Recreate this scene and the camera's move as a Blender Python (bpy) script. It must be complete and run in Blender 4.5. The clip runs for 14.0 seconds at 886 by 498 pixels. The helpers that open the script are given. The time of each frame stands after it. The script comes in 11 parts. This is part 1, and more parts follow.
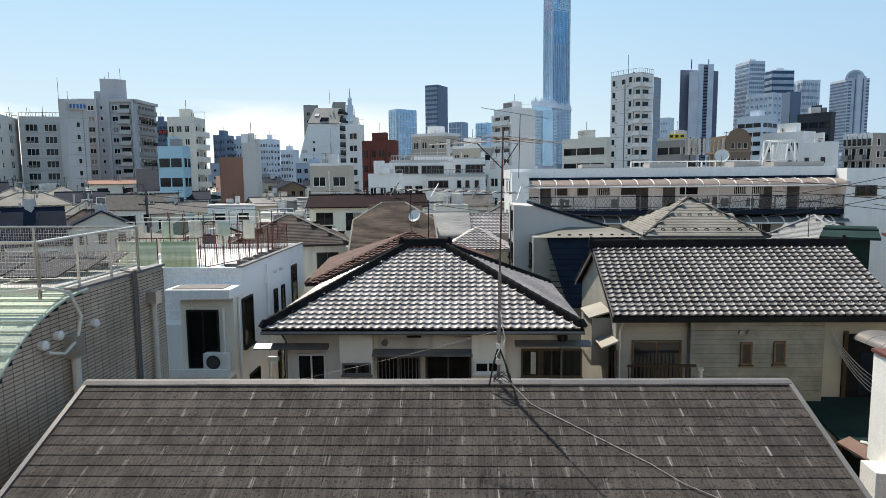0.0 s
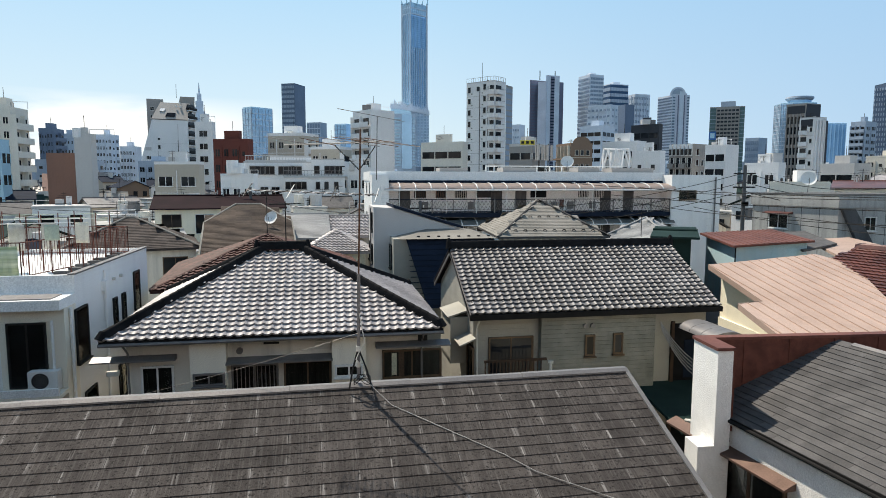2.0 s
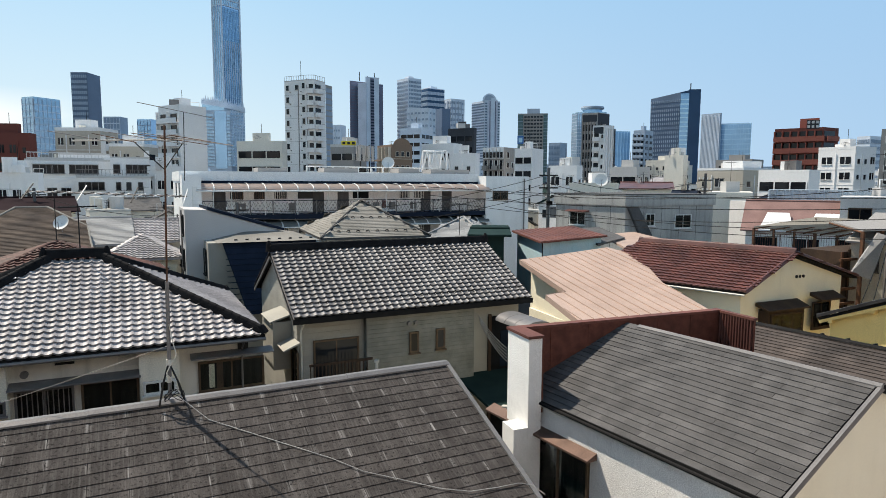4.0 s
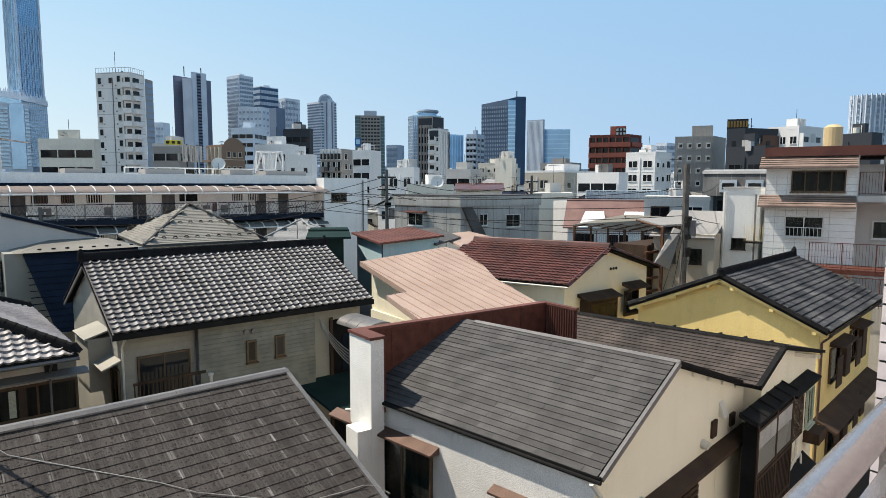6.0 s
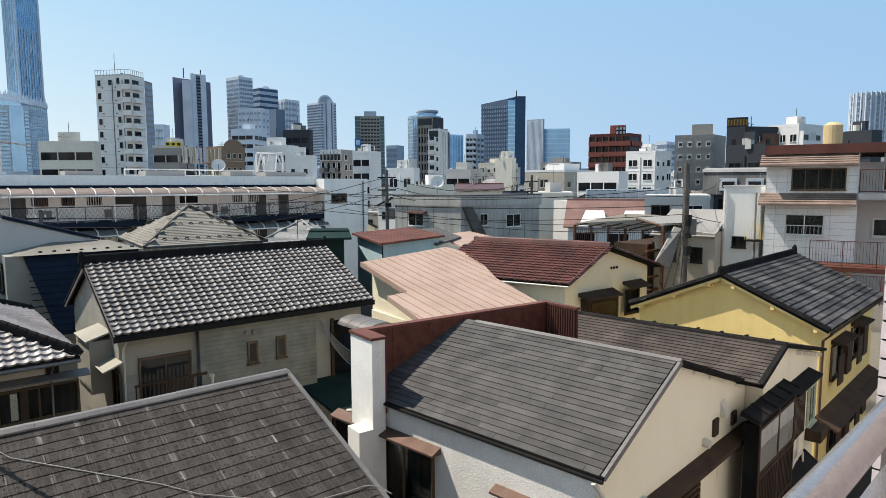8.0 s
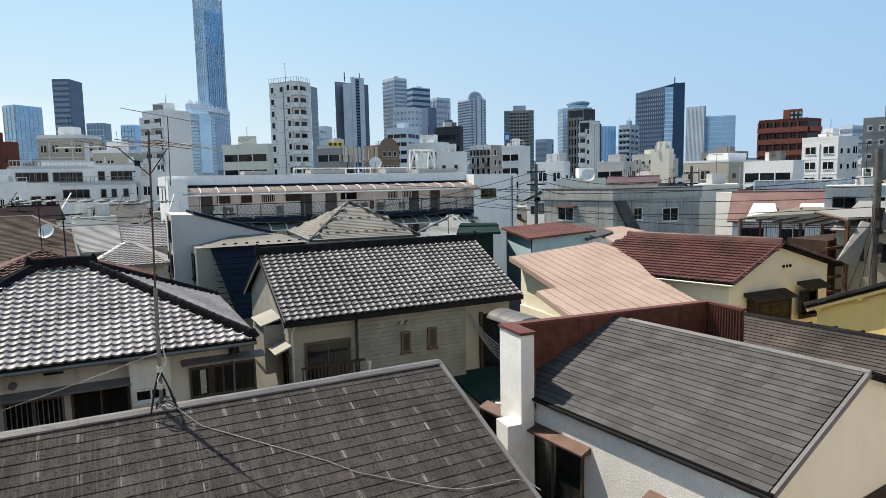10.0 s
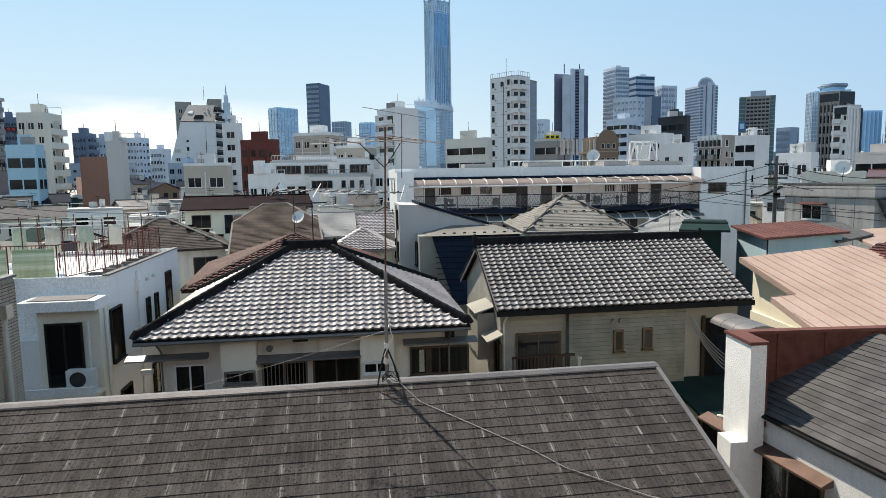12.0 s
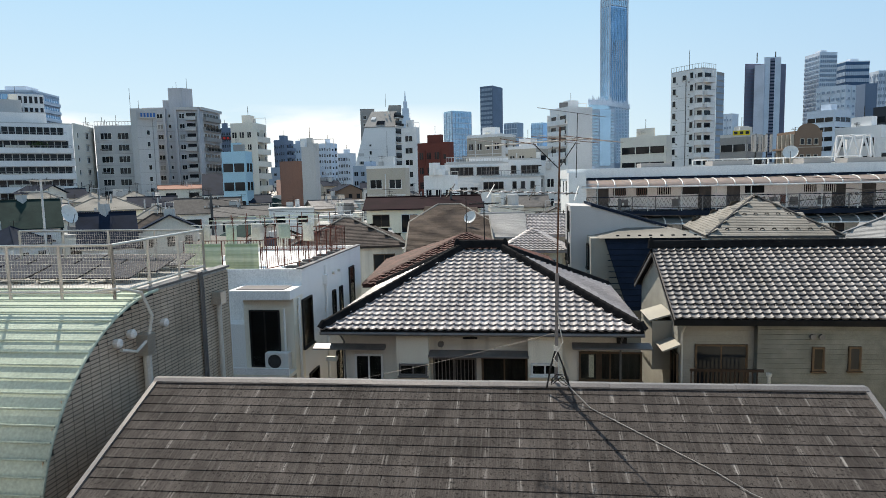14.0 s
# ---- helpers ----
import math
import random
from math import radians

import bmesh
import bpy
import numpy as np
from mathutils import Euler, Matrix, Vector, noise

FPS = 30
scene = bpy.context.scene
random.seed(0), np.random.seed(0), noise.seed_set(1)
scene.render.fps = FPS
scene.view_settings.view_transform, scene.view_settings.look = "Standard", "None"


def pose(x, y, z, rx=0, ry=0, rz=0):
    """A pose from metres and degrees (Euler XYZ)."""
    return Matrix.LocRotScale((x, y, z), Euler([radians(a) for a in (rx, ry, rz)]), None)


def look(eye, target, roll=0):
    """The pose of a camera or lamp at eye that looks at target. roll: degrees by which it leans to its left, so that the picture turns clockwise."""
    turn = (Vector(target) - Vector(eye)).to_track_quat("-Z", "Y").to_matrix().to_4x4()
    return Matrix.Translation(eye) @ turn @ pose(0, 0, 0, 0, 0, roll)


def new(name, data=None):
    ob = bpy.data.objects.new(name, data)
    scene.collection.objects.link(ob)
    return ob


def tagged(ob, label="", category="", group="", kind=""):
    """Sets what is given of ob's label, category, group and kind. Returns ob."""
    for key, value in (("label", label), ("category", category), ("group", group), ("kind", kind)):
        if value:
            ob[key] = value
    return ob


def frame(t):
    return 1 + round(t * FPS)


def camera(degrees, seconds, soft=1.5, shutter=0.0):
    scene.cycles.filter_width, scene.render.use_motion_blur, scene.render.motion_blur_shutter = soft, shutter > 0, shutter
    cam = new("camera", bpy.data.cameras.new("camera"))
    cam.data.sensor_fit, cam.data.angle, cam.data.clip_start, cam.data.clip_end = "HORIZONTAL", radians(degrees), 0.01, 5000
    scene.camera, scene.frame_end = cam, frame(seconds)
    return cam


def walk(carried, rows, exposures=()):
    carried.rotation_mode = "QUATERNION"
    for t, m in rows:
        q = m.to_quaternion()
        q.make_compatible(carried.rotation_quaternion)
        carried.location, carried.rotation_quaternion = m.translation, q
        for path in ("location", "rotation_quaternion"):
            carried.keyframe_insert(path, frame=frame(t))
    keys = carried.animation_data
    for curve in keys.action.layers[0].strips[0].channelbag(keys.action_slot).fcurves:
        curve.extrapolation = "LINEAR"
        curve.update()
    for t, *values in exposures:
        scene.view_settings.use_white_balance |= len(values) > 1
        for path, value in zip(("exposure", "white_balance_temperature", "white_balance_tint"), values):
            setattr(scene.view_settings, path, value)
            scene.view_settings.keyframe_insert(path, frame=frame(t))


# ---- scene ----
EYE, ARM = 11.0, 0.15
cam = camera(69.9, 14.0, soft=0.5)
# seconds, yaw, pitch, roll of a phone held out at arm's length and swung round
ROWS = [
    (0.0, 2.11, -6.31, 0.58),
    (0.5, -0.77, -6.13, 0.48),
    (1.0, -3.59, -6.06, 0.20),
    (1.5, -6.82, -6.12, 0.10),
    (2.0, -10.42, -6.18, -0.13),
    (2.5, -14.11, -6.28, -0.28),
    (3.0, -18.04, -6.24, -0.25),
    (5.5, -37.61, -5.84, -0.25),
    (6.0, -40.69, -5.85, -0.16),
    (6.5, -42.89, -5.88, -0.00),
    (7.0, -43.08, -5.81, 0.16),
    (9.5, -31.24, -6.17, 0.75),
    (10.0, -27.37, -6.17, 1.12),
    (10.5, -22.96, -6.12, 1.06),
    (11.0, -17.98, -6.29, 0.99),
    (11.5, -13.24, -6.54, 0.97),
    (12.0, -8.19, -6.47, 0.91),
    (12.5, -3.93, -6.13, 0.99),
    (13.0, 0.00, -5.99, 1.01),
    (13.5, 4.14, -6.17, 1.16),
    (14.0, 7.06, -6.10, 1.29),
]
walk(cam, [(t, pose(-ARM * math.sin(radians(a)), ARM * math.cos(radians(a)) - ARM, EYE, 90 + p, r, a)) for t, a, p, r in ROWS],
     [(0.0, 0.0, 6950, 10), (14.0, 0.0, 6950, 10)])

# ---- light ----
SUN_AZ, SUN_EL = radians(-31), radians(56)  # from +y towards +x
sun_dir = Vector((math.sin(SUN_AZ) * math.cos(SUN_EL), math.cos(SUN_AZ) * math.cos(SUN_EL), math.sin(SUN_EL)))
sun_data = bpy.data.lights.new("sun", "SUN")
sun_data.energy, sun_data.angle, sun_data.color = 6.3, radians(0.6), (1.0, 0.94, 0.85)
sun = new("sun", sun_data)
sun.matrix_world = look((0, 0, 60), Vector((0, 0, 60)) - sun_dir)

world = bpy.data.worlds.new("sky")
scene.world = world
world.use_nodes = True
wn, wl = world.node_tree.nodes, world.node_tree.links
wn.clear()
w_out, w_bg, w_sky = wn.new("ShaderNodeOutputWorld"), wn.new("ShaderNodeBackground"), wn.new("ShaderNodeTexSky")
w_sky.sky_type, w_sky.sun_disc = "NISHITA", False
w_sky.sun_elevation, w_sky.sun_rotation = SUN_EL, SUN_AZ
w_sky.altitude, w_sky.air_density, w_sky.dust_density, w_sky.ozone_density = 20, 1.0, 0.5, 2.0
# low white cumulus towards the west and a few wisps
w_tc, w_sep, w_map, w_noise, w_ramp, w_mix = (wn.new("ShaderNodeTexCoord"), wn.new("ShaderNodeSeparateXYZ"), wn.new("ShaderNodeMapping"),
    wn.new("ShaderNodeTexNoise"), wn.new("ShaderNodeValToRGB"), wn.new("ShaderNodeMixRGB"))
w_map.inputs["Scale"].default_value = (2.2, 2.2, 9.0)
w_noise.inputs["Scale"].default_value, w_noise.inputs["Detail"].default_value = 2.4, 6.0
w_ramp.color_ramp.elements[0].position, w_ramp.color_ramp.elements[1].position = 0.36, 0.52
w_low, w_side, w_m1, w_m2 = wn.new("ShaderNodeMapRange"), wn.new("ShaderNodeMapRange"), wn.new("ShaderNodeMath"), wn.new("ShaderNodeMath")
w_low.inputs[1].default_value, w_low.inputs[2].default_value, w_low.inputs[3].default_value, w_low.inputs[4].default_value = 0.12, 0.085, 0.0, 1.0
w_side.inputs[1].default_value, w_side.inputs[2].default_value, w_side.inputs[3].default_value, w_side.inputs[4].default_value = -0.02, -0.22, 0.0, 0.9
w_m1.operation = w_m2.operation = "MULTIPLY"
w_haze, w_hz = wn.new("ShaderNodeMixRGB"), wn.new("ShaderNodeValToRGB")
w_haze.inputs["Fac"].default_value = 0.86
w_hz.color_ramp.elements[0].position, w_hz.color_ramp.elements[1].position = 0.0, 1.0
w_hz.color_ramp.elements[0].color, w_hz.color_ramp.elements[1].color = (0.72, 0.87, 0.96, 1), (0.14, 0.23, 0.40, 1)
w_hz.color_ramp.elements.new(0.30).color = (0.41, 0.70, 0.98, 1)
w_gain = wn.new("ShaderNodeVectorMath")
w_gain.operation = "SCALE"
w_gain.inputs["Scale"].default_value = 10.2
# deeper blue away from the sun, to the east
w_east, w_deep = wn.new("ShaderNodeMapRange"), wn.new("ShaderNodeMixRGB")
w_east.inputs[1].default_value, w_east.inputs[2].default_value, w_east.inputs[3].default_value, w_east.inputs[4].default_value = 0.1, 0.95, 0.0, 0.75
w_deep.inputs["Color2"].default_value = (2.6, 4.9, 8.2, 1)
w_mix.inputs["Color2"].default_value = (11.0, 11.1, 11.0, 1)
for a, b in ((w_tc.outputs["Generated"], w_sep.inputs[0]), (w_tc.outputs["Generated"], w_map.inputs[0]), (w_map.outputs[0], w_noise.inputs["Vector"]),
             (w_noise.outputs[0], w_ramp.inputs[0]), (w_sep.outputs[2], w_low.inputs[0]), (w_sep.outputs[0], w_side.inputs[0]),
             (w_low.outputs[0], w_m1.inputs[0]), (w_side.outputs[0], w_m1.inputs[1]), (w_m1.outputs[0], w_m2.inputs[0]), (w_ramp.outputs[0], w_m2.inputs[1]),
             (w_m2.outputs[0], w_mix.inputs["Fac"]), (w_sep.outputs[2], w_hz.inputs[0]), (w_hz.outputs[0], w_gain.inputs[0]), (w_gain.outputs[0], w_haze.inputs["Color2"]), (w_sky.outputs[0], w_haze.inputs["Color1"]), (w_sep.outputs[0], w_east.inputs[0]), (w_east.outputs[0], w_deep.inputs["Fac"]), (w_haze.outputs[0], w_deep.inputs["Color1"]), (w_deep.outputs[0], w_mix.inputs["Color1"]), (w_mix.outputs[0], w_bg.inputs[0]), (w_bg.outputs[0], w_out.inputs[0])):
    wl.new(a, b)
w_bg.inputs[1].default_value = 0.108


# ---- materials ----
def mat(name, c1, c2=None, rough=0.8, metal=0.0, scale=1.0, fine=40.0, bump=0.15, rand=0.0, spec=0.12, stain=0.0, stretch=(1, 1, 1), streak=0.0):
    """A worn surface: two colours mixed by a broad noise, a fine grain, optional stains and streaks, per-piece variation."""
    c2 = c2 or tuple(v * 0.75 for v in c1)
    m = bpy.data.materials.new(name)
    m.use_nodes = True
    n, l = m.node_tree.nodes, m.node_tree.links
    b = n["Principled BSDF"]
    geo, mp = n.new("ShaderNodeNewGeometry"), n.new("ShaderNodeMapping")
    mp.inputs["Scale"].default_value = stretch
    l.new(geo.outputs["Position"], mp.inputs[0])
    big, small = n.new("ShaderNodeTexNoise"), n.new("ShaderNodeTexNoise")
    big.inputs["Scale"].default_value, big.inputs["Detail"].default_value = scale, 5
    small.inputs["Scale"].default_value, small.inputs["Detail"].default_value = fine, 3
    l.new(mp.outputs[0], big.inputs["Vector"]), l.new(mp.outputs[0], small.inputs["Vector"])
    ramp = n.new("ShaderNodeValToRGB")
    ramp.color_ramp.elements[0].position, ramp.color_ramp.elements[1].position = 0.35, 0.68
    ramp.color_ramp.elements[0].color, ramp.color_ramp.elements[1].color = (*c2, 1), (*c1, 1)
    l.new(big.outputs[0], ramp.inputs[0])
    grain = n.new("ShaderNodeMixRGB")
    grain.blend_type = "MULTIPLY"
    grain.inputs["Fac"].default_value = 0.55
    l.new(ramp.outputs[0], grain.inputs["Color1"]), l.new(small.outputs[0], grain.inputs["Color2"])
    out = grain.outputs[0]
    gain = n.new("ShaderNodeHueSaturation")
    gain.inputs["Value"].default_value = 1.36
    l.new(out, gain.inputs["Color"])
    out = gain.outputs[0]
    if rand:
        info, mr = n.new("ShaderNodeObjectInfo"), n.new("ShaderNodeMapRange")
        add = n.new("ShaderNodeMath")
        add.operation = "ADD"
        wrap = n.new("ShaderNodeMath")
        wrap.operation = "FRACT"
        l.new(info.outputs["Random"], add.inputs[0]), l.new(geo.outputs["Random Per Island"], add.inputs[1])
        l.new(add.outputs[0], wrap.inputs[0]), l.new(wrap.outputs[0], mr.inputs[0])
        mr.inputs[3].default_value, mr.inputs[4].default_value = 1.36 - 1.15 * rand, 1.36 + 1.15 * rand
        l.new(mr.outputs[0], gain.inputs["Value"])
    if stain or streak:
        st, sr, sm = n.new("ShaderNodeTexNoise"), n.new("ShaderNodeValToRGB"), n.new("ShaderNodeMixRGB")
        sp = n.new("ShaderNodeMapping")
        sp.inputs["Scale"].default_value = (2.5, 2.5, 0.25) if streak else (1, 1, 1)
        l.new(geo.outputs["Position"], sp.inputs[0]), l.new(sp.outputs[0], st.inputs["Vector"])
        st.inputs["Scale"].default_value, st.inputs["Detail"].default_value = (1.3, 6)
        sr.color_ramp.elements[0].position, sr.color_ramp.elements[1].position = 0.5, 0.75
        sr.color_ramp.elements[1].color = (stain + streak,) * 3 + (1,)
        sr.color_ramp.elements[0].color = (0, 0, 0, 1)
        l.new(st.outputs[0], sr.inputs[0]), l.new(sr.outputs[0], sm.inputs["Fac"]), l.new(out, sm.inputs["Color1"])
        sm.inputs["Color2"].default_value = tuple(v * 0.35 for v in c2) + (1,)
        out = sm.outputs[0]
    l.new(out, b.inputs["Base Color"])
    b.inputs["Roughness"].default_value, b.inputs["Metallic"].default_value, b.inputs["Specular IOR Level"].default_value = rough, metal, spec
    if bump:
        bp = n.new("ShaderNodeBump")
        bp.inputs["Strength"].default_value, bp.inputs["Distance"].default_value = bump, 0.02
        l.new(small.outputs[0], bp.inputs["Height"]), l.new(bp.outputs[0], b.inputs["Normal"])
    return m


SLATE = mat("near_slate", (0.074, 0.066, 0.062), (0.044, 0.039, 0.037), 0.85, scale=2.6, fine=45, bump=0.7, rand=0.12, stain=0.6, stretch=(1.6, 0.7, 0.7))
SLATE_STREAK = mat("slate_efflorescence", (0.30, 0.29, 0.27), (0.16, 0.15, 0.145), 0.9, scale=14, fine=70, stretch=(4, 1, 1))
SLATE_GREY = mat("grey_slate", (0.104, 0.1, 0.099), (0.07, 0.068, 0.068), 0.75, scale=2.2, fine=45, bump=0.4, rand=0.2, streak=0.24)
SLATE_BROWN = mat("brown_slate", (0.105, 0.086, 0.077), (0.05, 0.043, 0.04), 0.88, scale=1.2, fine=30, bump=0.4, rand=0.16, stain=0.5)
SLATE_OLD = mat("old_brown_shingle", (0.115, 0.088, 0.07), (0.058, 0.046, 0.04), 0.9, scale=0.7, fine=25, bump=0.4, rand=0.2, stain=0.4)
SLATE_LIGHT = mat("light_grey_slate", (0.34, 0.34, 0.335), (0.26, 0.26, 0.26), 0.7, scale=0.6, fine=30, bump=0.2, rand=0.06)
KAWARA_SILVER = mat("silver_clay_tile", (0.39, 0.365, 0.365), (0.23, 0.215, 0.217), 0.46, 0.0, scale=0.8, fine=18, bump=0.15, rand=0.15, spec=0.6, stain=0.2)
KAWARA_GREY = mat("grey_clay_tile", (0.148, 0.144, 0.148), (0.078, 0.075, 0.078), 0.50, 0.0, scale=1.0, fine=20, bump=0.2, rand=0.30, spec=0.5, stain=0.35)
KAWARA_DARK = mat("dark_clay_tile", (0.10, 0.098, 0.10), (0.026, 0.026, 0.028), 0.36, 0.0, scale=1.0, fine=20, bump=0.2, rand=0.4, spec=0.35)
KAWARA_BLACK = mat("black_ridge_tile", (0.020, 0.020, 0.021), (0.010, 0.010, 0.011), 0.7, 0.0, scale=2, fine=20, bump=0.15, spec=0.03)
KAWARA_RED = mat("red_glazed_tile", (0.14, 0.05, 0.038), (0.07, 0.026, 0.021), 0.42, 0.0, scale=1.0, fine=20, bump=0.15, rand=0.22, spec=0.5)
KAWARA_RUST = mat("rust_brown_tile", (0.12, 0.055, 0.045), (0.065, 0.036, 0.032), 0.6, scale=1.2, fine=20, bump=0.25, rand=0.22, stain=0.4)
PLASTER_GREY = mat("grey_beige_mortar", (0.74, 0.70, 0.62), (0.64, 0.60, 0.53), 0.9, scale=0.6, fine=60, bump=0.15, streak=0.35)
PLASTER_CREAM = mat("cream_mortar", (0.88, 0.82, 0.66), (0.81, 0.75, 0.59), 0.9, scale=0.5, fine=80, bump=0.15, streak=0.07)
PLASTER_YELLOW = mat("yellow_mortar", (0.85, 0.67, 0.30), (0.78, 0.60, 0.26), 0.85, scale=0.6, fine=40, bump=0.3, streak=0.12)
STUCCO = mat("white_rough_stucco", (0.89, 0.88, 0.85), (0.81, 0.80, 0.77), 0.92, scale=2.5, fine=45, bump=0.45, streak=0.08)
WHITE = mat("white_painted_concrete", (0.86, 0.86, 0.84), (0.78, 0.78, 0.77), 0.7, scale=0.3, fine=25, bump=0.05, streak=0.12)
IVORY = mat("ivory_painted_wall", (0.84, 0.79, 0.68), (0.76, 0.71, 0.60), 0.75, scale=0.4, fine=30, bump=0.06, streak=0.14)
SIDING = mat("grey_beige_siding", (0.36, 0.345, 0.30), (0.29, 0.28, 0.25), 0.75, scale=0.8, fine=40, bump=0.12, rand=0.05)
SIDING_GREEN = mat("grey_green_siding", (0.26, 0.258, 0.225), (0.185, 0.183, 0.16), 0.75, scale=2.2, fine=30, bump=0.2, rand=0.06)
CONCRETE = mat("weathered_concrete", (0.50, 0.49, 0.46), (0.36, 0.355, 0.34), 0.9, scale=0.5, fine=25, bump=0.2, streak=0.5)
CONCRETE_DARK = mat("dark_stained_concrete", (0.13, 0.13, 0.13), (0.08, 0.08, 0.082), 0.9, scale=0.6, fine=25, bump=0.2, streak=0.3)
GROUT = mat("dark_tile_joint", (0.035, 0.034, 0.034), (0.025, 0.025, 0.025), 0.95, fine=60)
TILE_TAUPE = mat("taupe_wall_tile", (0.56, 0.455, 0.35), (0.42, 0.34, 0.26), 0.45, scale=0.6, fine=30, bump=0.06, rand=0.10, stain=0.3)
TILE_WHITE = mat("glossy_white_tile", (0.66, 0.60, 0.62), (0.62, 0.56, 0.58), 0.22, scale=2, fine=20, bump=0.02, rand=0.03)
ALU_RAIL = mat("taupe_powder_coated_rail", (0.40, 0.365, 0.36), (0.35, 0.32, 0.315), 0.24, 0.75, scale=2, fine=120, bump=0.02)
STEEL = mat("stainless_steel", (0.62, 0.60, 0.55), (0.5, 0.48, 0.44), 0.35, 0.8, scale=3, fine=60, bump=0.02)
RUST = mat("rusty_steel", (0.17, 0.085, 0.05), (0.09, 0.05, 0.035), 0.8, 0.2, scale=6, fine=60, bump=0.2)
IRON = mat("dark_iron", (0.035, 0.033, 0.032), (0.022, 0.021, 0.02), 0.6, 0.2, scale=5, fine=60, bump=0.05)
RED_IRON = mat("maroon_painted_iron", (0.16, 0.06, 0.045), (0.10, 0.04, 0.03), 0.6, 0.1, scale=5, fine=60, bump=0.05)
COPPER_GREEN = mat("pale_green_metal_roof", (0.49, 0.56, 0.46), (0.38, 0.45, 0.38), 0.7, 0.0, scale=0.8, fine=20, bump=0.08, rand=0.05, stain=0.15)
PINK_METAL = mat("pink_beige_metal_roof", (0.47, 0.345, 0.285), (0.41, 0.295, 0.24), 0.5, 0.05, scale=0.5, fine=30, bump=0.05, rand=0.03, stain=0.15)
MAROON_METAL = mat("maroon_metal_roof", (0.17, 0.07, 0.055), (0.11, 0.048, 0.04), 0.6, 0.0, scale=0.8, fine=30, bump=0.05, stain=0.15)
NAVY_METAL = mat("navy_metal_roof", (0.018, 0.026, 0.045), (0.012, 0.018, 0.03), 0.7, 0.0, scale=1, fine=30, bump=0.04, spec=0.03)
GREEN_METAL = mat("dark_green_metal_roof", (0.022, 0.042, 0.038), (0.015, 0.03, 0.028), 0.7, 0.0, scale=1, fine=30, bump=0.04, spec=0.03)
BLUE_WALL = mat("faded_sky_blue_wall", (0.36, 0.53, 0.60), (0.42, 0.54, 0.58), 0.7, scale=1.2, fine=30, bump=0.05, streak=0.2)
GREY_METAL = mat("grey_metal_flashing", (0.21, 0.20, 0.195), (0.16, 0.155, 0.155), 0.45, 0.3, scale=2, fine=40, bump=0.04)
BLACK_METAL = mat("black_gutter", (0.022, 0.021, 0.021), (0.015, 0.015, 0.015), 0.65, scale=3, fine=40, bump=0.04, spec=0.03)
COPPER_PAINT = mat("brown_copper_sheet", (0.155, 0.10, 0.08), (0.10, 0.065, 0.052), 0.5, 0.3, scale=2, fine=40, bump=0.06, stain=0.3)
ALU_WHITE = mat("white_aluminium", (0.72, 0.72, 0.70), (0.66, 0.66, 0.64), 0.4, scale=4, fine=50, bump=0.02)
ALU_BRONZE = mat("bronze_aluminium", (0.14, 0.10, 0.065), (0.10, 0.07, 0.05), 0.45, 0.3, scale=4, fine=50, bump=0.02)
PVC = mat("ivory_plastic_pipe", (0.62, 0.60, 0.54), (0.55, 0.53, 0.48), 0.5, scale=4, fine=50, bump=0.03)
BROWN_WOOD = mat("dark_brown_timber", (0.07, 0.045, 0.03), (0.045, 0.03, 0.022), 0.7, scale=2, fine=40, bump=0.2, stretch=(1, 1, 0.2))
CURTAIN = mat("dim_interior_curtain", (0.05, 0.05, 0.046), (0.012, 0.012, 0.012), 0.95, scale=2.0, fine=14, bump=0.1, stretch=(3, 3, 0.3))
# Near-black backing: the darkness of unlit rooms and recesses is painted in.
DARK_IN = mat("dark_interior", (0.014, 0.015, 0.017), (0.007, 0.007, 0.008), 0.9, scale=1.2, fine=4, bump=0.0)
ASPHALT = mat("asphalt_and_paving", (0.055, 0.053, 0.052), (0.035, 0.035, 0.035), 0.95, scale=0.2, fine=20, bump=0.2)
CABLE = mat("grey_cable", (0.40, 0.39, 0.37), (0.3, 0.29, 0.28), 0.6, fine=30)
RUBBER = mat("black_cable", (0.02, 0.02, 0.02), (0.015, 0.015, 0.015), 0.6, fine=30)
CLOTH = mat("washed_cloth", (0.62, 0.60, 0.55), (0.45, 0.42, 0.36), 0.95, scale=3, fine=60, bump=0.1, rand=0.2)
CLOTH_GREEN = mat("striped_green_blind", (0.88, 0.87, 0.66), (0.46, 0.52, 0.28), 0.95, scale=2.2, fine=30, bump=0.1, stretch=(0.05, 0.05, 3.0))
SOLAR = mat("dark_solar_panel", (0.02, 0.02, 0.03), (0.012, 0.012, 0.02), 0.45, scale=3, fine=20, bump=0.0, spec=0.08)
FOLIAGE = mat("dark_green_leaf", (0.07, 0.11, 0.04), (0.035, 0.06, 0.022), 0.7, scale=5, fine=30, bump=0.1, rand=0.3)


def glass(name, tint, rough=0.04):
    m = bpy.data.materials.new(name)
    m.use_nodes = True
    n, k = m.node_tree.nodes, m.node_tree.links
    n.remove(n["Principled BSDF"])
    t, g, x, fr = n.new("ShaderNodeBsdfTransparent"), n.new("ShaderNodeBsdfGlossy"), n.new("ShaderNodeMixShader"), n.new("ShaderNodeFresnel")
    t.inputs[0].default_value, g.inputs["Roughness"].default_value, fr.inputs["IOR"].default_value = (*tint, 1), rough, 1.27
    k.new(fr.outputs[0], x.inputs[0]), k.new(t.outputs[0], x.inputs[1]), k.new(g.outputs[0], x.inputs[2]), k.new(x.outputs[0], n["Material Output"].inputs[0])
    return m


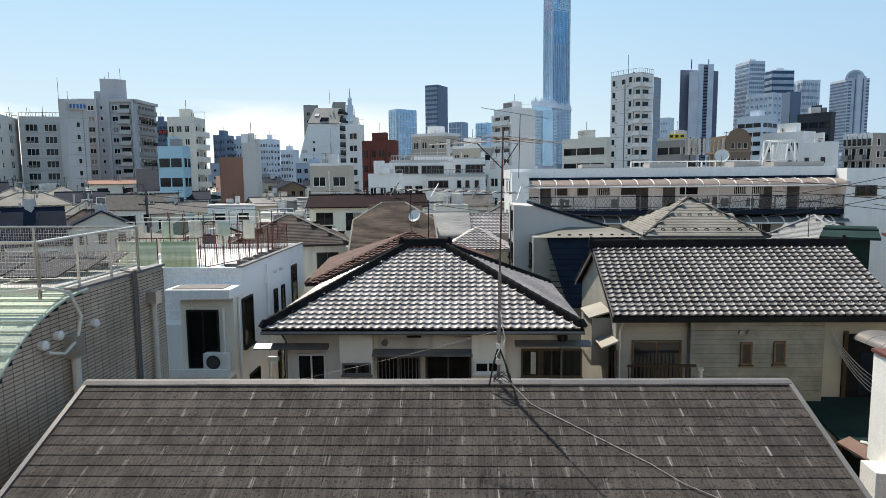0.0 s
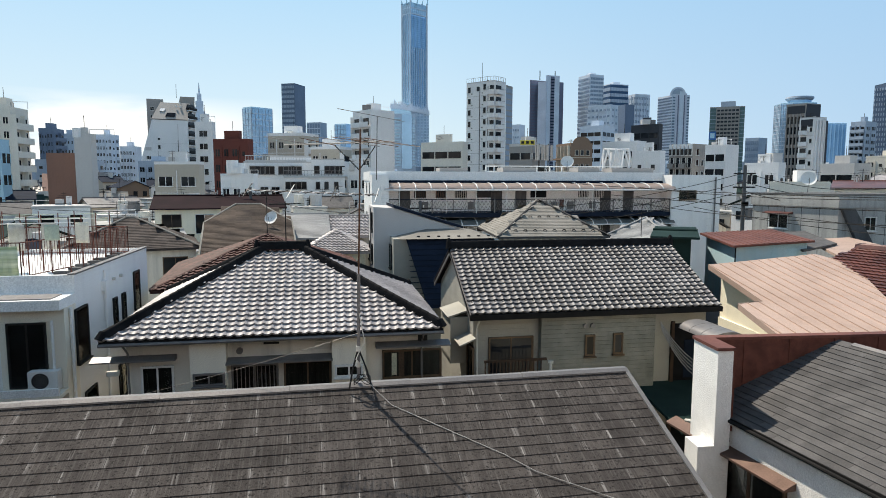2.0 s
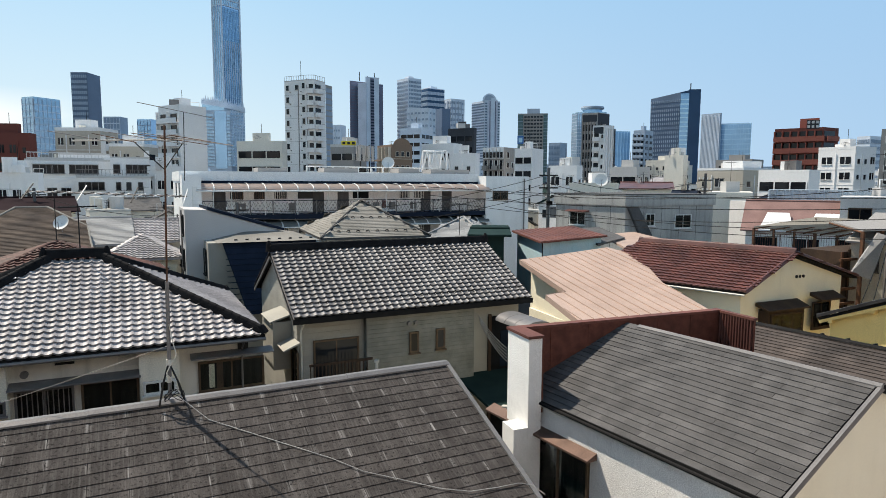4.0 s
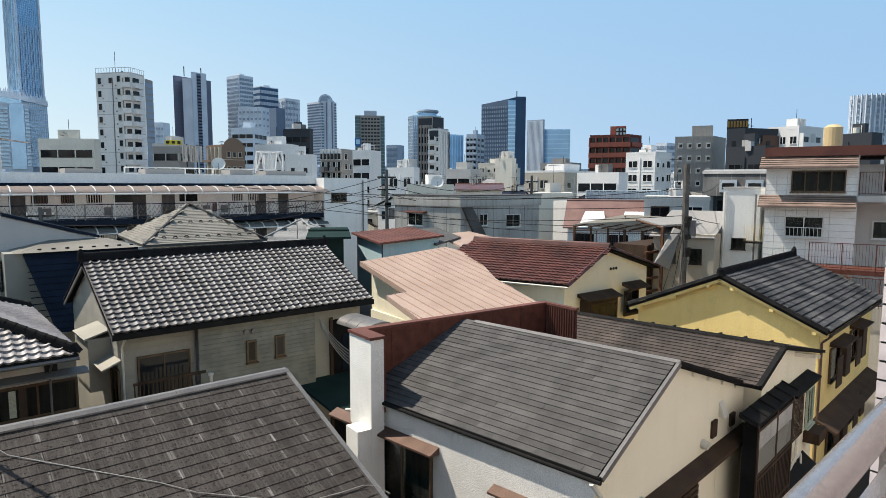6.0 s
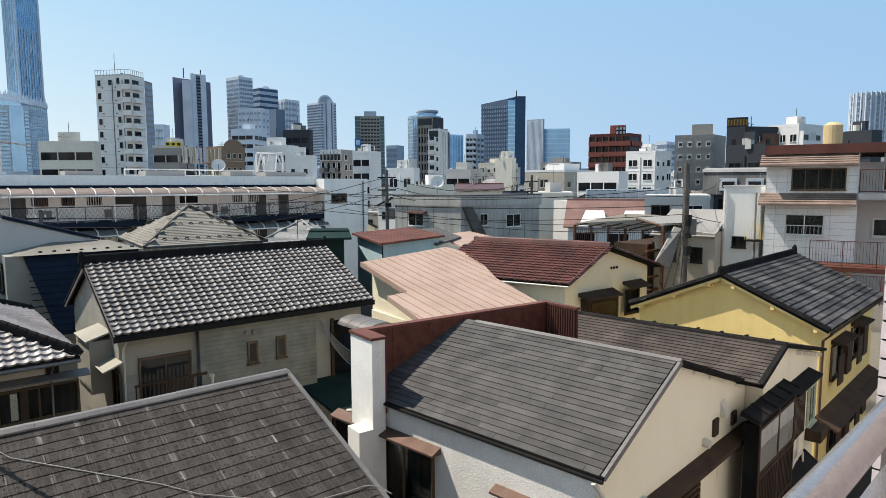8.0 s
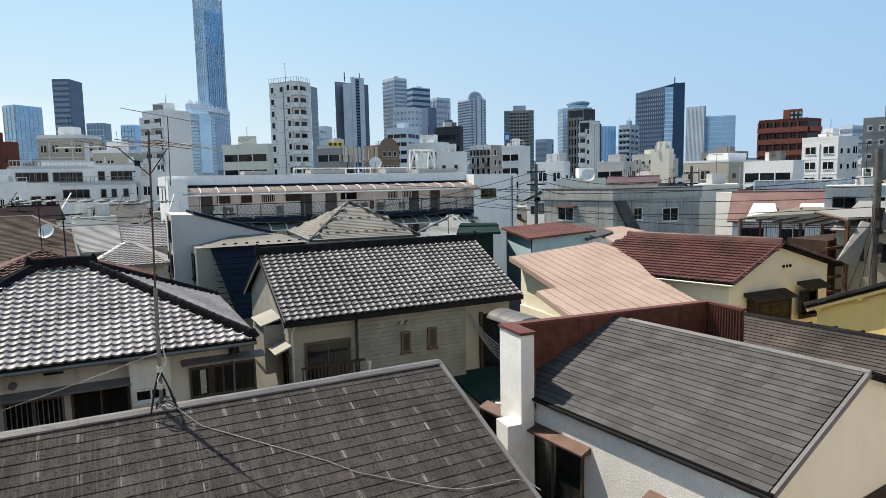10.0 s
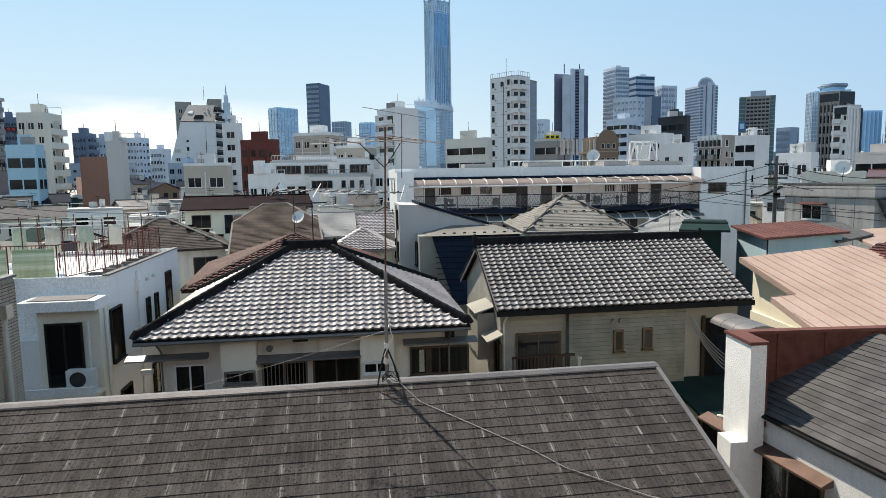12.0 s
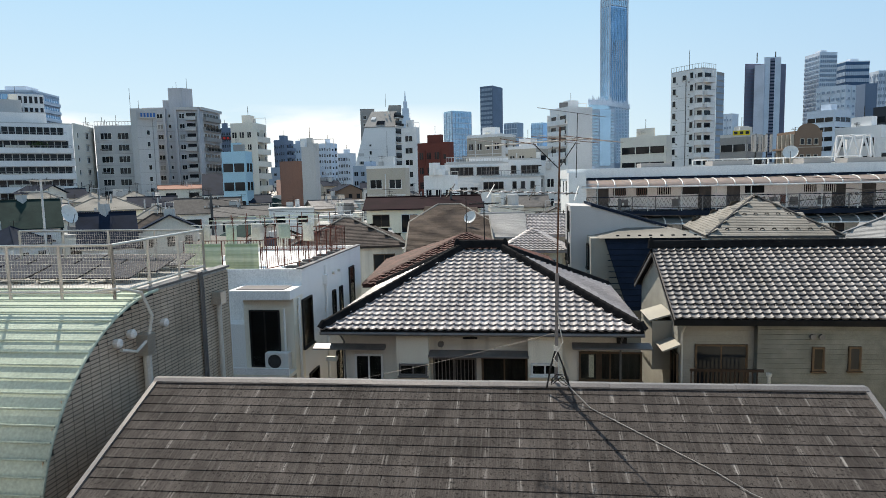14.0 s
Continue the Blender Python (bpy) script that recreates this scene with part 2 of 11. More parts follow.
def translucent(name, tint, through_=0.5):
    m = bpy.data.materials.new(name)
    m.use_nodes = True
    n, k = m.node_tree.nodes, m.node_tree.links
    b, t, x = n["Principled BSDF"], n.new("ShaderNodeBsdfTranslucent"), n.new("ShaderNodeMixShader")
    nz, rp = n.new("ShaderNodeTexNoise"), n.new("ShaderNodeValToRGB")
    nz.inputs["Scale"].default_value = 1.5
    rp.color_ramp.elements[0].color, rp.color_ramp.elements[1].color = (*[v * 0.7 for v in tint], 1), (*tint, 1)
    k.new(nz.outputs[0], rp.inputs[0]), k.new(rp.outputs[0], b.inputs["Base Color"]), k.new(rp.outputs[0], t.inputs[0])
    b.inputs["Roughness"].default_value, x.inputs[0].default_value = 0.35, through_
    k.new(b.outputs[0], x.inputs[1]), k.new(t.outputs[0], x.inputs[2]), k.new(x.outputs[0], n["Material Output"].inputs[0])
    return m


GLASS = glass("window_glass", (0.9, 0.93, 0.92))
FROST = glass("frosted_glass", (0.75, 0.77, 0.74), 0.4)
PANE_DARK = mat("dark_window_pane", (0.022, 0.025, 0.029), (0.007, 0.008, 0.010), 0.06, scale=0.35, fine=0.9, bump=0.0, rand=0.6, spec=0.22)
PANE_CURTAIN = mat("curtained_window_pane", (0.34, 0.34, 0.32), (0.16, 0.165, 0.165), 0.12, scale=0.5, fine=3, bump=0.0, rand=0.4, spec=0.5)


# ---- building tools ----
class Geo:
    """Collects faces; points go through the pose m."""

    def __init__(self, m=None):
        self.v, self.f, self.m = [], [], m or Matrix.Identity(4)

    def poly(self, pts, faces):
        k = len(self.v)
        self.v += [self.m @ Vector(p) for p in pts]
        self.f += [tuple(i + k for i in f) for f in faces]
        return self

    def box(self, x0, x1, y0, y1, z0, z1):
        return self.poly([(x, y, z) for z in (z0, z1) for y in (y0, y1) for x in (x0, x1)],
                         [(0, 2, 3, 1), (4, 5, 7, 6), (0, 1, 5, 4), (2, 6, 7, 3), (0, 4, 6, 2), (1, 3, 7, 5)])

    def prism(self, pts, way):
        """The polygon pts, pulled along way."""
        n, way = len(pts), Vector(way)
        return self.poly([Vector(p) for p in pts] + [Vector(p) + way for p in pts],
                         [tuple(range(n)), tuple(range(2 * n - 1, n - 1, -1))] + [(i, i + n, (i + 1) % n + n, (i + 1) % n) for i in range(n)])

    def tube(self, pts, r, n=6, cap=True):
        pts = [Vector(p) for p in pts]
        rings, k = [], 0
        for i, p in enumerate(pts):
            d = (pts[min(i + 1, len(pts) - 1)] - pts[max(i - 1, 0)]).normalized()
            a = d.orthogonal().normalized() if not rings else (rings[-1][1] - d * rings[-1][1].dot(d)).normalized()
            rings.append((p, a, d.cross(a)))
        ri = r if isinstance(r, (list, tuple)) else [r] * len(pts)
        v = [p + (a * math.cos(2 * math.pi * j / n) + b * math.sin(2 * math.pi * j / n)) * ri[i] for i, (p, a, b) in enumerate(rings) for j in range(n)]
        f = [(i * n + j, i * n + (j + 1) % n, (i + 1) * n + (j + 1) % n, (i + 1) * n + j) for i in range(len(pts) - 1) for j in range(n)]
        if cap:
            f += [tuple(range(n - 1, -1, -1)), tuple(range(len(v) - n, len(v)))]
        return self.poly(v, f)

    def slab(self, a, b, c, d, thick):
        """A plate over the four corners, thickened downwards along its normal."""
        a, b, c, d = map(Vector, (a, b, c, d))
        n = (b - a).cross(d - a).normalized()
        if n.z < 0:
            n = -n
        return self.prism([a, b, c, d], -n * thick)


def thing(name, at=(0, 0, 0), label="", category="", group="", kind=""):
    ob = new(name)
    ob.location = at
    ob.empty_display_size = 0.2
    return tagged(ob, label, category, group, kind)


def origin_of(ob):
    p = Vector((0, 0, 0))
    while ob:
        p += ob.location
        ob = ob.parent
    return p


def part(name, g, material, parent=None, label="", smooth=False):
    me = bpy.data.meshes.new(name)
    o = origin_of(parent)
    me.from_pydata([v - o for v in g.v], [], g.f)
    me.materials.append(material)
    me.validate()
    bm = bmesh.new()
    bm.from_mesh(me)
    bmesh.ops.recalc_face_normals(bm, faces=bm.faces)
    bm.to_mesh(me)
    bm.free()
    if smooth:
        me.polygons.foreach_set("use_smooth", [True] * len(me.polygons))
        me.set_sharp_from_angle(angle=radians(40))
    ob = new(name, me)
    ob.parent = parent
    if label:
        ob["label"] = label
    return ob


def solo(name, g, material, label, category, group="", kind="", smooth=False):
    return tagged(part(name, g, material, None, "", smooth), label, category, group, kind)


def axes(o, u, v):
    """A pose with x along u, y along v, at o."""
    u, v = Vector(u).normalized(), Vector(v).normalized()
    n = u.cross(v).normalized()
    m = Matrix((u, v, n)).transposed().to_4x4()
    m.translation = Vector(o)
    return m


def slate_mesh(name, w, l, material, lip=0.025):
    g = Geo().poly([(0.002, 0, lip), (w - 0.002, 0, lip), (w - 0.002, l, 0.001), (0.002, l, 0.001), (0.002, 0, 0.001), (w - 0.002, 0, 0.001)],
                   [(0, 1, 2, 3), (4, 5, 1, 0), (4, 0, 3), (5, 2, 1)])
    me = bpy.data.meshes.new(name)
    me.from_pydata([tuple(v) for v in g.v], [], g.f)
    me.materials.append(material)
    return me


def pan_mesh(name, w, l, material, high=0.045, seg=8):
    """A curved clay pantile: a hollow and a roll, a thick lower lip."""
    us = [i / seg for i in range(seg + 1)]

    def rise(a):
        return 0.7 * high * (0.5 - 0.5 * math.cos(2 * math.pi * (a - 0.55) / 0.45)) if a > 0.55 else -0.3 * high * math.sin(math.pi * a / 0.55)
    v = [(a * w, 0, rise(a) + 0.076) for a in us] + [(a * w, l, rise(a) + 0.010) for a in us] + [(a * w, 0.004, rise(a) + 0.012) for a in us]
    k = seg + 1
    f = [(i, i + 1, i + 1 + k, i + k) for i in range(seg)] + [(i + 2 * k, i + 1 + 2 * k, i + 1, i) for i in range(seg)]
    me = bpy.data.meshes.new(name)
    me.from_pydata(v, [], f)
    me.materials.append(material)
    me.polygons.foreach_set("use_smooth", [True] * len(f))
    me.set_sharp_from_angle(angle=radians(50))
    return me


def courses(parent, name, o, u, v, width, length, du, dv, mesh, inside=None, half=None, limit=300, first=0, jitter=0.004, tip=0.4):
    """Lays alike pieces over a slope from its lower corner o; past the limit the rest is joined."""
    rnd = random.Random(len(parent.children) + int(width * 100))
    base, spots = origin_of(parent), []
    u, v = Vector(u).normalized(), Vector(v).normalized()
    for j in range(int(round(length / dv))):
        for i in range(-1, int(round(width / du)) + 1):
            a, b = i * du + (du / 2 if half and j % 2 else 0), j * dv
            m, wide = mesh, du
            if half and a < -0.01 and a + du > 0.01:
                a, m, wide = 0, half, du / 2
            sx = 1.0
            if a + wide > width + 0.02:
                sx = (width - a) / wide
            if a < -0.01 or sx < 0.1:
                continue
            if inside and not inside(a + wide / 2, b + dv / 2):
                continue
            spots.append((a, b, m, sx))
    spots.sort(key=lambda s: (s[1] if first >= 0 else -s[1]))
    vs, fs = [], []
    for k, (a, b, m, sx) in enumerate(spots):
        mm = axes(Vector(o) + u * (a + rnd.uniform(-jitter, jitter)) + v * (b + rnd.uniform(-jitter, jitter)), u, v) @ pose(0, 0, 0, rnd.uniform(-tip, tip), rnd.uniform(-tip, tip) * 0.5, rnd.uniform(-tip, tip) * 0.5) @ Matrix.Diagonal((sx, 1, 1, 1))
        if k < limit:
            ob = new(name, m)
            ob.parent = parent
            mm.translation -= base
            ob.matrix_local = mm
        else:
            q = len(vs)
            vs += [tuple(mm @ p.co - base) for p in m.vertices]
            fs += [tuple(q + t for t in p.vertices) for p in m.polygons]
    if vs:
        me = bpy.data.meshes.new(name + "_rest")
        me.from_pydata(vs, [], fs)
        me.materials.append(mesh.materials[0])
        if mesh.polygons[0].use_smooth:
            me.polygons.foreach_set("use_smooth", [True] * len(fs))
            me.set_sharp_from_angle(angle=radians(50))
        ob = new(name + "_courses", me)
        ob.parent = parent
        ob["kind"] = "stuff"


def ridge_tiles(parent, name, a, b, material, r=0.09, step=0.28, base_h=0.10):
    """A ridge: a stacked base and a row of round cap tiles, each with a proud lip."""
    a, b = Vector(a), Vector(b)
    d = (b - a).normalized()
    side = Vector((-d.y, d.x, 0)).normalized()
    up = d.cross(side) if d.cross(side).z > 0 else -d.cross(side)
    g = Geo()
    w = r * 1.15
    g.prism([a - side * w * 1.5 - up * 0.03, a + side * w * 1.5 - up * 0.03, a + side * w + up * base_h, a - side * w + up * base_h], b - a)
    part(name + "_base", g, material, parent)
    n = max(1, int((b - a).length / step))
    s = (b - a).length / n
    ring = [math.pi * k / 5 for k in range(6)]
    me = bpy.data.meshes.new(name)
    me.from_pydata([(0, math.cos(t) * r * 1.06, math.sin(t) * r * 1.1) for t in ring] + [(s * 1.04, math.cos(t) * r * 0.92, math.sin(t) * r * 0.92) for t in ring],
                   [], [(k, k + 6, k + 7, k + 1) for k in range(5)] + [tuple(range(6))])
    me.materials.append(material)
    me.polygons.foreach_set("use_smooth", [True] * len(me.polygons))
    me.set_sharp_from_angle(angle=radians(50))
    o = origin_of(parent)
    for i in range(n):
        ob = new(name, me)
        ob.parent = parent
        ob.matrix_local = Matrix.Translation(-o) @ axes(a + d * s * i + up * base_h, d, up.cross(d))


def window(parent, m, w, h, frame_mat, panes=2, depth=0.07, bar=0.04, curtain=CURTAIN, sill=True, glazing=GLASS, name="window"):
    """A sliding window on a wall. m: x along the wall, y out of the wall, z up, origin at the opening's lower left."""
    win = part(name, Geo(m).box(0, w, 0.0, 0.012, 0, h), curtain, parent)
    g = Geo(m)
    g.box(0, w, 0.012, depth, 0, bar), g.box(0, w, 0.012, depth, h - bar, h), g.box(0, bar, 0.012, depth, bar, h - bar), g.box(w - bar, w, 0.012, depth, bar, h - bar)
    part("window_frame", g, frame_mat, win)
    inner = w - 2 * bar
    for i in range(panes):
        x0, x1, dy = bar + inner * i / panes, bar + inner * (i + 1) / panes, 0.030 if i % 2 else 0.045
        part("pane", Geo(m).box(x0 + bar * 0.5, x1 - bar * 0.5, dy - 0.003, dy + 0.003, bar + 0.02, h - bar - 0.02), glazing, win).visible_shadow = False
        g = Geo(m)
        s = bar * 0.6
        g.box(x0, x0 + s, dy - 0.008, dy + 0.010, bar, h - bar), g.box(x1 - s, x1, dy - 0.008, dy + 0.010, bar, h - bar)
        g.box(x0 + s, x1 - s, dy - 0.008, dy + 0.010, bar, bar + s), g.box(x0 + s, x1 - s, dy - 0.008, dy + 0.010, h - bar - s, h - bar)
        part("sash", g, frame_mat, win)
    if sill:
        part("window_sill", Geo(m).box(-0.04, w + 0.04, 0.012, depth + 0.05, -0.05, -0.003), frame_mat, win)
    return win


def wall_pose(x, y, z, turn=0):
    """A wall's pose: x along the wall, y out of it. turn 0: the wall looks to -y, 90: to +x, -90: to -x."""
    return Matrix.Translation((x, y, z)) @ Matrix.Rotation(radians(turn), 4, "Z") @ Matrix.Diagonal((1, -1, 1, 1))


def hood(parent, m, w, deep, material, name="window_hood", h=0.10):
    part(name, Geo(m).prism([(-0.05, 0.003, h), (-0.05, deep, 0), (-0.05, deep, -0.04), (-0.05, 0.003, -0.04)], (w + 0.1, 0, 0)), material, parent)


def siding(parent, m, x0, x1, z0, z1, step, material, name="siding_board"):
    g = None
    z = z0
    while z < z1 - 0.02:
        top = min(z + step, z1)
        part(name, Geo(m).prism([(x0, 0.0, z + 0.004), (x0, 0.02, z + 0.004), (x0, 0.012, top - 0.004), (x0, 0.0, top - 0.004)], (x1 - x0, 0, 0)), material, parent)
        z += step


def rail_fence(name, pts, h, label, material=None, gap=0.12, bars=True, r=0.018, bar_r=0.008, rails=(1.0, 0.08), post=1.2, category="railing"):
    """A railing along pts (its foot): posts, rails and thin bars."""
    material = material or IRON
    th = thing(name, pts[0], label, category)
    pts = [Vector(p) for p in pts]
    for a, b in zip(pts, pts[1:]):
        d, n = b - a, max(1, round((b - a).length / post))
        for i in range(n + 1):
            p = a + d * i / n
            part("post", Geo().tube([p, p + Vector((0, 0, h))], r * 1.15, 6), material, th)
        for k in rails:
            part("rail", Geo().tube([a + Vector((0, 0, h * k)), b + Vector((0, 0, h * k))], r, 6), material, th)
        if bars:
            nb = int(d.length / gap)
            g = Geo()
            for i in range(1, nb):
                p = a + d * i / nb
                g.tube([p + Vector((0, 0, h * min(rails))), p + Vector((0, 0, h))], bar_r, 4, False)
            if g.v:
                part("balusters", g, material, th)["kind"] = "stuff"
    return th


def sag(a, b, dip, n=14):
    a, b = Vector(a), Vector(b)
    return [a + (b - a) * (i / n) - Vector((0, 0, dip * 4 * (i / n) * (1 - i / n))) for i in range(n + 1)]


def cable(name, pts, r, material, label, category="cable"):
    return solo(name, Geo().tube(pts, r, 5), material, label, category, smooth=True)


def dish(name, p, r, way, label="white satellite dish on a short bracket"):
    th = thing(name, p, label, "satellite dish")
    m = Matrix.Translation(p) @ Vector(way).to_track_quat("Z", "Y").to_matrix().to_4x4()
    g, n = Geo(m), 16
    rings = [(r * k / 4, 0.28 * r * (k / 4) ** 2) for k in range(5)]
    g.poly([(a * math.cos(2 * math.pi * j / n), a * math.sin(2 * math.pi * j / n), z) for a, z in rings[1:] for j in range(n)] + [(0, 0, 0)],
           [(k * n + j, k * n + (j + 1) % n, (k + 1) * n + (j + 1) % n, (k + 1) * n + j) for k in range(3) for j in range(n)] + [(4 * n, (j + 1) % n, j) for j in range(n)])
    part("reflector", g, ALU_WHITE, th, smooth=True)
    part("feed_arm", Geo(m).tube([(0, -r, 0.28 * r), (0, -0.2 * r, 0.9 * r)], 0.03 * r + 0.006, 5), GREY_METAL, th)
    part("mast", Geo().tube([p, Vector(p) - Vector((0, 0, r * 2))], 0.03 * r + 0.01, 6), GREY_METAL, th)
    return th


def yagi(name, p, h, turn, length, label="rooftop television aerial on a thin mast", material=None):
    material = material or IRON
    th = thing(name, p, label, "antenna")
    m = pose(p[0], p[1], p[2], 0, 0, turn)
    part("mast", Geo(m).tube([(0, 0, 0), (0, 0, h)], 0.02, 6), material, th)
    part("boom", Geo(m).tube([(-length / 2, 0, h - 0.1), (length / 2, 0, h - 0.1)], 0.014, 5), material, th)
    g = Geo(m)
    for i in range(9):
        x = -length / 2 + length * i / 8
        g.tube([(x, -0.28, h - 0.08), (x, 0.28, h - 0.08)], 0.008, 4)
    part("rods", g, material, th)["kind"] = "stuff"
    return th


def ac_unit(p, turn, label="white outdoor air conditioner unit with a round fan grille"):
    th = thing("air_conditioner", p, label, "air conditioner")
    m = wall_pose(*p, turn)
    part("body", Geo(m).box(0, 0.8, -0.30, 0, 0.04, 0.60), ALU_WHITE, th)
    for x in (0.1, 0.62):
        part("foot", Geo(m).box(x, x + 0.08, -0.30, 0, 0, 0.04), GREY_METAL, th)
    n, c, r = 20, (0.33, 0.33), 0.23
    ring = [(c[0] + r * math.cos(2 * math.pi * k / n), 0.006, c[1] + r * math.sin(2 * math.pi * k / n)) for k in range(n)]
    part("fan_opening", Geo(m).prism(ring, (0, -0.004, 0)), IRON, th)
    g = Geo(m)
    for k in range(1, 6):
        q = r * k / 5
        g.tube([(c[0] + q * math.cos(2 * math.pi * i / n), 0.014, c[1] + q * math.sin(2 * math.pi * i / n)) for i in range(n + 1)], 0.005, 4)
    for k in range(8):
        t = math.pi * k / 4
        g.tube([(c[0], 0.014, c[1]), (c[0] + r * math.cos(t), 0.014, c[1] + r * math.sin(t))], 0.004, 4)
    part("fan_grille", g, GREY_METAL, th)
    return th


# ---- ground ----
solo("ground", Geo().poly([(-4500, -4500, 0), (4500, -4500, 0), (4500, 4500, 0), (-4500, 4500, 0)], [(0, 1, 2, 3)]), ASPHALT, "dark asphalt lanes and paved yards between houses", "ground", kind="structure")


# ---- the slate-roofed house just below ----
def near_house():
    th = thing("slate_roofed_house", (-0.6, 9.54, 0), "two-storey house with dark weathered slate shingle roof", "house")
    tilt = math.tan(radians(22.5))
    m = pose(-0.6, 9.54, 0, 0, 0, 0.6)
    x0, x1, run, zr = -5.42, 5.52, 4.4, 7.86
    part("wall", Geo(m).prism([(x0 + 0.3, -run + 0.5, 0), (x0 + 0.3, run - 0.5, 0), (x0 + 0.3, run - 0.5, zr - (run - 0.5) * tilt - 0.2), (x0 + 0.3, 0, zr - 0.2), (x0 + 0.3, -run + 0.5, zr - (run - 0.5) * tilt - 0.2)],
                              (x1 - x0 - 0.6, 0, 0)), mat("dark_brown_board_siding", (0.11, 0.09, 0.075), (0.08, 0.065, 0.055), 0.8, scale=0.8, fine=30, bump=0.2, streak=0.2), th)
    for s, nm in ((-1, "roof_front"), (1, "roof_back")):
        part("roof_deck", Geo(m).slab((x0, 0, zr), (x1, 0, zr), (x1, s * run, zr - run * tilt), (x0, s * run, zr - run * tilt), 0.12), BLACK_METAL, th)
    o = m @ Vector((x0 + 0.02, -run, zr - run * tilt + 0.004))
    u, v = (m.to_3x3() @ Vector((1, 0, 0))), (m.to_3x3() @ Vector((0, 1, tilt)))
    sl = run / math.cos(radians(22.5))
    full, half = slate_mesh("slate", 0.909, 0.235, NEAR_SLATE, 0.014), slate_mesh("slate", 0.4545, 0.235, NEAR_SLATE, 0.014)
    courses(th, "slate", o, u, v, x1 - x0 - 0.04, sl - 0.10, 0.909, 0.182, full, half=half, limit=310, first=-1, jitter=0.003, tip=0.07)
    # folded metal over the ridge, in lengths
    k = 0
    x = x0
    while x < x1 - 0.05:
        xe = min(x + 1.82, x1)
        z = zr + 0.012 + 0.004 * (k % 2)
        part("ridge_cap", Geo(m).prism([(x, -0.10, z - 0.03), (x, -0.10, z - 0.005), (x, -0.04, z + 0.035), (x, 0.04, z + 0.035), (x, 0.10, z - 0.005), (x, 0.10, z - 0.03)], (xe - x - 0.004, 0, 0)), GREY_METAL, th)
        x, k = xe, k + 1
    for xa in (x0, x1):
        for s in (-1, 1):
            sx = 0.07 if xa == x0 else -0.07
            part("verge_trim", Geo(m).slab((xa, 0, zr + 0.045), (xa + sx, 0, zr + 0.045), (xa + sx, s * run, zr - run * tilt + 0.045), (xa, s * run, zr - run * tilt + 0.045), 0.16), GREY_METAL, th)
    return th


def near_slate_material():
    """Dark slates, pale lime streaks washed out under the joints, lichen specks."""
    m = SLATE.copy()
    m.name = "limewashed_slate"
    n, l = m.node_tree.nodes, m.node_tree.links
    b = n["Principled BSDF"]
    src = b.inputs["Base Color"].links[0].from_socket
    tc, sep, geo = n.new("ShaderNodeTexCoord"), n.new("ShaderNodeSeparateXYZ"), n.new("ShaderNodeNewGeometry")
    l.new(tc.outputs["Object"], sep.inputs[0])
    d1, d2 = n.new("ShaderNodeMath"), n.new("ShaderNodeMath")
    d1.operation, d2.operation = "SUBTRACT", "ABSOLUTE"
    d1.inputs[1].default_value = 0.4545
    l.new(sep.outputs[0], d1.inputs[0]), l.new(d1.outputs[0], d2.inputs[0])
    edge = n.new("ShaderNodeMapRange")
    edge.inputs[1].default_value, edge.inputs[2].default_value = 0.405, 0.453
    l.new(d2.outputs[0], edge.inputs[0])
    mp, nz, rp = n.new("ShaderNodeMapping"), n.new("ShaderNodeTexNoise"), n.new("ShaderNodeMapRange")
    mp.inputs["Scale"].default_value = (46, 1.6, 1.6)
    nz.inputs["Scale"].default_value, nz.inputs["Detail"].default_value = 1.0, 4
    l.new(geo.outputs["Position"], mp.inputs[0]), l.new(mp.outputs[0], nz.inputs["Vector"]), l.new(nz.outputs[0], rp.inputs[0])
    rp.inputs[1].default_value, rp.inputs[2].default_value = 0.40, 0.72
    mul = n.new("ShaderNodeMath")
    mul.operation = "MULTIPLY"
    l.new(edge.outputs[0], mul.inputs[0]), l.new(rp.outputs[0], mul.inputs[1])
    oi, vary, some = n.new("ShaderNodeObjectInfo"), n.new("ShaderNodeMapRange"), n.new("ShaderNodeMath")
    vary.inputs[3].default_value, some.operation = 0.15, "MULTIPLY"
    l.new(oi.outputs["Random"], vary.inputs[0]), l.new(vary.outputs[0], some.inputs[0]), l.new(mul.outputs[0], some.inputs[1])
    faint = n.new("ShaderNodeMapRange")
    faint.inputs[1].default_value, faint.inputs[2].default_value, faint.inputs[4].default_value = 0.48, 0.86, 0.15
    l.new(nz.outputs[0], faint.inputs[0])
    mx = n.new("ShaderNodeMath")
    mx.operation = "MAXIMUM"
    l.new(some.outputs[0], mx.inputs[0]), l.new(faint.outputs[0], mx.inputs[1])
    mix = n.new("ShaderNodeMixRGB")
    mix.inputs["Color2"].default_value = (0.40, 0.385, 0.37, 1)
    l.new(mx.outputs[0], mix.inputs["Fac"]), l.new(src, mix.inputs["Color1"])
    sp, spr, dark = n.new("ShaderNodeTexNoise"), n.new("ShaderNodeMapRange"), n.new("ShaderNodeMixRGB")
    sp.inputs["Scale"].default_value, sp.inputs["Detail"].default_value = 26.0, 6
    spr.inputs[1].default_value, spr.inputs[2].default_value, spr.inputs[4].default_value = 0.56, 0.66, 0.85
    l.new(geo.outputs["Position"], sp.inputs["Vector"]), l.new(sp.outputs[0], spr.inputs[0]), l.new(spr.outputs[0], dark.inputs["Fac"])
    dark.inputs["Color2"].default_value = (0.014, 0.013, 0.012, 1)
    l.new(mix.outputs[0], dark.inputs["Color1"]), l.new(dark.outputs[0], b.inputs["Base Color"])
    return m


NEAR_SLATE = near_slate_material()
near_house()


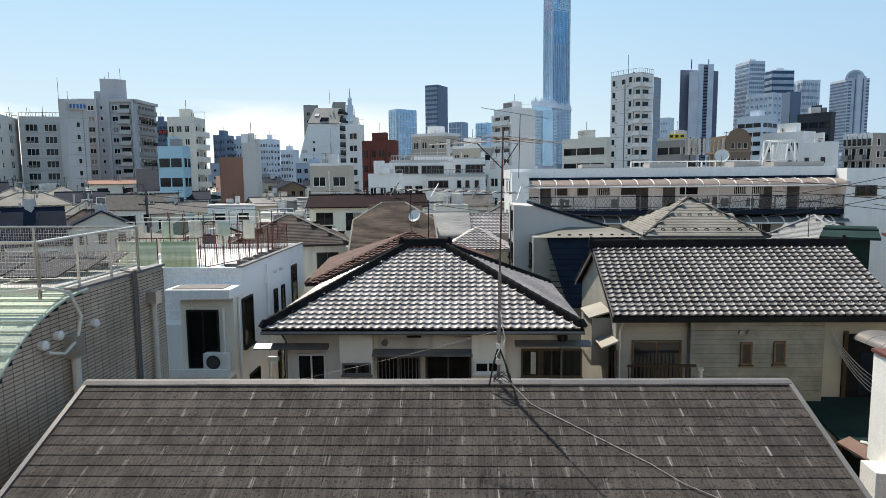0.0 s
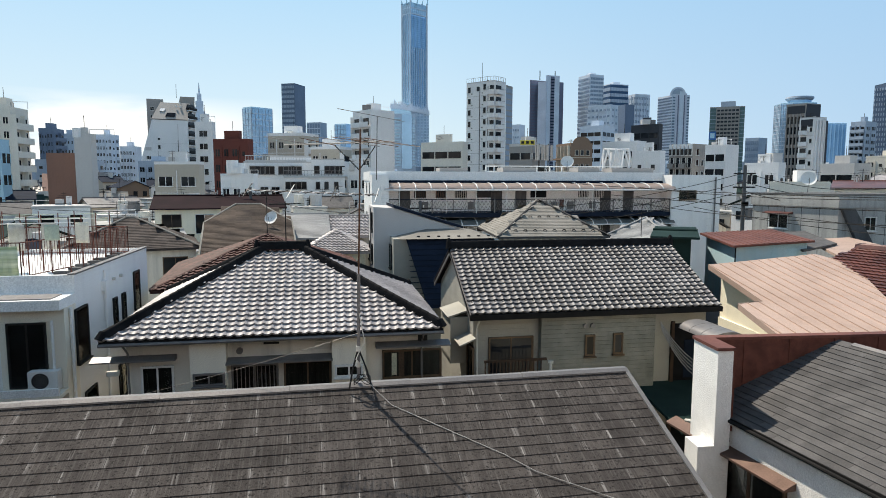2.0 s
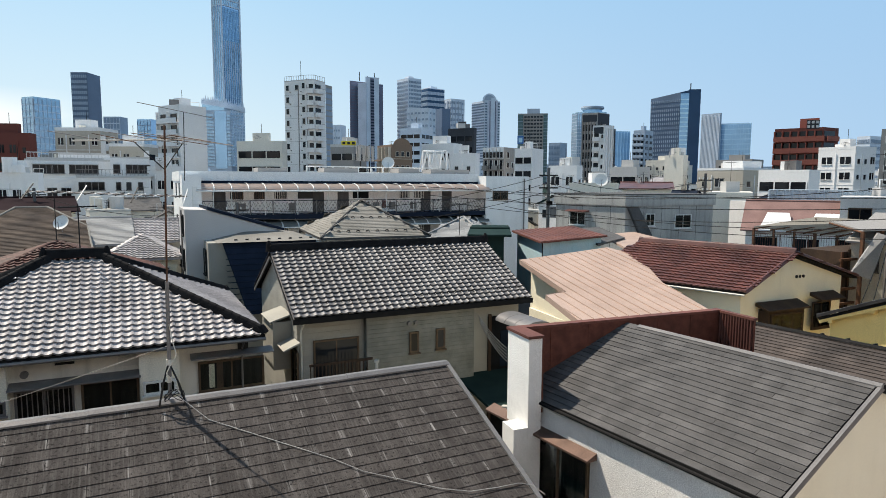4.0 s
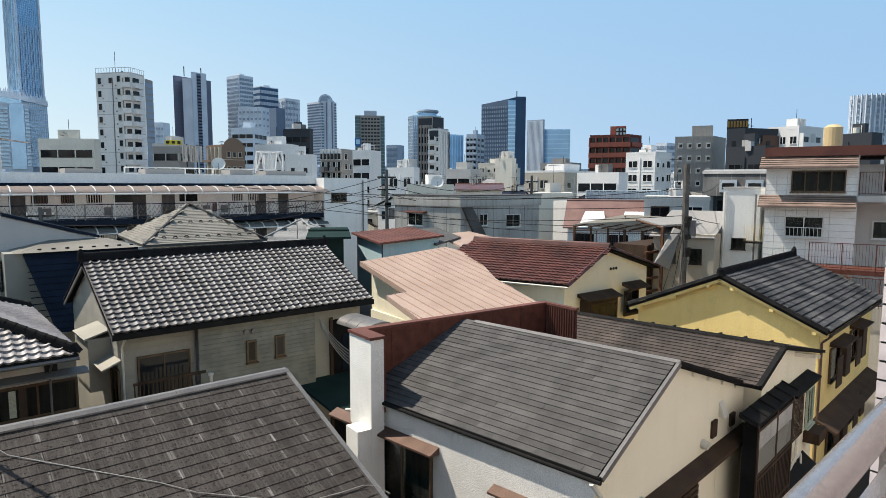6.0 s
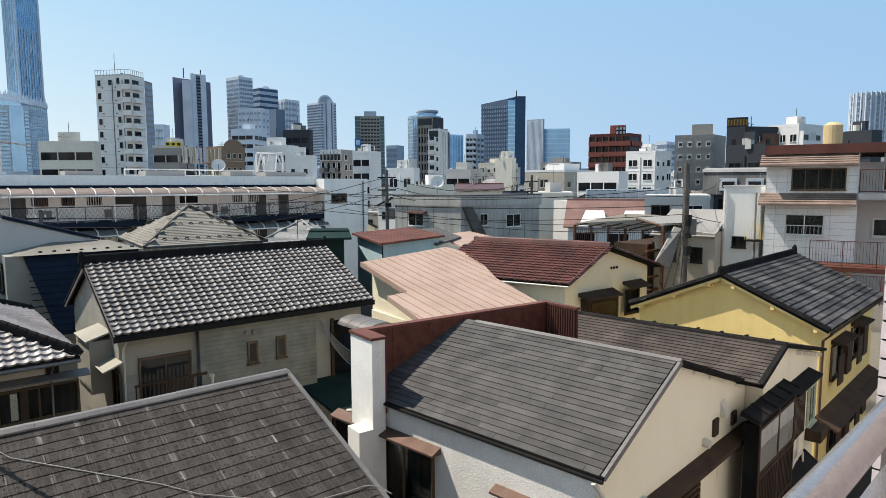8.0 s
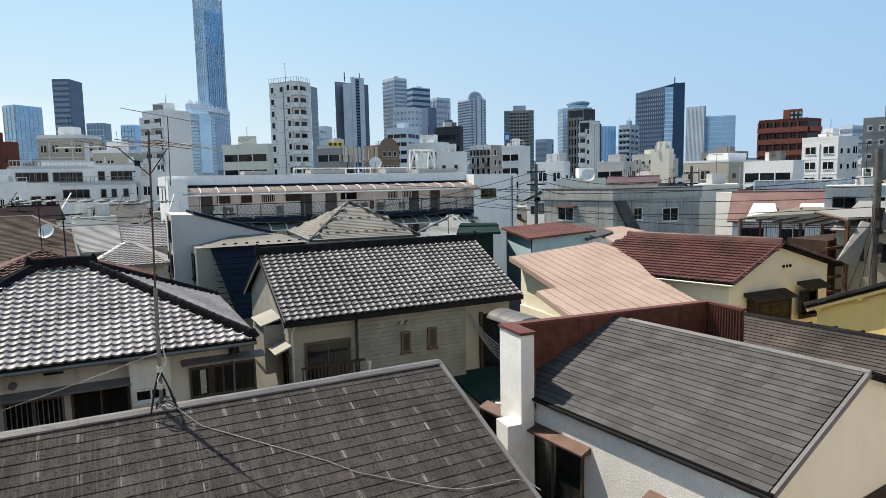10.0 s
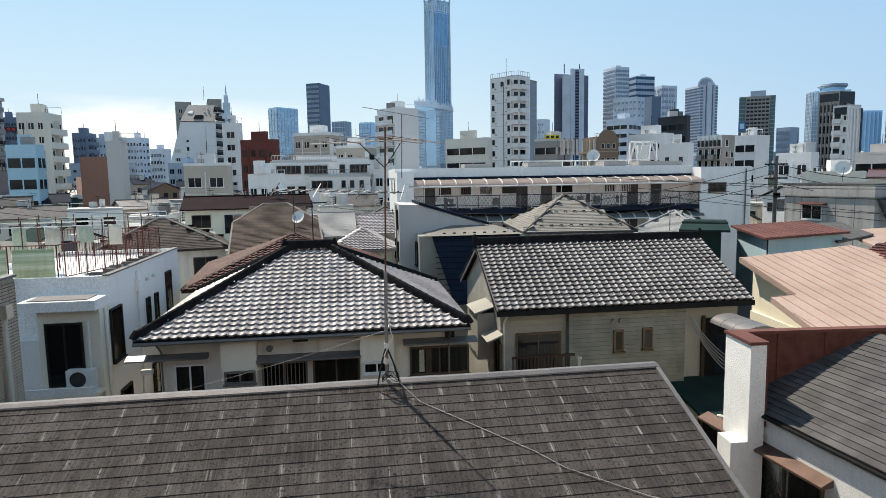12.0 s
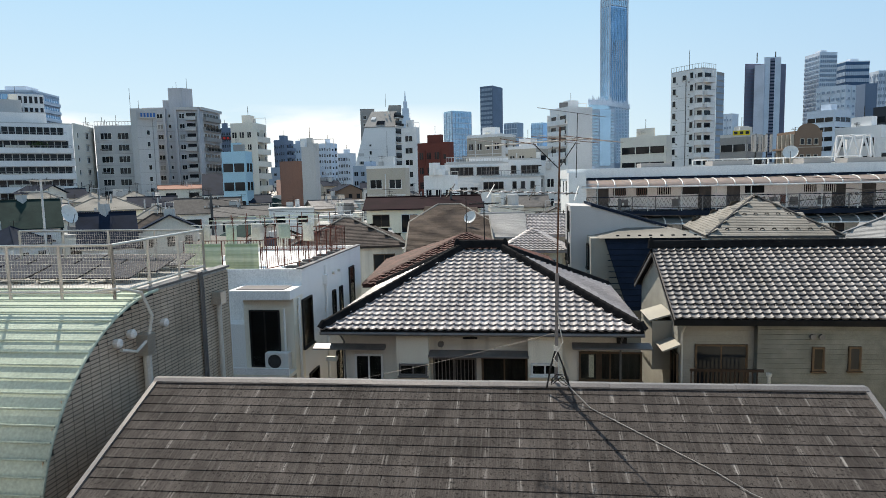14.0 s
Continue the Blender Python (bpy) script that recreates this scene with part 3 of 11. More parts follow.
def roof_aerial():
    """A tall rusty mast on four splayed legs, with two combs of rods."""
    x, y, z = 0.47, 9.52, 7.9
    th = thing("rooftop_antenna", (x, y, z), "tall rusty television aerial mast on a splayed tripod", "antenna")
    top = 11.75
    part("mast", Geo().tube([(x, y, 7.95), (x + 0.02, y, 9.6)], 0.027, 8), GREY_METAL, th)
    part("upper_mast", Geo().tube([(x + 0.02, y, 9.6), (x + 0.07, y, top)], 0.013, 8), RUST, th)
    for dx, dy in ((-0.15, -0.14), (0.2, -0.2), (-0.12, 0.16), (0.18, 0.16)):
        part("leg", Geo().tube([(x, y, 8.45), (x + dx * 0.6, y + dy * 0.6, 8.15), (x + dx, y + dy, 7.90 - abs(dy) * 0.3)], 0.013, 6), IRON, th)
    for zz in (8.2, 8.45):
        part("clamp", Geo().tube([(x, y, zz - 0.04), (x, y, zz + 0.04)], 0.035, 8), PVC, th)
    # upper comb
    za = 11.52
    part("upper_boom", Geo().tube([(x - 1.02, y - 0.10, za - 0.02), (x + 0.55, y + 0.12, za + 0.06)], 0.011, 6), PVC, th)
    part("brace", Geo().tube([(x + 0.05, y, 11.15), (x - 0.32, y - 0.03, za)], 0.008, 5), IRON, th)
    part("brace", Geo().tube([(x + 0.05, y, 11.15), (x + 0.30, y + 0.05, za)], 0.008, 5), IRON, th)
    for k, (dx, half) in enumerate(((-0.95, 0.5), (-0.55, 0.35), (-0.15, 0.62), (0.12, 0.62), (0.33, 0.75), (0.52, 0.5))):
        part("rod", Geo().tube([(x + dx - half * 0.75, y + half * 0.65, za + 0.06 + 0.12 * half), (x + dx + half * 0.75, y - half * 0.65, za - 0.01 - 0.05 * half)], 0.0055, 5), RUST if k % 2 else GREY_METAL, th)
    part("upper_rod", Geo().tube([(x - 0.25, y + 0.3, za + 0.55), (x + 0.7, y - 0.2, za + 0.33)], 0.005, 5), GREY_METAL, th)
    part("stub", Geo().tube([(x + 0.30, y, 11.0), (x + 0.32, y, za + 0.42)], 0.006, 5), IRON, th)
    # lower comb
    zb = 10.8
    part("lower_boom", Geo().tube([(x - 1.62, y + 0.40, zb + 0.05), (x + 0.32, y - 0.05, zb - 0.02)], 0.009, 6), GREY_METAL, th)
    for i in range(22):
        f = i / 21
        q = Vector((x - 1.60 + 1.90 * f, y + 0.395 - 0.44 * f, zb + 0.052 - 0.07 * f))
        d = Vector((0.05, 0.16, 0.012)) if i % 7 else Vector((0.05, 0.20, 0.10))
        part("element", Geo().tube([q - d, q + d], 0.008, 4), ALU_WHITE if i % 2 else IRON, th)
    g = Geo()
    for k in range(3):
        g.tube([(x + 0.05 + 0.13 * math.cos(t + k), y - 0.15 + 0.10 * math.sin(t + k), 8.0 + 0.06 * math.sin(2 * t + k)) for t in [i * 0.45 for i in range(15)]], 0.006, 4)
    part("coiled_lead", g, RUBBER, th)
    g = Geo().tube([(x + 0.02, y - 0.02, 9.0), (x + 0.06, y - 0.05, 8.75), (x + 0.10, y - 0.05, 8.55), (x + 0.02, y - 0.05, 8.42), (x - 0.04, y - 0.06, 8.3), (x + 0.08, y - 0.07, 8.15)], 0.008, 5)
    part("lead", g, PVC, th, smooth=True)
    return th


roof_aerial()
cable("roof_cable", [(0.55, 9.48, 8.1), (0.62, 9.32, 7.95), (0.93, 9.07, 7.69), (1.23, 8.86, 7.60), (1.80, 8.46, 7.43), (2.38, 8.05, 7.26), (2.72, 7.74, 7.14), (3.19, 7.48, 7.03), (3.65, 7.23, 6.92), (4.00, 7.09, 6.87), (4.40, 7.06, 6.85), (4.74, 7.04, 6.85), (4.91, 6.97, 6.82), (5.01, 6.79, 6.74)], 0.0065, CABLE, "pale aerial lead lying across the slate roof")
cable("guy_wire", sag((0.5, 9.5, 8.7), (-9.0, 10.6, 6.7), 0.25), 0.0028, GREY_METAL, "thin slack wire from the aerial mast to the next wall")


# ---- hipped house with silvery pantiles ----
def hip_house():
    th = thing("pantile_hip_roof_house", (-1.45, 23.0, 0), "grey mortar house with a silvery clay pantile hip roof", "house")
    x0, x1, y0, y1, ze, zr = -6.38, 3.55, 19.0, 27.1, 6.42, 8.5
    ra, rb = Vector((-2.2, 23.05, zr)), Vector((-0.85, 23.05, zr))
    part("wall", Geo().box(x0 + 0.55, x1 - 0.55, y0 + 0.55, y1 - 0.55, 0, ze - 0.02), PLASTER_GREY, th)
    A, B, C, D = (Vector(p) for p in ((x0, y0, ze), (x1, y0, ze), (x1, y1, ze), (x0, y1, ze)))
    g = Geo()
    g.poly([A, B, C, D, ra, rb, A - Vector((0, 0, 0.12)), B - Vector((0, 0, 0.12)), C - Vector((0, 0, 0.12)), D - Vector((0, 0, 0.12))],
           [(0, 1, 5, 4), (1, 2, 5), (2, 3, 4, 5), (3, 0, 4), (0, 6, 7, 1), (1, 7, 8, 2), (2, 8, 9, 3), (3, 9, 6, 0), (6, 9, 8, 7)])
    part("roof_deck", g, BLACK_METAL, th)
    tile = pan_mesh("pantile", 0.268, 0.29, KAWARA_SILVER, 0.055)
    for o, e, t0, t1, lim in ((A, B, ra, rb, 300), (D, A, ra, ra, 0), (B, C, rb, rb, 0), (C, D, rb, ra, 0)):
        u = (e - o).normalized()
        w = (e - o).length
        v = (t0 - o) - u * (t0 - o).dot(u)
        L = v.length
        a0, a1 = (t0 - o).dot(u), (t1 - o).dot(u)
        courses(th, "pantile", o + Vector((0, 0, 0.02)) - v.normalized() * 0.03, u, v, w, L - 0.05, 0.268, 0.235, tile,
                inside=lambda a, b, w=w, L=L, a0=a0, a1=a1: a0 * b / L - 0.02 < a < w - (w - a1) * b / L + 0.02, limit=lim)
    up = Vector((0, 0, 0.06))
    for i, (p, q) in enumerate(((A, ra), (B, rb), (C, rb), (D, ra))):
        ridge_tiles(th, "hip_ridge", p + up + (q - p).normalized() * 0.1, q + up, KAWARA_BLACK, 0.085)
        part("hip_end", Geo().tube([p + up + (q - p).normalized() * 0.02 + Vector((0, 0, -0.02)), p + up + (q - p).normalized() * 0.16 + Vector((0, 0, 0.16))], [0.14, 0.10], 8), KAWARA_BLACK, th)
    ridge_tiles(th, "main_ridge", ra + up - Vector((0.12, 0, -0.04)), rb + up + Vector((0.12, 0, 0.04)), KAWARA_BLACK, 0.09, base_h=0.16)
    for p in (ra - Vector((0.2, 0, 0)), rb + Vector((0.2, 0, 0))):
        part("ridge_end", Geo().tube([p + up, p + up + Vector((0, 0, 0.2)), p + up + Vector((0, 0, 0.34))], [0.13, 0.10, 0.04], 8), KAWARA_BLACK, th)
    g = Geo()
    g.tube([A + Vector((0, -0.06, -0.10)), B + Vector((0, -0.06, -0.10))], 0.055, 8)
    part("gutter", g, GREY_METAL, th)
    for xx in (x0 + 0.62, x1 - 0.62):
        part("downpipe", Geo().tube([(xx, y0 - 0.02, ze - 0.12), (xx, y0 + 0.3, ze - 0.35), (xx, y0 + 0.48, ze - 0.5), (xx, y0 + 0.48, 0)], 0.03, 6), GREY_METAL, th)
    # street front, seen over the near ridge
    yw = y0 + 0.55

    def wx(px):
        return -0.78 + (px - 784) * 0.02

    def wz(py):
        return 5.25 + (640 - py) * 0.02

    def opening(p0, q0, p1, q1, frame_mat, panes, proud=0.0, **kw):
        return window(th, wall_pose(wx(p0), yw - proud, wz(q1)), wx(p1) - wx(p0), wz(q0) - wz(q1), frame_mat, panes, **kw)
    opening(551, 627, 597, 672, ALU_WHITE, 2)
    hood(th, wall_pose(wx(488), yw, wz(615)), wx(600) - wx(488), 0.3, GREY_METAL)
    for p0, p1 in ((623, 674), (829, 881)):
        part("boxed_bay", Geo().box(wx(p0), wx(p1), yw - 0.35, yw - 0.002, 2.2, ze - 0.12), IVORY, th, "pale boarded bay under the eaves")
    opening(627, 637, 672, 656, GREY_METAL, 2, proud=0.352)
    opening(833, 634, 876, 653, ALU_WHITE, 2, proud=0.352, glazing=FROST)
    opening(679, 631, 748, 720, GREY_METAL, 2, curtain=DARK_IN, sill=False)
    for i in range(12):
        xx = wx(681 + i * 6.0)
        part("lattice_bar", Geo().box(xx, xx + 0.022, yw - 0.13, yw - 0.09, wz(722), wz(631)), GREY_METAL, th)
    opening(756, 629, 828, 722, ALU_BRONZE, 2, sill=False, glazing=FROST)
    hood(th, wall_pose(wx(676), yw, wz(624)), wx(828) - wx(676), 0.42, GREY_METAL)
    opening(907, 619, 1002, 665, ALU_BRONZE, 2)
    hood(th, wall_pose(wx(899), yw, wz(610)), wx(1012) - wx(899), 0.35, GREY_METAL)
    part("curtain_strip", Geo().box(wx(922), wx(930), yw - 0.028, yw - 0.014, wz(660), wz(624)), IVORY, th)
    part("curtain_strip", Geo().box(wx(933), wx(942), yw - 0.028, yw - 0.014, wz(662), wz(622)), COPPER_PAINT, th)
    part("vent_cover", Geo().tube([(wx(692), yw, wz(609)), (wx(692), yw - 0.1, wz(609))], 0.10, 12), GREY_METAL, th)
    part("vent_box", Geo().box(wx(505), wx(522), yw - 0.14, yw, wz(638), wz(631)), PVC, th)
    part("vent_slot", Geo().box(wx(727), wx(750), yw - 0.03, yw, wz(601), wz(598)), IRON, th)
    part("vent_box", Geo().box(wx(803), wx(827), yw - 0.05, yw, wz(612), wz(599)), PVC, th)
    part("black_vent", Geo().box(wx(964), wx(979), yw - 0.05, yw, wz(606), wz(595)), IRON, th)
    return th


hip_house()


# ---- gabled house with grey pantiles and board siding ----
def gable_house():
    th = thing("pantile_gable_house", (9.1, 23.5, 0), "two-storey house with grey pantile gable roof and beige siding", "house")
    x0, x1, y0, yr, ze, zr = 4.62, 13.75, 20.0, 23.6, 6.58, 8.42
    y1 = 2 * yr - y0
    k = (zr - ze) / (yr - y0)
    yw, yb = y0 + 0.5, y1 - 0.5
    xa, xb = x0 + 0.25, x1 - 0.25
    part("wall", Geo().prism([(xa, yw, 0), (xa, yb, 0), (xa, yb, ze + 0.5 * k - 0.1), (xa, yr, zr - 0.1), (xa, yw, ze + 0.5 * k - 0.1)], (xb - xa, 0, 0)), SIDING, th)
    for s, yy in ((-1, y0), (1, y1)):
        part("roof_deck", Geo().slab((x0, yr, zr), (x1, yr, zr), (x1, yy, ze), (x0, yy, ze), 0.10), BLACK_METAL, th)
    tile = pan_mesh("pantile", 0.268, 0.29, KAWARA_GREY, 0.05)
    L = math.hypot(yr - y0, zr - ze)
    courses(th, "pantile", (x0 + 0.02, y0 - 0.02, ze + 0.02), (1, 0, 0), (0, yr - y0, zr - ze), x1 - x0, L - 0.05, 0.268, 0.235, tile, limit=300)
    courses(th, "pantile", (x1, y1, ze + 0.02), (-1, 0, 0), (0, yr - y1, zr - ze), x1 - x0, L - 0.05, 0.268, 0.235, tile, limit=0)
    # snow guards on the third course
    g = Geo()
    for i in range(33):
        x = x0 + 0.20 + i * 0.268
        g.tube([(x - 0.05, y0 + 0.52, ze + 0.52 * k + 0.09), (x, y0 + 0.50, ze + 0.5 * k + 0.17), (x + 0.05, y0 + 0.52, ze + 0.52 * k + 0.09)], 0.02, 5)
    part("snow_guards", g, KAWARA_BLACK, th)["kind"] = "stuff"
    ridge_tiles(th, "main_ridge", (x0 - 0.02, yr, zr + 0.06), (x1 + 0.02, yr, zr + 0.06), KAWARA_BLACK, 0.085, base_h=0.14)
    for p in (x0 - 0.02, x1 + 0.02):
        part("ridge_end", Geo().tube([(p, yr, zr), (p, yr, zr + 0.28), (p, yr, zr + 0.40)], [0.13, 0.10, 0.04], 8), KAWARA_BLACK, th)
    part("gutter_board", Geo().box(x0 - 0.02, x1 + 0.02, y0 - 0.09, y0 - 0.02, ze - 0.17, ze + 0.01), BLACK_METAL, th)
    for xx in (x0, x1 - 0.05):
        for yy in (y0, y1):
            part("barge_board", Geo().slab((xx, yr, zr + 0.01), (xx + 0.05, yr, zr + 0.01), (xx + 0.05, yy, ze + 0.01), (xx, yy, ze + 0.01), 0.20), GREY_METAL, th)
    # left gable cladding boards
    mg = wall_pose(xa, yb, 0, -90)
    z = 3.0
    while z < zr - 0.25:
        half = min(yr - yw, (zr - 0.12 - z - 0.16) / k)
        c = yb - yr
        part("siding_board", Geo(mg).prism([(c - half, 0.0, z + 0.005), (c - half, 0.022, z + 0.005), (c - half, 0.012, z + 0.18), (c - half, 0.0, z + 0.18)], (2 * half, 0, 0)), SIDING, th)
        z += 0.185
    mf = wall_pose(0, yw, 0)
    siding(th, mf, xa, 7.15, 3.0, ze + 0.1, 0.185, SIDING)
    # tiled middle bay of the front, brought forward
    yf = yw - 0.28
    p0, p1 = 7.16, 11.37
    part("front_bay", Geo().box(p0, p1, yf, yw + 0.02, 0, ze - 0.16), SIDING_GREEN, th)
    g, z, r = None, 3.2, 0
    while z < ze - 0.25:
        part("brick_board", Geo().box(p0 + 0.004, p1 - 0.004, yf - 0.016, yf, z + 0.004, z + 0.148), SIDING_GREEN, th)
        z += 0.152
    for pa, pb, qa, qb in ((634, 650, 592, 628), (684, 700, 585, 620)):
        xx, zz = 8.74 + (pa - 634) * 0.0208, 4.96 + (628 - qb) * 0.0208 * (0 if qb == 628 else 0.15)
        window(th, wall_pose(xx, yf - 0.017, zz), 0.36, 0.75, ALU_BRONZE, 1, curtain=DARK_IN, glazing=PANE_DARK)
    for xx in (8.73, 8.99):
        part("vent_cap", Geo().tube([(xx, yf - 0.01, ze - 0.55), (xx, yf - 0.12, ze - 0.55)], [0.075, 0.085], 12), GREY_METAL, th)
    # recessed balcony on the left
    xl = xa + 0.25
    window(th, wall_pose(xl + 0.25, yw - 0.024, 3.95), p0 - xl - 0.45, 1.75, ALU_BRONZE, 2, curtain=DARK_IN, glazing=PANE_DARK)
    part("balcony_floor", Geo().box(xl - 0.1, p0 - 0.003, yw - 0.9, yw - 0.03, 3.68, 3.8), CONCRETE, th)
    part("balcony_rail", Geo().box(xl - 0.1, p0 - 0.003, yw - 0.9, yw - 0.84, 5.06, 5.14), BROWN_WOOD, th)
    for i in range(16):
        x = xl - 0.08 + (p0 - xl) * i / 16
        part("baluster", Geo().box(x, x + 0.035, yw - 0.89, yw - 0.86, 3.8, 5.06), BROWN_WOOD, th)
    part("downpipe", Geo().tube([(xa + 0.12, y0 + 0.1, ze - 0.18), (xa + 0.08, yw - 0.12, ze - 0.5), (xa + 0.08, yw - 0.12, 0)], 0.035, 6), PVC, th)
    part("tall_pipe", Geo().tube([(p0 + 0.15, yf - 0.6, 3.0), (p0 + 0.15, yf - 0.6, 4.95)], 0.05, 8), PVC, th)
    part("pipe_cap", Geo().tube([(p0 + 0.15, yf - 0.6, 4.95), (p0 + 0.15, yf - 0.6, 5.03)], 0.09, 8), PVC, th)
    # side window box, awning and lean-to on the left
    part("side_bay", Geo().box(xa - 0.65, xa - 0.001, 21.3, 22.9, 4.6, 6.25), SIDING, th)
    part("side_bay_roof", Geo().slab((xa - 0.75, 21.3, 6.27), (xa, 21.3, 6.5), (xa, 22.95, 6.5), (xa - 0.75, 22.95, 6.27), 0.05), SIDING, th)
    part("side_awning", Geo().slab((xa - 0.55, 20.2, 5.52), (xa, 20.2, 5.75), (xa, 21.28, 5.75), (xa - 0.55, 21.28, 5.52), 0.05), SIDING, th)
    window(th, wall_pose(xa - 0.024, 21.2, 4.0, -90), 0.9, 1.4, ALU_BRONZE, 2)
    # flat dark panel paints the shade of an entrance recess at the right end
    part("entrance_recess", Geo().box(p1 + 0.75, xb - 0.1, yw - 0.03, yw - 0.002, 0, 5.9), DARK_IN, th, "flat dark panel painted as the shade of an entrance recess")
    part("recess_curtain", Geo().box(p1 + 1.3, p1 + 1.75, yw - 0.06, yw - 0.035, 3.9, 5.3), NAVY_METAL, th)
    part("recess_post", Geo().box(p1 + 0.75, p1 + 0.87, yw - 0.1, yw - 0.032, 0, 6.0), BROWN_WOOD, th)
    # bundle of service leads at the right corner
    for i in range(5):
        part("service_lead", Geo().tube(sag((p1 + 0.15 + 0.02 * i, yf - 0.05, 6.1 - 0.08 * i), (p1 + 1.6 + 0.1 * i, 18.5, 4.7 - 0.1 * i), 0.45 + 0.08 * i, 10), 0.016, 5), CABLE, th, smooth=True)
    return th


gable_house()


# ---- white stuccoed house with grey slate roof ----
def stucco_house():
    th = thing("white_stucco_house", (10.5, 8.5, 0), "white stucco house with smooth grey slate gable roof", "house")
    m = pose(10.68, 5.67, 0, 0, 0, 5.7)  # local: y runs back along the ridge from the near gable
    zr, d, run, L = 7.8, 1.26, 2.74, 5.35
    ze, k, k2 = zr - d, d / run, 0.335  # the far slope is longer and flatter
    yb = 5.8
    part("wall", Geo(m).prism([(-run + 0.09, 0.14, 0), (3.97, 0.14, 0), (3.97, 0.14, zr - 3.97 * k2 - 0.09), (0, 0.14, zr - 0.1), (-run + 0.09, 0.14, ze - 0.07)], (0, yb - 0.14, 0)), PLASTER_CREAM, th)
    mw = m @ wall_pose(-run + 0.089, yb - 0.02, 0, -90)
    part("stucco_face", Geo(mw).box(0, yb - 0.16, 0.0, 0.02, 2.5, ze - 0.08), STUCCO, th, "rough white stucco face")
    for s in (-1, 1):
        part("roof_deck", Geo(m).slab((0, 0, zr), (0, yb, zr), (-run, yb, ze) if s < 0 else (4.1, yb, zr - 4.1 * k2), (-run, 0, ze) if s < 0 else (4.1, 0, zr - 4.1 * k2), 0.08), BLACK_METAL, th)
    full, half = slate_mesh("slate", 0.909, 0.185, SLATE_GREY, 0.021), slate_mesh("slate", 0.4545, 0.185, SLATE_GREY, 0.021)
    r3 = m.to_3x3()
    o = m @ Vector((-run, yb, ze + 0.004))
    courses(th, "slate", o, r3 @ Vector((0, -1, 0)), r3 @ Vector((run, 0, d)), yb - 0.06, math.hypot(run, d) - 0.04, 0.909, 0.143, full, half=half, limit=300, jitter=0.003, tip=0.06)
    part("ridge_cap", Geo(m).prism([(-0.08, -0.02, zr - 0.02), (-0.08, -0.02, zr + 0.005), (0, -0.02, zr + 0.045), (0.08, -0.02, zr + 0.005), (0.08, -0.02, zr - 0.02)], (0, 4.9, 0)), GREY_METAL, th)
    for s in (-1, 1):
        e = (-run, ze) if s < 0 else (4.1, zr - 4.1 * k2)
        part("verge_trim", Geo(m).slab((0, -0.03, zr + 0.03), (0, 0.03, zr + 0.03), (e[0], 0.03, e[1] + 0.03), (e[0], -0.03, e[1] + 0.03), 0.10 if s < 0 else 0.07), GREY_METAL if s < 0 else BLACK_METAL, th)
    part("gutter", Geo(m).tube([(-run - 0.03, -0.02, ze - 0.06), (-run - 0.03, yb - 0.5, ze - 0.04)], 0.034, 8), BLACK_METAL, th)
    part("gutter_lead", Geo(m).tube([(-run - 0.02, yb - 0.4 - i * 0.27, ze - 0.10 - 0.012 * math.sin(i * 2.1)) for i in range(20)], 0.012, 5), PVC, th)
    part("gutter_edge", Geo(m).box(-run - 0.015, -run + 0.03, 0, yb - 0.5, ze - 0.02, ze + 0.012), BLACK_METAL, th)
    part("downpipe", Geo(m).tube([(-run - 0.05, 0.12, ze - 0.1), (-run + 0.1, 0.05, ze - 0.35), (-run + 0.15, 0.05, 0)], 0.045, 8), PVC, th)
    # the party wall behind the roof
    wa, wb = (7.22, 11.18, 7.90), (12.96, 10.68, 7.90)
    a, b = Vector((wa[0], wa[1], 0)), Vector((wb[0], wb[1], 0))
    u = (b - a).normalized()
    mp = axes(a, u, Vector((-u.y, u.x, 0)))
    W = (b - a).length
    part("parapet_pier", Geo(mp).box(0, 0.30, -0.80, 0.12, 2.5, 7.86), STUCCO, th, "white stuccoed end pier")
    part("parapet_wall", Geo(mp).box(0.301, W, -0.02, 0.12, 5.5, 7.86), RED_IRON, th, "maroon sheet-clad parapet")
    part("coping", Geo(mp).box(-0.03, W + 0.03, -0.05, 0.15, 7.862, 7.92), MAROON_METAL, th)
    part("coping", Geo(mp).box(-0.03, 0.33, -0.83, -0.052, 7.862, 7.92), MAROON_METAL, th)
    part("pier_lining", Geo(mp).box(0.302, 0.34, -0.80, -0.022, 6.3, 7.86), RED_IRON, th)
    for i in range(1, 6):
        part("seam", Geo(mp).box(W * i / 6, W * i / 6 + 0.02, -0.035, -0.022, 6, 7.86), RED_IRON, th)
    part("parapet_return", Geo(mp).box(W - 0.06, W, -1.05, -0.022, 5.9, 7.86), RED_IRON, th)
    for i in range(12):
        part("corrugation", Geo(mp).tube([(W - 0.075, -0.08 - i * 0.083, 6.2), (W - 0.075, -0.08 - i * 0.083, 7.86)], 0.028, 6), MAROON_METAL, th)
    part("coping", Geo(mp).box(W - 0.10, W + 0.03, -1.08, -0.052, 7.862, 7.92), MAROON_METAL, th)
    # shed roof step left of the pier, ledge with copper sheet, window and balcony rail
    part("low_wall", Geo(mp).box(-0.32, -0.002, -0.8, -0.3, 0, 6.02), STUCCO, th)
    part("ledge", Geo(mw).prism([(-0.9, 0.021, 5.98), (-0.9, 0.27, 5.88), (-0.9, 0.27, 5.84), (-0.9, 0.021, 5.84)], (3.2, 0, 0)), COPPER_PAINT, th, "brown sheet-metal window hood")
    part("ledge_pipe", Geo(mw).tube([(-0.35, 0.2, 6.1), (0.45, 0.12, 6.3), (0.5, 0.1, 6.45)], 0.035, 8), PVC, th)
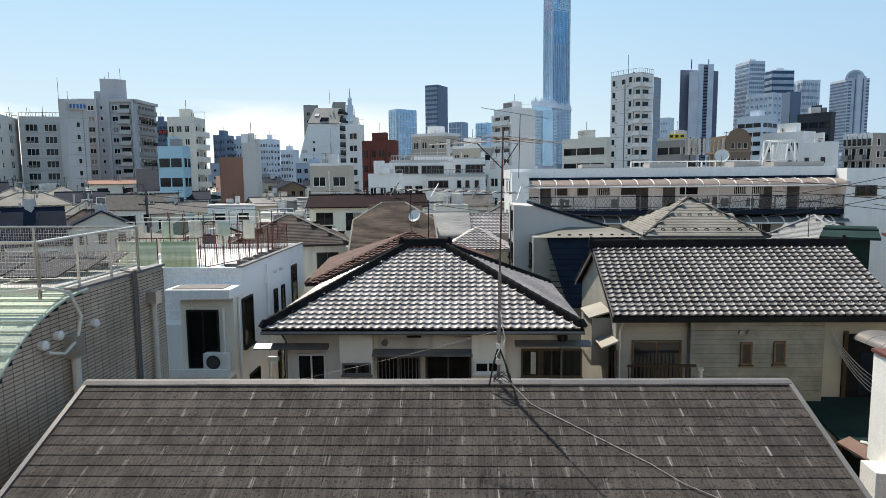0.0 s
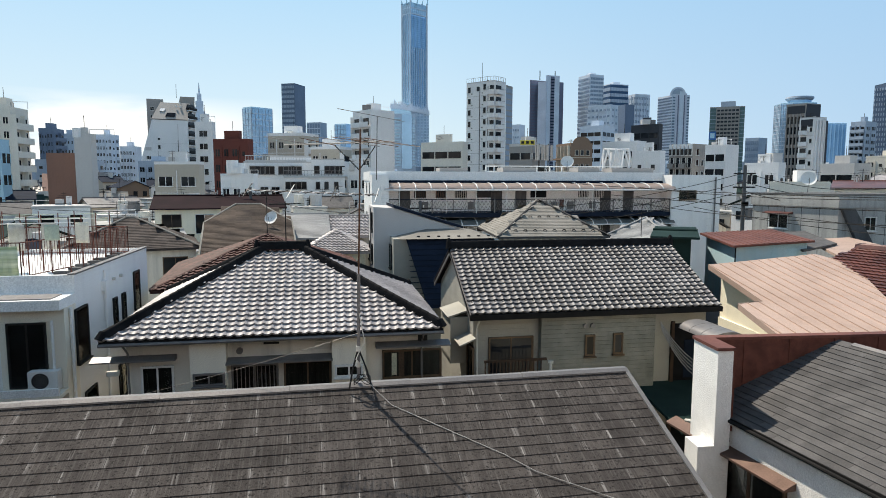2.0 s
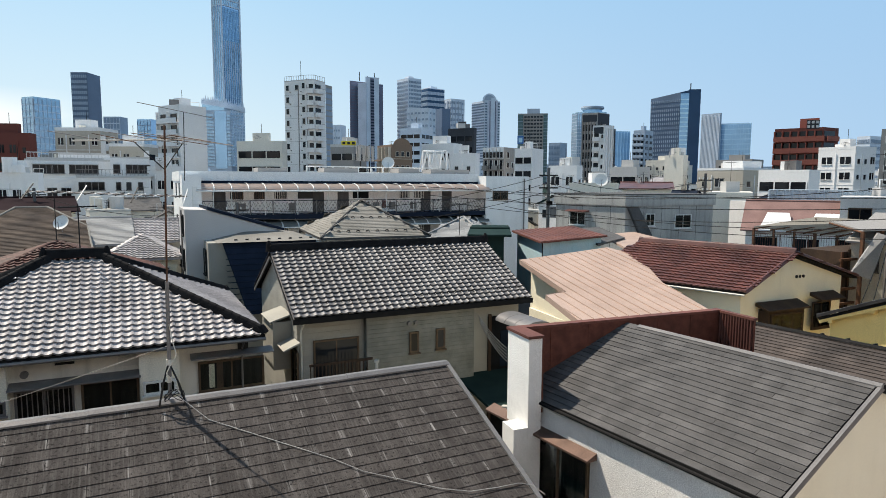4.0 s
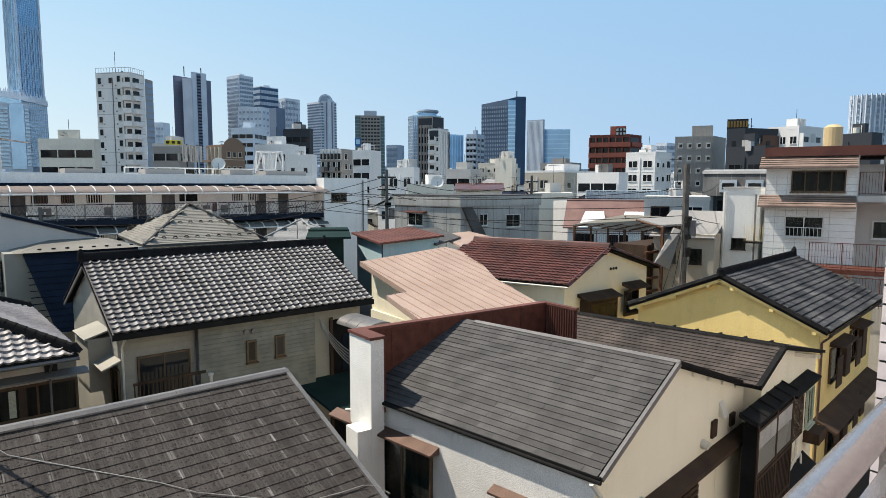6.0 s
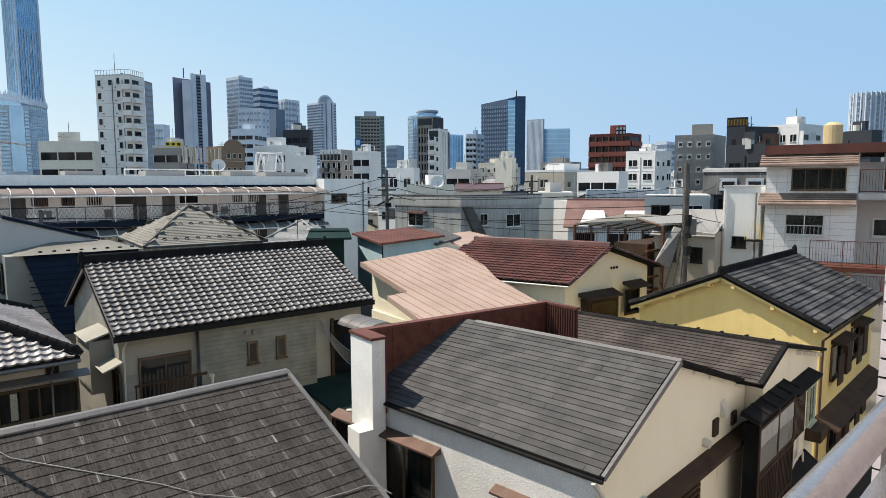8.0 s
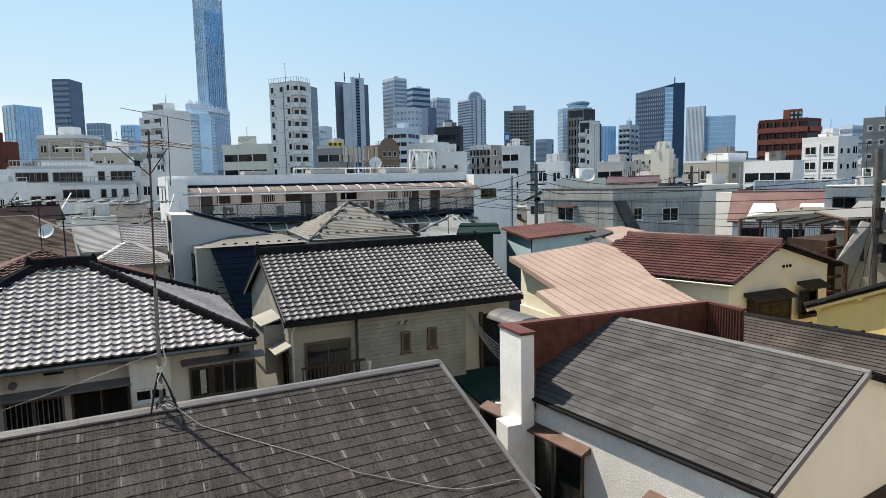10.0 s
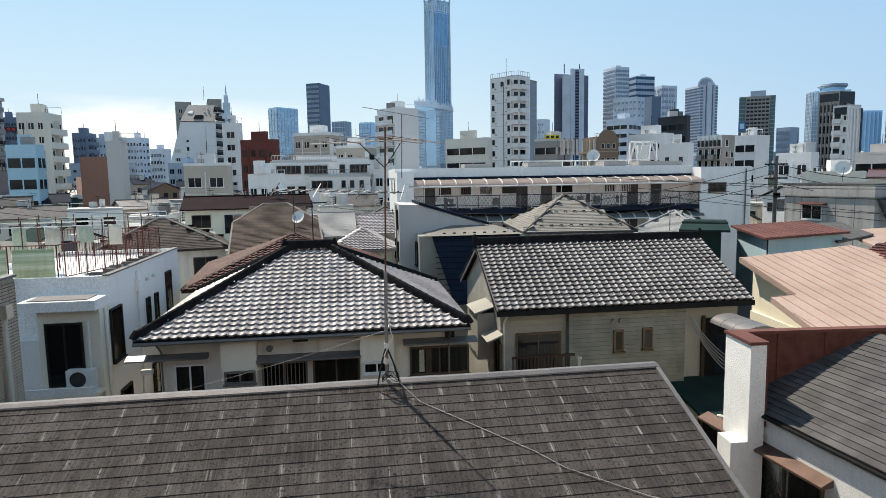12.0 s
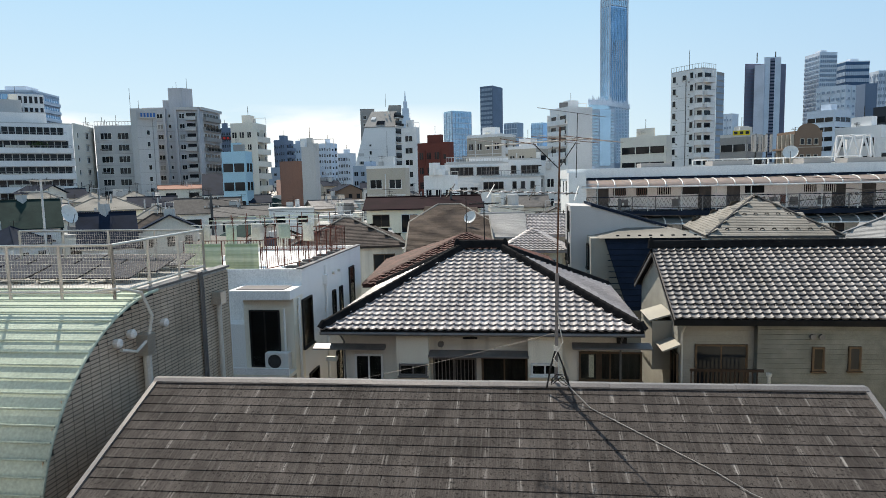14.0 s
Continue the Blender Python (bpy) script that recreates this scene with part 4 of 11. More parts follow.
    window(th, mw @ Matrix.Translation((0.45, 0.021, 4.05)), 1.68, 1.75, ALU_BRONZE, 2, sill=False)
    part("curtain_drop", Geo(mw).box(0.80, 1.14, 0.036, 0.042, 4.15, 5.68), IVORY, th)
    part("curtain_drop", Geo(mw).box(1.36, 1.98, 0.020, 0.026, 4.15, 5.68), SLATE_LIGHT, th)
    part("hood", Geo(mw).prism([(3.65, 0.021, 5.72), (3.65, 0.22, 5.64), (3.65, 0.22, 5.6), (3.65, 0.021, 5.6)], (1.1, 0, 0)), COPPER_PAINT, th)
    window(th, mw @ Matrix.Translation((3.75, 0.021, 4.5)), 0.9, 1.05, ALU_BRONZE, 2)
    part("lead", Geo(mw).tube([(0.75, 0.05, 6.4), (0.72, 0.05, 6.2), (0.75, 0.06, 6.08), (0.55, 0.2, 5.98), (0.3, 0.22, 5.99), (0.1, 0.2, 6.1)], 0.012, 5), RUBBER, th, smooth=True)
    for z in (4.62, 4.0):
        part("balcony_rail", Geo(mw).tube([(0.2, 0.35, z), (2.4, 0.35, z)], 0.02, 6), COPPER_PAINT, th)
    for i in range(15):
        part("baluster", Geo(mw).tube([(0.25 + i * 0.14, 0.35, 4.0), (0.25 + i * 0.14, 0.35, 4.62)], 0.008, 4), IRON, th)
    # cream gable: eaves band, vents, ledge
    mgab = m @ wall_pose(0, 0.139, 0, 0)
    part("gable_band", Geo(mgab).prism([(-1.0, 0.0, 5.52), (-1.0, 0.3, 5.42), (-1.0, 0.3, 5.32), (-1.0, 0.0, 5.32)], (5.1, 0, 0)), BROWN_WOOD, th)
    for x, z, w, h in ((2.03, 5.72, 0.26, 0.36), (3.1, 5.68, 0.26, 0.28)):
        part("gable_vent", Geo(mgab).box(x, x + w, 0.0, 0.05, z, z + h), BROWN_WOOD, th)
    part("vent_hood", Geo(mgab).tube([(1.6, 0, 5.74), (1.6, 0.14, 5.72)], [0.10, 0.09], 10), PVC, th)
    part("vent_hood", Geo(mgab).prism([(2.45, 0.0, 6.08), (2.45, 0.14, 6.08), (2.45, 0.0, 6.40)], (0.22, 0, 0)), PVC, th)
    for x in (0.9, 1.7, 2.5, 3.3):
        zz = zr - abs(x) * k2 - 0.25
        part("purlin_end", Geo(mgab).box(x, x + 0.06, 0.0, 0.05, zz + 0.06, zz + 0.12), IVORY, th)
    part("gable_panel", Geo(mgab).box(2.4, 3.85, 0.0, 0.012, 2.9, 5.2), PLASTER_CREAM, th)
    window(th, mgab @ Matrix.Translation((-0.75, 0.001, 4.0)), 1.95, 1.25, ALU_BRONZE, 2, curtain=DARK_IN)
    for i in range(9):
        part("shutter_slat", Geo(mgab).box(-0.7, 1.25, 0.08, 0.11, 4.0 + i * 0.12, 4.08 + i * 0.12), BROWN_WOOD, th)
    part("porch_roof", Geo(mgab).slab((-2.5, 0.6, 5.35), (-1.05, 0.6, 5.35), (-1.05, 0.0, 5.6), (-2.5, 0.0, 5.6), 0.04), COPPER_GREEN, th)
    part("porch_rust", Geo(mgab).slab((-2.4, 0.35, 5.47), (-1.5, 0.3, 5.49), (-1.45, 0.02, 5.61), (-2.4, 0.02, 5.61), 0.03), RUST, th)
    part("vent_duct", Geo(m).tube([(-run - 0.1, 0.5, 5.9), (-run - 0.4, 0.5, 5.8), (-run - 0.4, 0.5, 5.4)], 0.16, 10), COPPER_PAINT, th)
    return th


stucco_house()

# low dark roof in the gap between the houses
low = thing("low_shed", (6.2, 12.5, 0), "low shed with dark teal metal roof in the narrow gap", "shed")
part("roof", Geo().slab((5.2, 9.6, 3.6), (7.0, 9.6, 3.4), (7.0, 16.5, 4.1), (5.2, 16.5, 4.3), 0.08), GREEN_METAL, low)
part("wall", Geo().box(5.3, 6.9, 9.8, 16.3, 0, 3.3), DARK_IN, low)
for i in range(9):
    part("roof_rib", Geo().tube([(5.2, 9.9 + i * 0.75, 3.65 + i * 0.076), (7.0, 9.9 + i * 0.75, 3.45 + i * 0.076)], 0.02, 4), GREEN_METAL, low)


# ---- white rendered building with a roof terrace ----
def white_block():
    th = thing("white_terrace_building", (-9.6, 24, 0), "white rendered three-storey building with a railed roof terrace", "building")
    x1, y0, y1, zt = -7.6, 20.0, 28.89, 8.1
    x0 = x1 - 4.9
    part("wall", Geo().box(x0, x1, y0 + 0.9, y1, 0, zt - 0.25), WHITE, th)
    part("front_wing", Geo().box(x1 - 1.75, x1, y0, y0 + 0.899, 0, zt - 0.85), IVORY, th)
    part("wing_canopy", Geo().box(x1 - 2.1, x1 + 0.02, y0 - 0.35, y0 + 0.899, zt - 0.85, zt - 0.55), WHITE, th)
    part("canopy_top", Geo().box(x1 - 1.9, x1 - 0.25, y0 - 0.2, y0 + 0.6, zt - 0.549, zt - 0.52), GREY_METAL, th)
    part("terrace_floor", Geo().box(x0 + 0.15, x1 - 0.15, y0 + 1.05, y1 - 0.15, zt - 0.249, zt - 0.2), WHITE, th)
    for b in ((x0, x1, y0 + 0.9, y0 + 1.04), (x0, x1, y1 - 0.14, y1), (x1 - 0.14, x1, y0 + 1.041, y1 - 0.141), (x0, x0 + 0.14, y0 + 1.041, y1 - 0.141)):
        part("parapet", Geo().box(*b, zt - 0.249, zt), WHITE, th)
    for b in ((x1 - 0.17, x1 + 0.03, y0 + 0.87, y1 + 0.03), ):
        part("coping", Geo().box(*b, zt + 0.001, zt + 0.05), GREY_METAL, th)
    # balcony with the sliding window and air conditioner
    part("balcony_slab", Geo().box(x1 - 2.05, x1 + 0.02, y0 - 0.75, y0 - 0.001, 4.72, 4.84), IVORY, th)
    part("balcony_front", Geo().box(x1 - 2.05, x1 + 0.02, y0 - 0.75, y0 - 0.68, 4.841, 5.06), WHITE, th)
    window(th, wall_pose(x1 - 1.55, y0 - 0.001, 4.9), 1.05, 1.95, IRON, 2, curtain=DARK_IN, sill=False)
    window(th, wall_pose(x1 - 1.5, y0 - 0.001, 2.9), 1.05, 1.55, IRON, 2, curtain=DARK_IN, sill=False)
    part("downpipe", Geo().tube([(x1 - 0.32, y0 - 0.06, 6.9), (x1 - 0.32, y0 - 0.06, 0)], 0.04, 6), WHITE, th)
    part("downpipe", Geo().tube([(x1 + 0.06, y0 + 0.35, 7.2), (x1 + 0.06, y0 + 0.35, 0)], 0.05, 6), WHITE, th)
    part("downpipe", Geo().tube([(x1 + 0.06, y0 + 3.4, 7.9), (x1 + 0.06, y0 + 3.4, 0)], 0.045, 6), WHITE, th)
    part("pipe_box", Geo().box(x1, x1 + 0.16, y0 + 3.2, y0 + 3.5, 7.2, 7.55), WHITE, th)
    part("side_wing", Geo().box(x0 - 0.6, x1 - 1.751, y0 + 0.2, y0 + 0.898, 0, 6.3), WHITE, th)
    ms = wall_pose(x1 + 0.001, 0, 0, 90)
    for ya, w, za, zb in ((20.74, 1.0, 5.35, 7.05), (24.26, 0.4, 5.7, 6.75), (25.25, 0.4, 5.7, 6.75), (26.80, 0.75, 5.6, 7.35), (21.2, 1.0, 2.9, 4.3), (24.5, 0.8, 2.9, 4.2)):
        window(th, wall_pose(x1 + 0.001, ya, za, 90), w, zb - za, IRON, 1, curtain=DARK_IN)
    for yv in (y0 + 4.4, y0 + 5.2):
        part("vent_cap", Geo().tube([(x1, yv, 7.45), (x1 + 0.1, yv, 7.45)], 0.06, 8), PVC, th)
    ac_unit((x1 - 0.95, y0 - 0.32, 4.85), 0, "white outdoor air conditioner on the balcony of the white building")
    rail_fence("terrace_railing", [(x1 - 4.6, y0 + 1.5, zt - 0.2), (x1 - 1.7, y0 + 1.5, zt - 0.2), (x1 - 1.0, y0 + 4.2, zt - 0.2), (x1 - 0.6, y1 - 0.4, zt - 0.2)], 1.15, "rust-red painted iron railing round the roof terrace", RED_IRON)
    rail_fence("terrace_railing", [(x1 - 4.6, y1 - 0.4, zt - 0.2), (x1 - 0.6, y1 - 0.4, zt - 0.2)], 1.15, "rust-red painted iron railing at the terrace's back edge", RED_IRON)
    for i in range(4):
        x = x1 - 4.4 + i * 1.25
        for yy in (y0 + 2.5, y0 + 3.6, y0 + 5.0, y0 + 6.5):
            solo("laundry_post", Geo().tube([(x, yy, zt - 0.2), (x, yy, zt + 1.7)], 0.02, 6), RED_IRON, "thin maroon iron laundry post on the terrace", "post", "laundry posts")
    for i, yy in enumerate((y0 + 2.5, y0 + 3.6, y0 + 5.0, y0 + 6.5)):
        solo("laundry_pole", Geo().tube([(x1 - 4.8, yy, zt + 1.45 + 0.1 * (i % 2)), (x1 - 0.5, yy, zt + 1.5 + 0.1 * (i % 2))], 0.016, 6), COPPER_GREEN if i % 2 else ALU_WHITE, "long laundry drying pole across the terrace", "laundry pole", "laundry poles")
    rnd = random.Random(5)
    for i in range(8):
        x, yy = x1 - 4.5 + i * 0.52, y0 + (2.5, 3.6)[i % 2]
        g = Geo()
        nx, nz = 6, 5
        h = rnd.uniform(0.5, 0.95)
        g.poly([(x + 0.45 * a / nx, yy + 0.03 * math.sin(a * 1.7 + i), zt + 1.44 - h * b / nz) for b in range(nz + 1) for a in range(nx + 1)],
               [(b * (nx + 1) + a, b * (nx + 1) + a + 1, (b + 1) * (nx + 1) + a + 1, (b + 1) * (nx + 1) + a) for b in range(nz) for a in range(nx)])
        ob = solo("laundry_towel", g, (CLOTH, CLOTH, COPPER_GREEN, IVORY)[i % 4], "pale washed towel hanging from a drying pole", "towel", "laundry", smooth=True)
        ob.modifiers.new("cloth", "SOLIDIFY").thickness = 0.006
    g = Geo()
    nx = 24
    for x, w in ((x1 - 4.5, 1.35), (x1 - 3.0, 1.25)):
        pts = [(x + w * a / nx, y0 + 1.44 - 0.03 * math.sin(a * 1.3), z) for z in (zt + 0.85, zt + 0.4, zt - 0.1) for a in range(nx + 1)]
        g.poly(pts, [(r * (nx + 1) + a, r * (nx + 1) + a + 1, (r + 1) * (nx + 1) + a + 1, (r + 1) * (nx + 1) + a) for r in range(2) for a in range(nx)])
        ob = solo("striped_blind", g, CLOTH_GREEN, "faded green striped sunblind tied along the railing", "blind", smooth=True)
        ob.modifiers.new("cloth", "SOLIDIFY").thickness = 0.006
        g = Geo()
    for i in range(7):
        x, yy = x1 - 0.75 + 0.1 * (i % 2), y0 + 2.0 + i * 0.9
        solo("paving_block", Geo().box(x - 0.2, x + 0.2, yy - 0.12, yy + 0.12, zt - 0.2, zt - 0.02), CONCRETE_DARK, "dark concrete weight block on the terrace floor", "block", "weight blocks")


white_block()


# ---- tiled building with the rounded green roof ----
def tile_mesh(name, w, h, material, gap=0.065):
    g = Geo().box(w * 0.03, w * 0.97, gap * h, h * (1 - gap), -0.004, 0.004)
    me = bpy.data.meshes.new(name)
    me.from_pydata([tuple(v) for v in g.v], [], g.f[1:])
    me.materials.append(material)
    return me


def tiled_building():
    th = thing("tiled_round_roof_building", (-10, 11, 0), "taupe tiled building with rounded pale green metal roof", "building")
    x1, x0, yc, zc, r, ye = -7.0, -15.0, 11.2, 5.65, 3.38, 14.2
    arc = [(yc - r * math.sin(t), zc + r * math.cos(t)) for t in [math.pi / 2 * i / 16 for i in range(17)]]
    side = [(x1, ye, 0), (x1, ye, zc + r)] + [(x1, a, b) for a, b in arc] + [(x1, yc - r, 0)]
    part("wall", Geo().prism(side, (x0 - x1, 0, 0)), GROUT, th)
    # green sheets with standing seams
    for i in range(22):
        t0, t1 = math.pi / 2 * i / 22, math.pi / 2 * (i + 1) / 22
        q = r + 0.03
        pts = [(yc - q * math.sin(t0), zc + q * math.cos(t0)), (yc - q * math.sin(t1), zc + q * math.cos(t1))]
        (ya, za), (yb, zb) = pts
        part("roof_sheet", Geo().slab((x0, ya, za), (x1 + 0.06, ya, za), (x1 + 0.06, yb, zb), (x0, yb, zb), 0.03), COPPER_GREEN, th)
        n = Vector((0, ya - yc, za - zc)).normalized() * 0.025
        part("seam", Geo().tube([Vector((x0, ya, za)) + n, Vector((x1 + 0.06, ya, za)) + n], 0.016, 5), COPPER_GREEN, th)
    part("roof_edge", Geo().tube([(x1 + 0.05, a, b + 0.03) for a, b in arc], 0.03, 6), COPPER_GREEN, th)
    part("roof_top", Geo().box(x0, x1 - 0.01, yc, ye - 0.02, zc + r + 0.002, zc + r + 0.05), CONCRETE, th)
    part("parapet_cap", Geo().box(x1 - 0.2, x1 + 0.04, yc - 0.3, ye + 0.03, zc + r + 0.052, zc + r + 0.10), GREY_METAL, th)
    # skylight
    part("skylight", Geo().slab((-9.9, 9.15, 8.45), (-9.0, 9.15, 8.45), (-9.0, 8.65, 7.98), (-9.9, 8.65, 7.98), 0.12), IRON, th)
    part("skylight_pane", Geo().slab((-9.8, 9.1, 8.48), (-9.1, 9.1, 8.48), (-9.1, 8.7, 8.08), (-9.8, 8.7, 8.08), 0.02), PANE_DARK, th)
    # rainwater pipe, vents, electric conduit
    yp = 10.61
    part("downpipe", Geo().tube([(x1 + 0.12, yp, 8.0), (x1 + 0.12, yp, 0)], 0.075, 10), PVC, th)
    part("rain_hopper", Geo().prism([(x1, yp - 0.13, 8.35), (x1 + 0.24, yp - 0.13, 8.35), (x1 + 0.19, yp - 0.09, 7.95), (x1 + 0.01, yp - 0.09, 7.95)], (0, 0.24, 0)), STEEL, th)
    yp = 13.55 - 0.05
    part("downpipe", Geo().tube([(x1 + 0.10, yp, 8.4), (x1 + 0.10, yp, 0)], 0.055, 10), PVC, th)
    part("rain_hopper", Geo().box(x1 + 0.012, x1 + 0.22, yp - 0.14, yp + 0.12, 8.35, 8.62), STEEL, th)
    for px, py in ((76, 612), (103, 594), (167, 573)):
        y, z = {76: (9.89, 8.35), 103: (10.29, 8.42), 167: (11.34, 8.39)}[px]
        part("vent_cap", Geo().tube([(x1, y, z), (x1 + 0.10, y, z), (x1 + 0.13, y, z)], [0.075, 0.085, 0.05], 12), ALU_WHITE, th)
    y, z = (9.82, 8.37)
    part("looped_hose", Geo().tube([(x1 + 0.1, y + 0.1, z - 0.15), (x1 + 0.18, y + 0.4, z - 0.25), (x1 + 0.2, y + 0.75, z - 0.1), (x1 + 0.2, y + 0.9, z + 0.3), (x1 + 0.12, y + 0.75, z + 0.75), (x1, y + 0.3, z + 0.9), (x1 - 0.4, y + 0.2, z + 0.86)], 0.03, 7), PVC, th, smooth=True)
    for k in range(3):
        yv = 12.79 + 0.06 * k
        part("conduit", Geo().tube([(x1 - 0.25, yv, zc + r + 0.16), (x1 + 0.05, yv, zc + r + 0.12), (x1 + 0.05, yv + 0.03, zc + r - 0.2), (x1 + 0.05, yv, 3)], 0.022, 6), GREY_METAL, th)
    # wall tiles in courses
    tile = tile_mesh("wall_tile", 0.235, 0.068, TILE_TAUPE, 0.10)

    def under(a, b):
        y, z = yc - r + a, 3.6 + b
        return y > yc or (yc - y) ** 2 + (z - zc) ** 2 < (r - 0.05) ** 2 or z < zc
    courses(th, "wall_tile", (x1 + 0.002, yc - r, 3.6), (0, 1, 0), (0, 0, 1), ye - yc + r, zc + r - 3.6, 0.235, 0.068, tile, inside=under, limit=300, first=-1, jitter=0.0)
    # solar panels and railings on the flat roof
    for i in range(5):
        for j in range(3):
            x, y = x1 - 1.9 - i * 1.15, yc + 0.5 + j * 0.95
            p = thing("solar_panel", (x, y, zc + r + 0.05), "dark solar panel on low aluminium feet on the flat roof", "solar panel", "solar panels")
            part("cells", Geo().slab((x, y, 9.22), (x + 1.05, y, 9.22), (x + 1.05, y + 0.78, 9.40), (x, y + 0.78, 9.40), 0.03), SOLAR, p)
            part("foot", Geo().box(x + 0.1, x + 0.15, y + 0.6, y + 0.65, zc + r + 0.05, 9.33), STEEL, p)
            part("foot", Geo().box(x + 0.1, x + 0.15, y + 0.05, y + 0.1, zc + r + 0.05, 9.19), STEEL, p)
    zr = zc + r + 0.05
    c = (-7.09, 10.12, 9.08)
    for pts in ([(c[0] - 5, c[1], zr), (c[0], c[1], zr), (x1 - 0.25, ye - 0.6, zr)], [(c[0] - 5, ye - 0.3, zr), (x1 - 0.25, ye - 0.6, zr)]):
        f = rail_fence("roof_railing", pts, 0.95, "stainless steel railing with wire mesh on the flat roof", STEEL, gap=0.06, r=0.024, bar_r=0.0025, rails=(1.0, 0.12), post=1.1)
        for a, b in zip(pts, pts[1:]):
            a, b, g = Vector(a), Vector(b), Geo()
            for k in range(14):
                h = Vector((0, 0, 0.14 + k * 0.06))
                g.tube([a + h, b + h], 0.0025, 3, False)
            part("mesh_wires", g, STEEL, f)["kind"] = "stuff"


tiled_building()


# ---- pink metal roof with the blue roof cabin ----
def clip_span(poly, x):
    ys = []
    for (xa, ya), (xb, yb) in zip(poly, poly[1:] + poly[:1]):
        if (xa - x) * (xb - x) < 0:
            ys.append(ya + (yb - ya) * (x - xa) / (xb - xa))
    return sorted(ys)


def pink_house():
    th = thing("pink_metal_roof_house", (17.5, 20, 0), "house with pink-beige standing-seam metal roof and blue roof cabin", "house")
    fall = 0.2126
    P = [(15.88, 24.07, 7.49), (15.57, 20.21, 6.66), (14.49, 20.06, 6.63), (14.17, 17.46, 6.08),
         (13.09, 14.33, 5.41), (19.91, 14.72, 5.50), (20.78, 20.26, 6.68), (22.57, 23.68, 7.40), (21.88, 25.12, 7.71)]
    P = [Vector(p) for p in P]
    part("roof", Geo().prism(P, (0, 0, -0.09)), PINK_METAL, th)
    flat = [(p.x, p.y) for p in P]
    x = min(p[0] for p in flat) + 0.2
    while x < max(p[0] for p in flat):
        ys = clip_span(flat, x)
        for a, b in zip(ys[::2], ys[1::2]):
            a, b = a + 0.05, b - 0.05
            za, zb = 7.5 + (a - 24.14) * fall, 7.5 + (b - 24.14) * fall
            part("standing_seam", Geo().prism([(x - 0.016, a, za), (x + 0.016, a, za), (x + 0.012, a, za + 0.04), (x - 0.012, a, za + 0.04)], (0, b - a, zb - za)), PINK_METAL, th)
        x += 0.52
    inner = [p + Vector((0.35 if k < 4 else -0.3, 0.0, 0)) for k, p in enumerate(P)]
    part("wall", Geo().prism([Vector((p.x, p.y, 0)) for p in (inner[0] + Vector((0, -0.3, 0)), inner[1], inner[2] + Vector((0.3, 0.1, 0)), inner[4], inner[5], inner[7], inner[8])], (0, 0, 5.3)), PLASTER_CREAM, th)
    part("upper_wall", Geo().prism([(P[0].x + 0.5, 23.9, 5.3), (P[1].x + 0.35, 20.3, 5.3), (P[1].x + 0.35, 20.3, 6.5), (P[0].x + 0.5, 23.9, 7.3)], (2.0, 0, 0)), PLASTER_CREAM, th)
    for a, b in ((P[0], P[1]), (P[1], P[2]), (P[2], P[3])):
        part("fascia", Geo().prism([a + Vector((-0.03, 0, 0.02)), b + Vector((-0.03, 0, 0.02)), b + Vector((-0.03, 0, -0.2)), a + Vector((-0.03, 0, -0.2))], (0.025, 0, 0)), PINK_METAL, th)
    # lead-grey barrel canopy below
    c = Vector((13.13, 18.60, 6.06))
    g = Geo()
    n = 8
    arc = [(c.x - 1.0 + 0.9 * math.sin(t), 0.55 * math.cos(t)) for t in [math.pi / 2 * (i / n) for i in range(n + 1)]]
    for k in range(3):
        ya = c.y - 0.9 + k * 0.65
        part("canopy_sheet", Geo().prism([(c.x - 0.6, ya, c.z - 0.1)] + [(c.x - 0.6 + 0.62 * math.sin(t), ya, c.z - 0.1 + 0.28 * math.cos(t)) for t in [-math.pi / 2 + math.pi * (i / 10) for i in range(11)]], (0, 0.63, 0)), GREY_METAL, th, "grey barrel-shaped metal canopy", smooth=True)
    part("lean_to", Geo().slab((c.x - 2.4, 17.2, 3.3), (c.x + 0.2, 17.2, 3.3), (c.x + 0.2, 20.5, 3.8), (c.x - 2.4, 20.5, 3.8), 0.1), GREEN_METAL, th)
    # cabin
    z = 8.17
    R4 = [Vector(p) for p in ((20.19, 33.13, 8.17), (17.66, 25.02, 8.17), (23.13, 26.62, 8.17), (27.40, 34.50, 8.17))]
    R4[0] = R4[1] + (R4[0] - R4[1]) * 0.62
    R4[3] = R4[0] + R4[2] - R4[1]
    part("cabin_roof", Geo().prism([p + Vector((0, 0, 0.14 if k in (0, 3) else 0)) for k, p in enumerate(R4)], (0, 0, -0.10)), MAROON_METAL, th, "maroon ribbed metal roof")
    for k in range(1, 14):
        a, b = R4[1].lerp(R4[2], k / 14), R4[0].lerp(R4[3], k / 14) + Vector((0, 0, 0.14))
        part("roof_rib", Geo().tube([a + Vector((0, 0, 0.01)), b + Vector((0, 0, 0.01))], 0.022, 5), MAROON_METAL, th)
    ctr = sum(R4, Vector()) / 4
    Q = [ctr + (p - ctr) * 0.88 for p in R4]
    part("cabin_wall", Geo().prism([Vector((p.x, p.y, 5.0)) for p in Q], (0, 0, z - 5.0 - 0.08)), BLUE_WALL, th, "faded blue metal cabin wall")
    part("cabin_downpipe", Geo().tube([Q[1] + Vector((-0.1, -0.1, -0.1)), Vector((Q[1].x - 0.08, Q[1].y - 0.06, 5.5))], 0.03, 6), BLACK_METAL, th)
    part("back_roof", Geo().slab((22.24, 26.27, 7.75), (26.48, 28.94, 7.75), (28.53, 33.74, 8.00), (25.30, 33.02, 8.00), 0.1), SLATE_GREY, th)
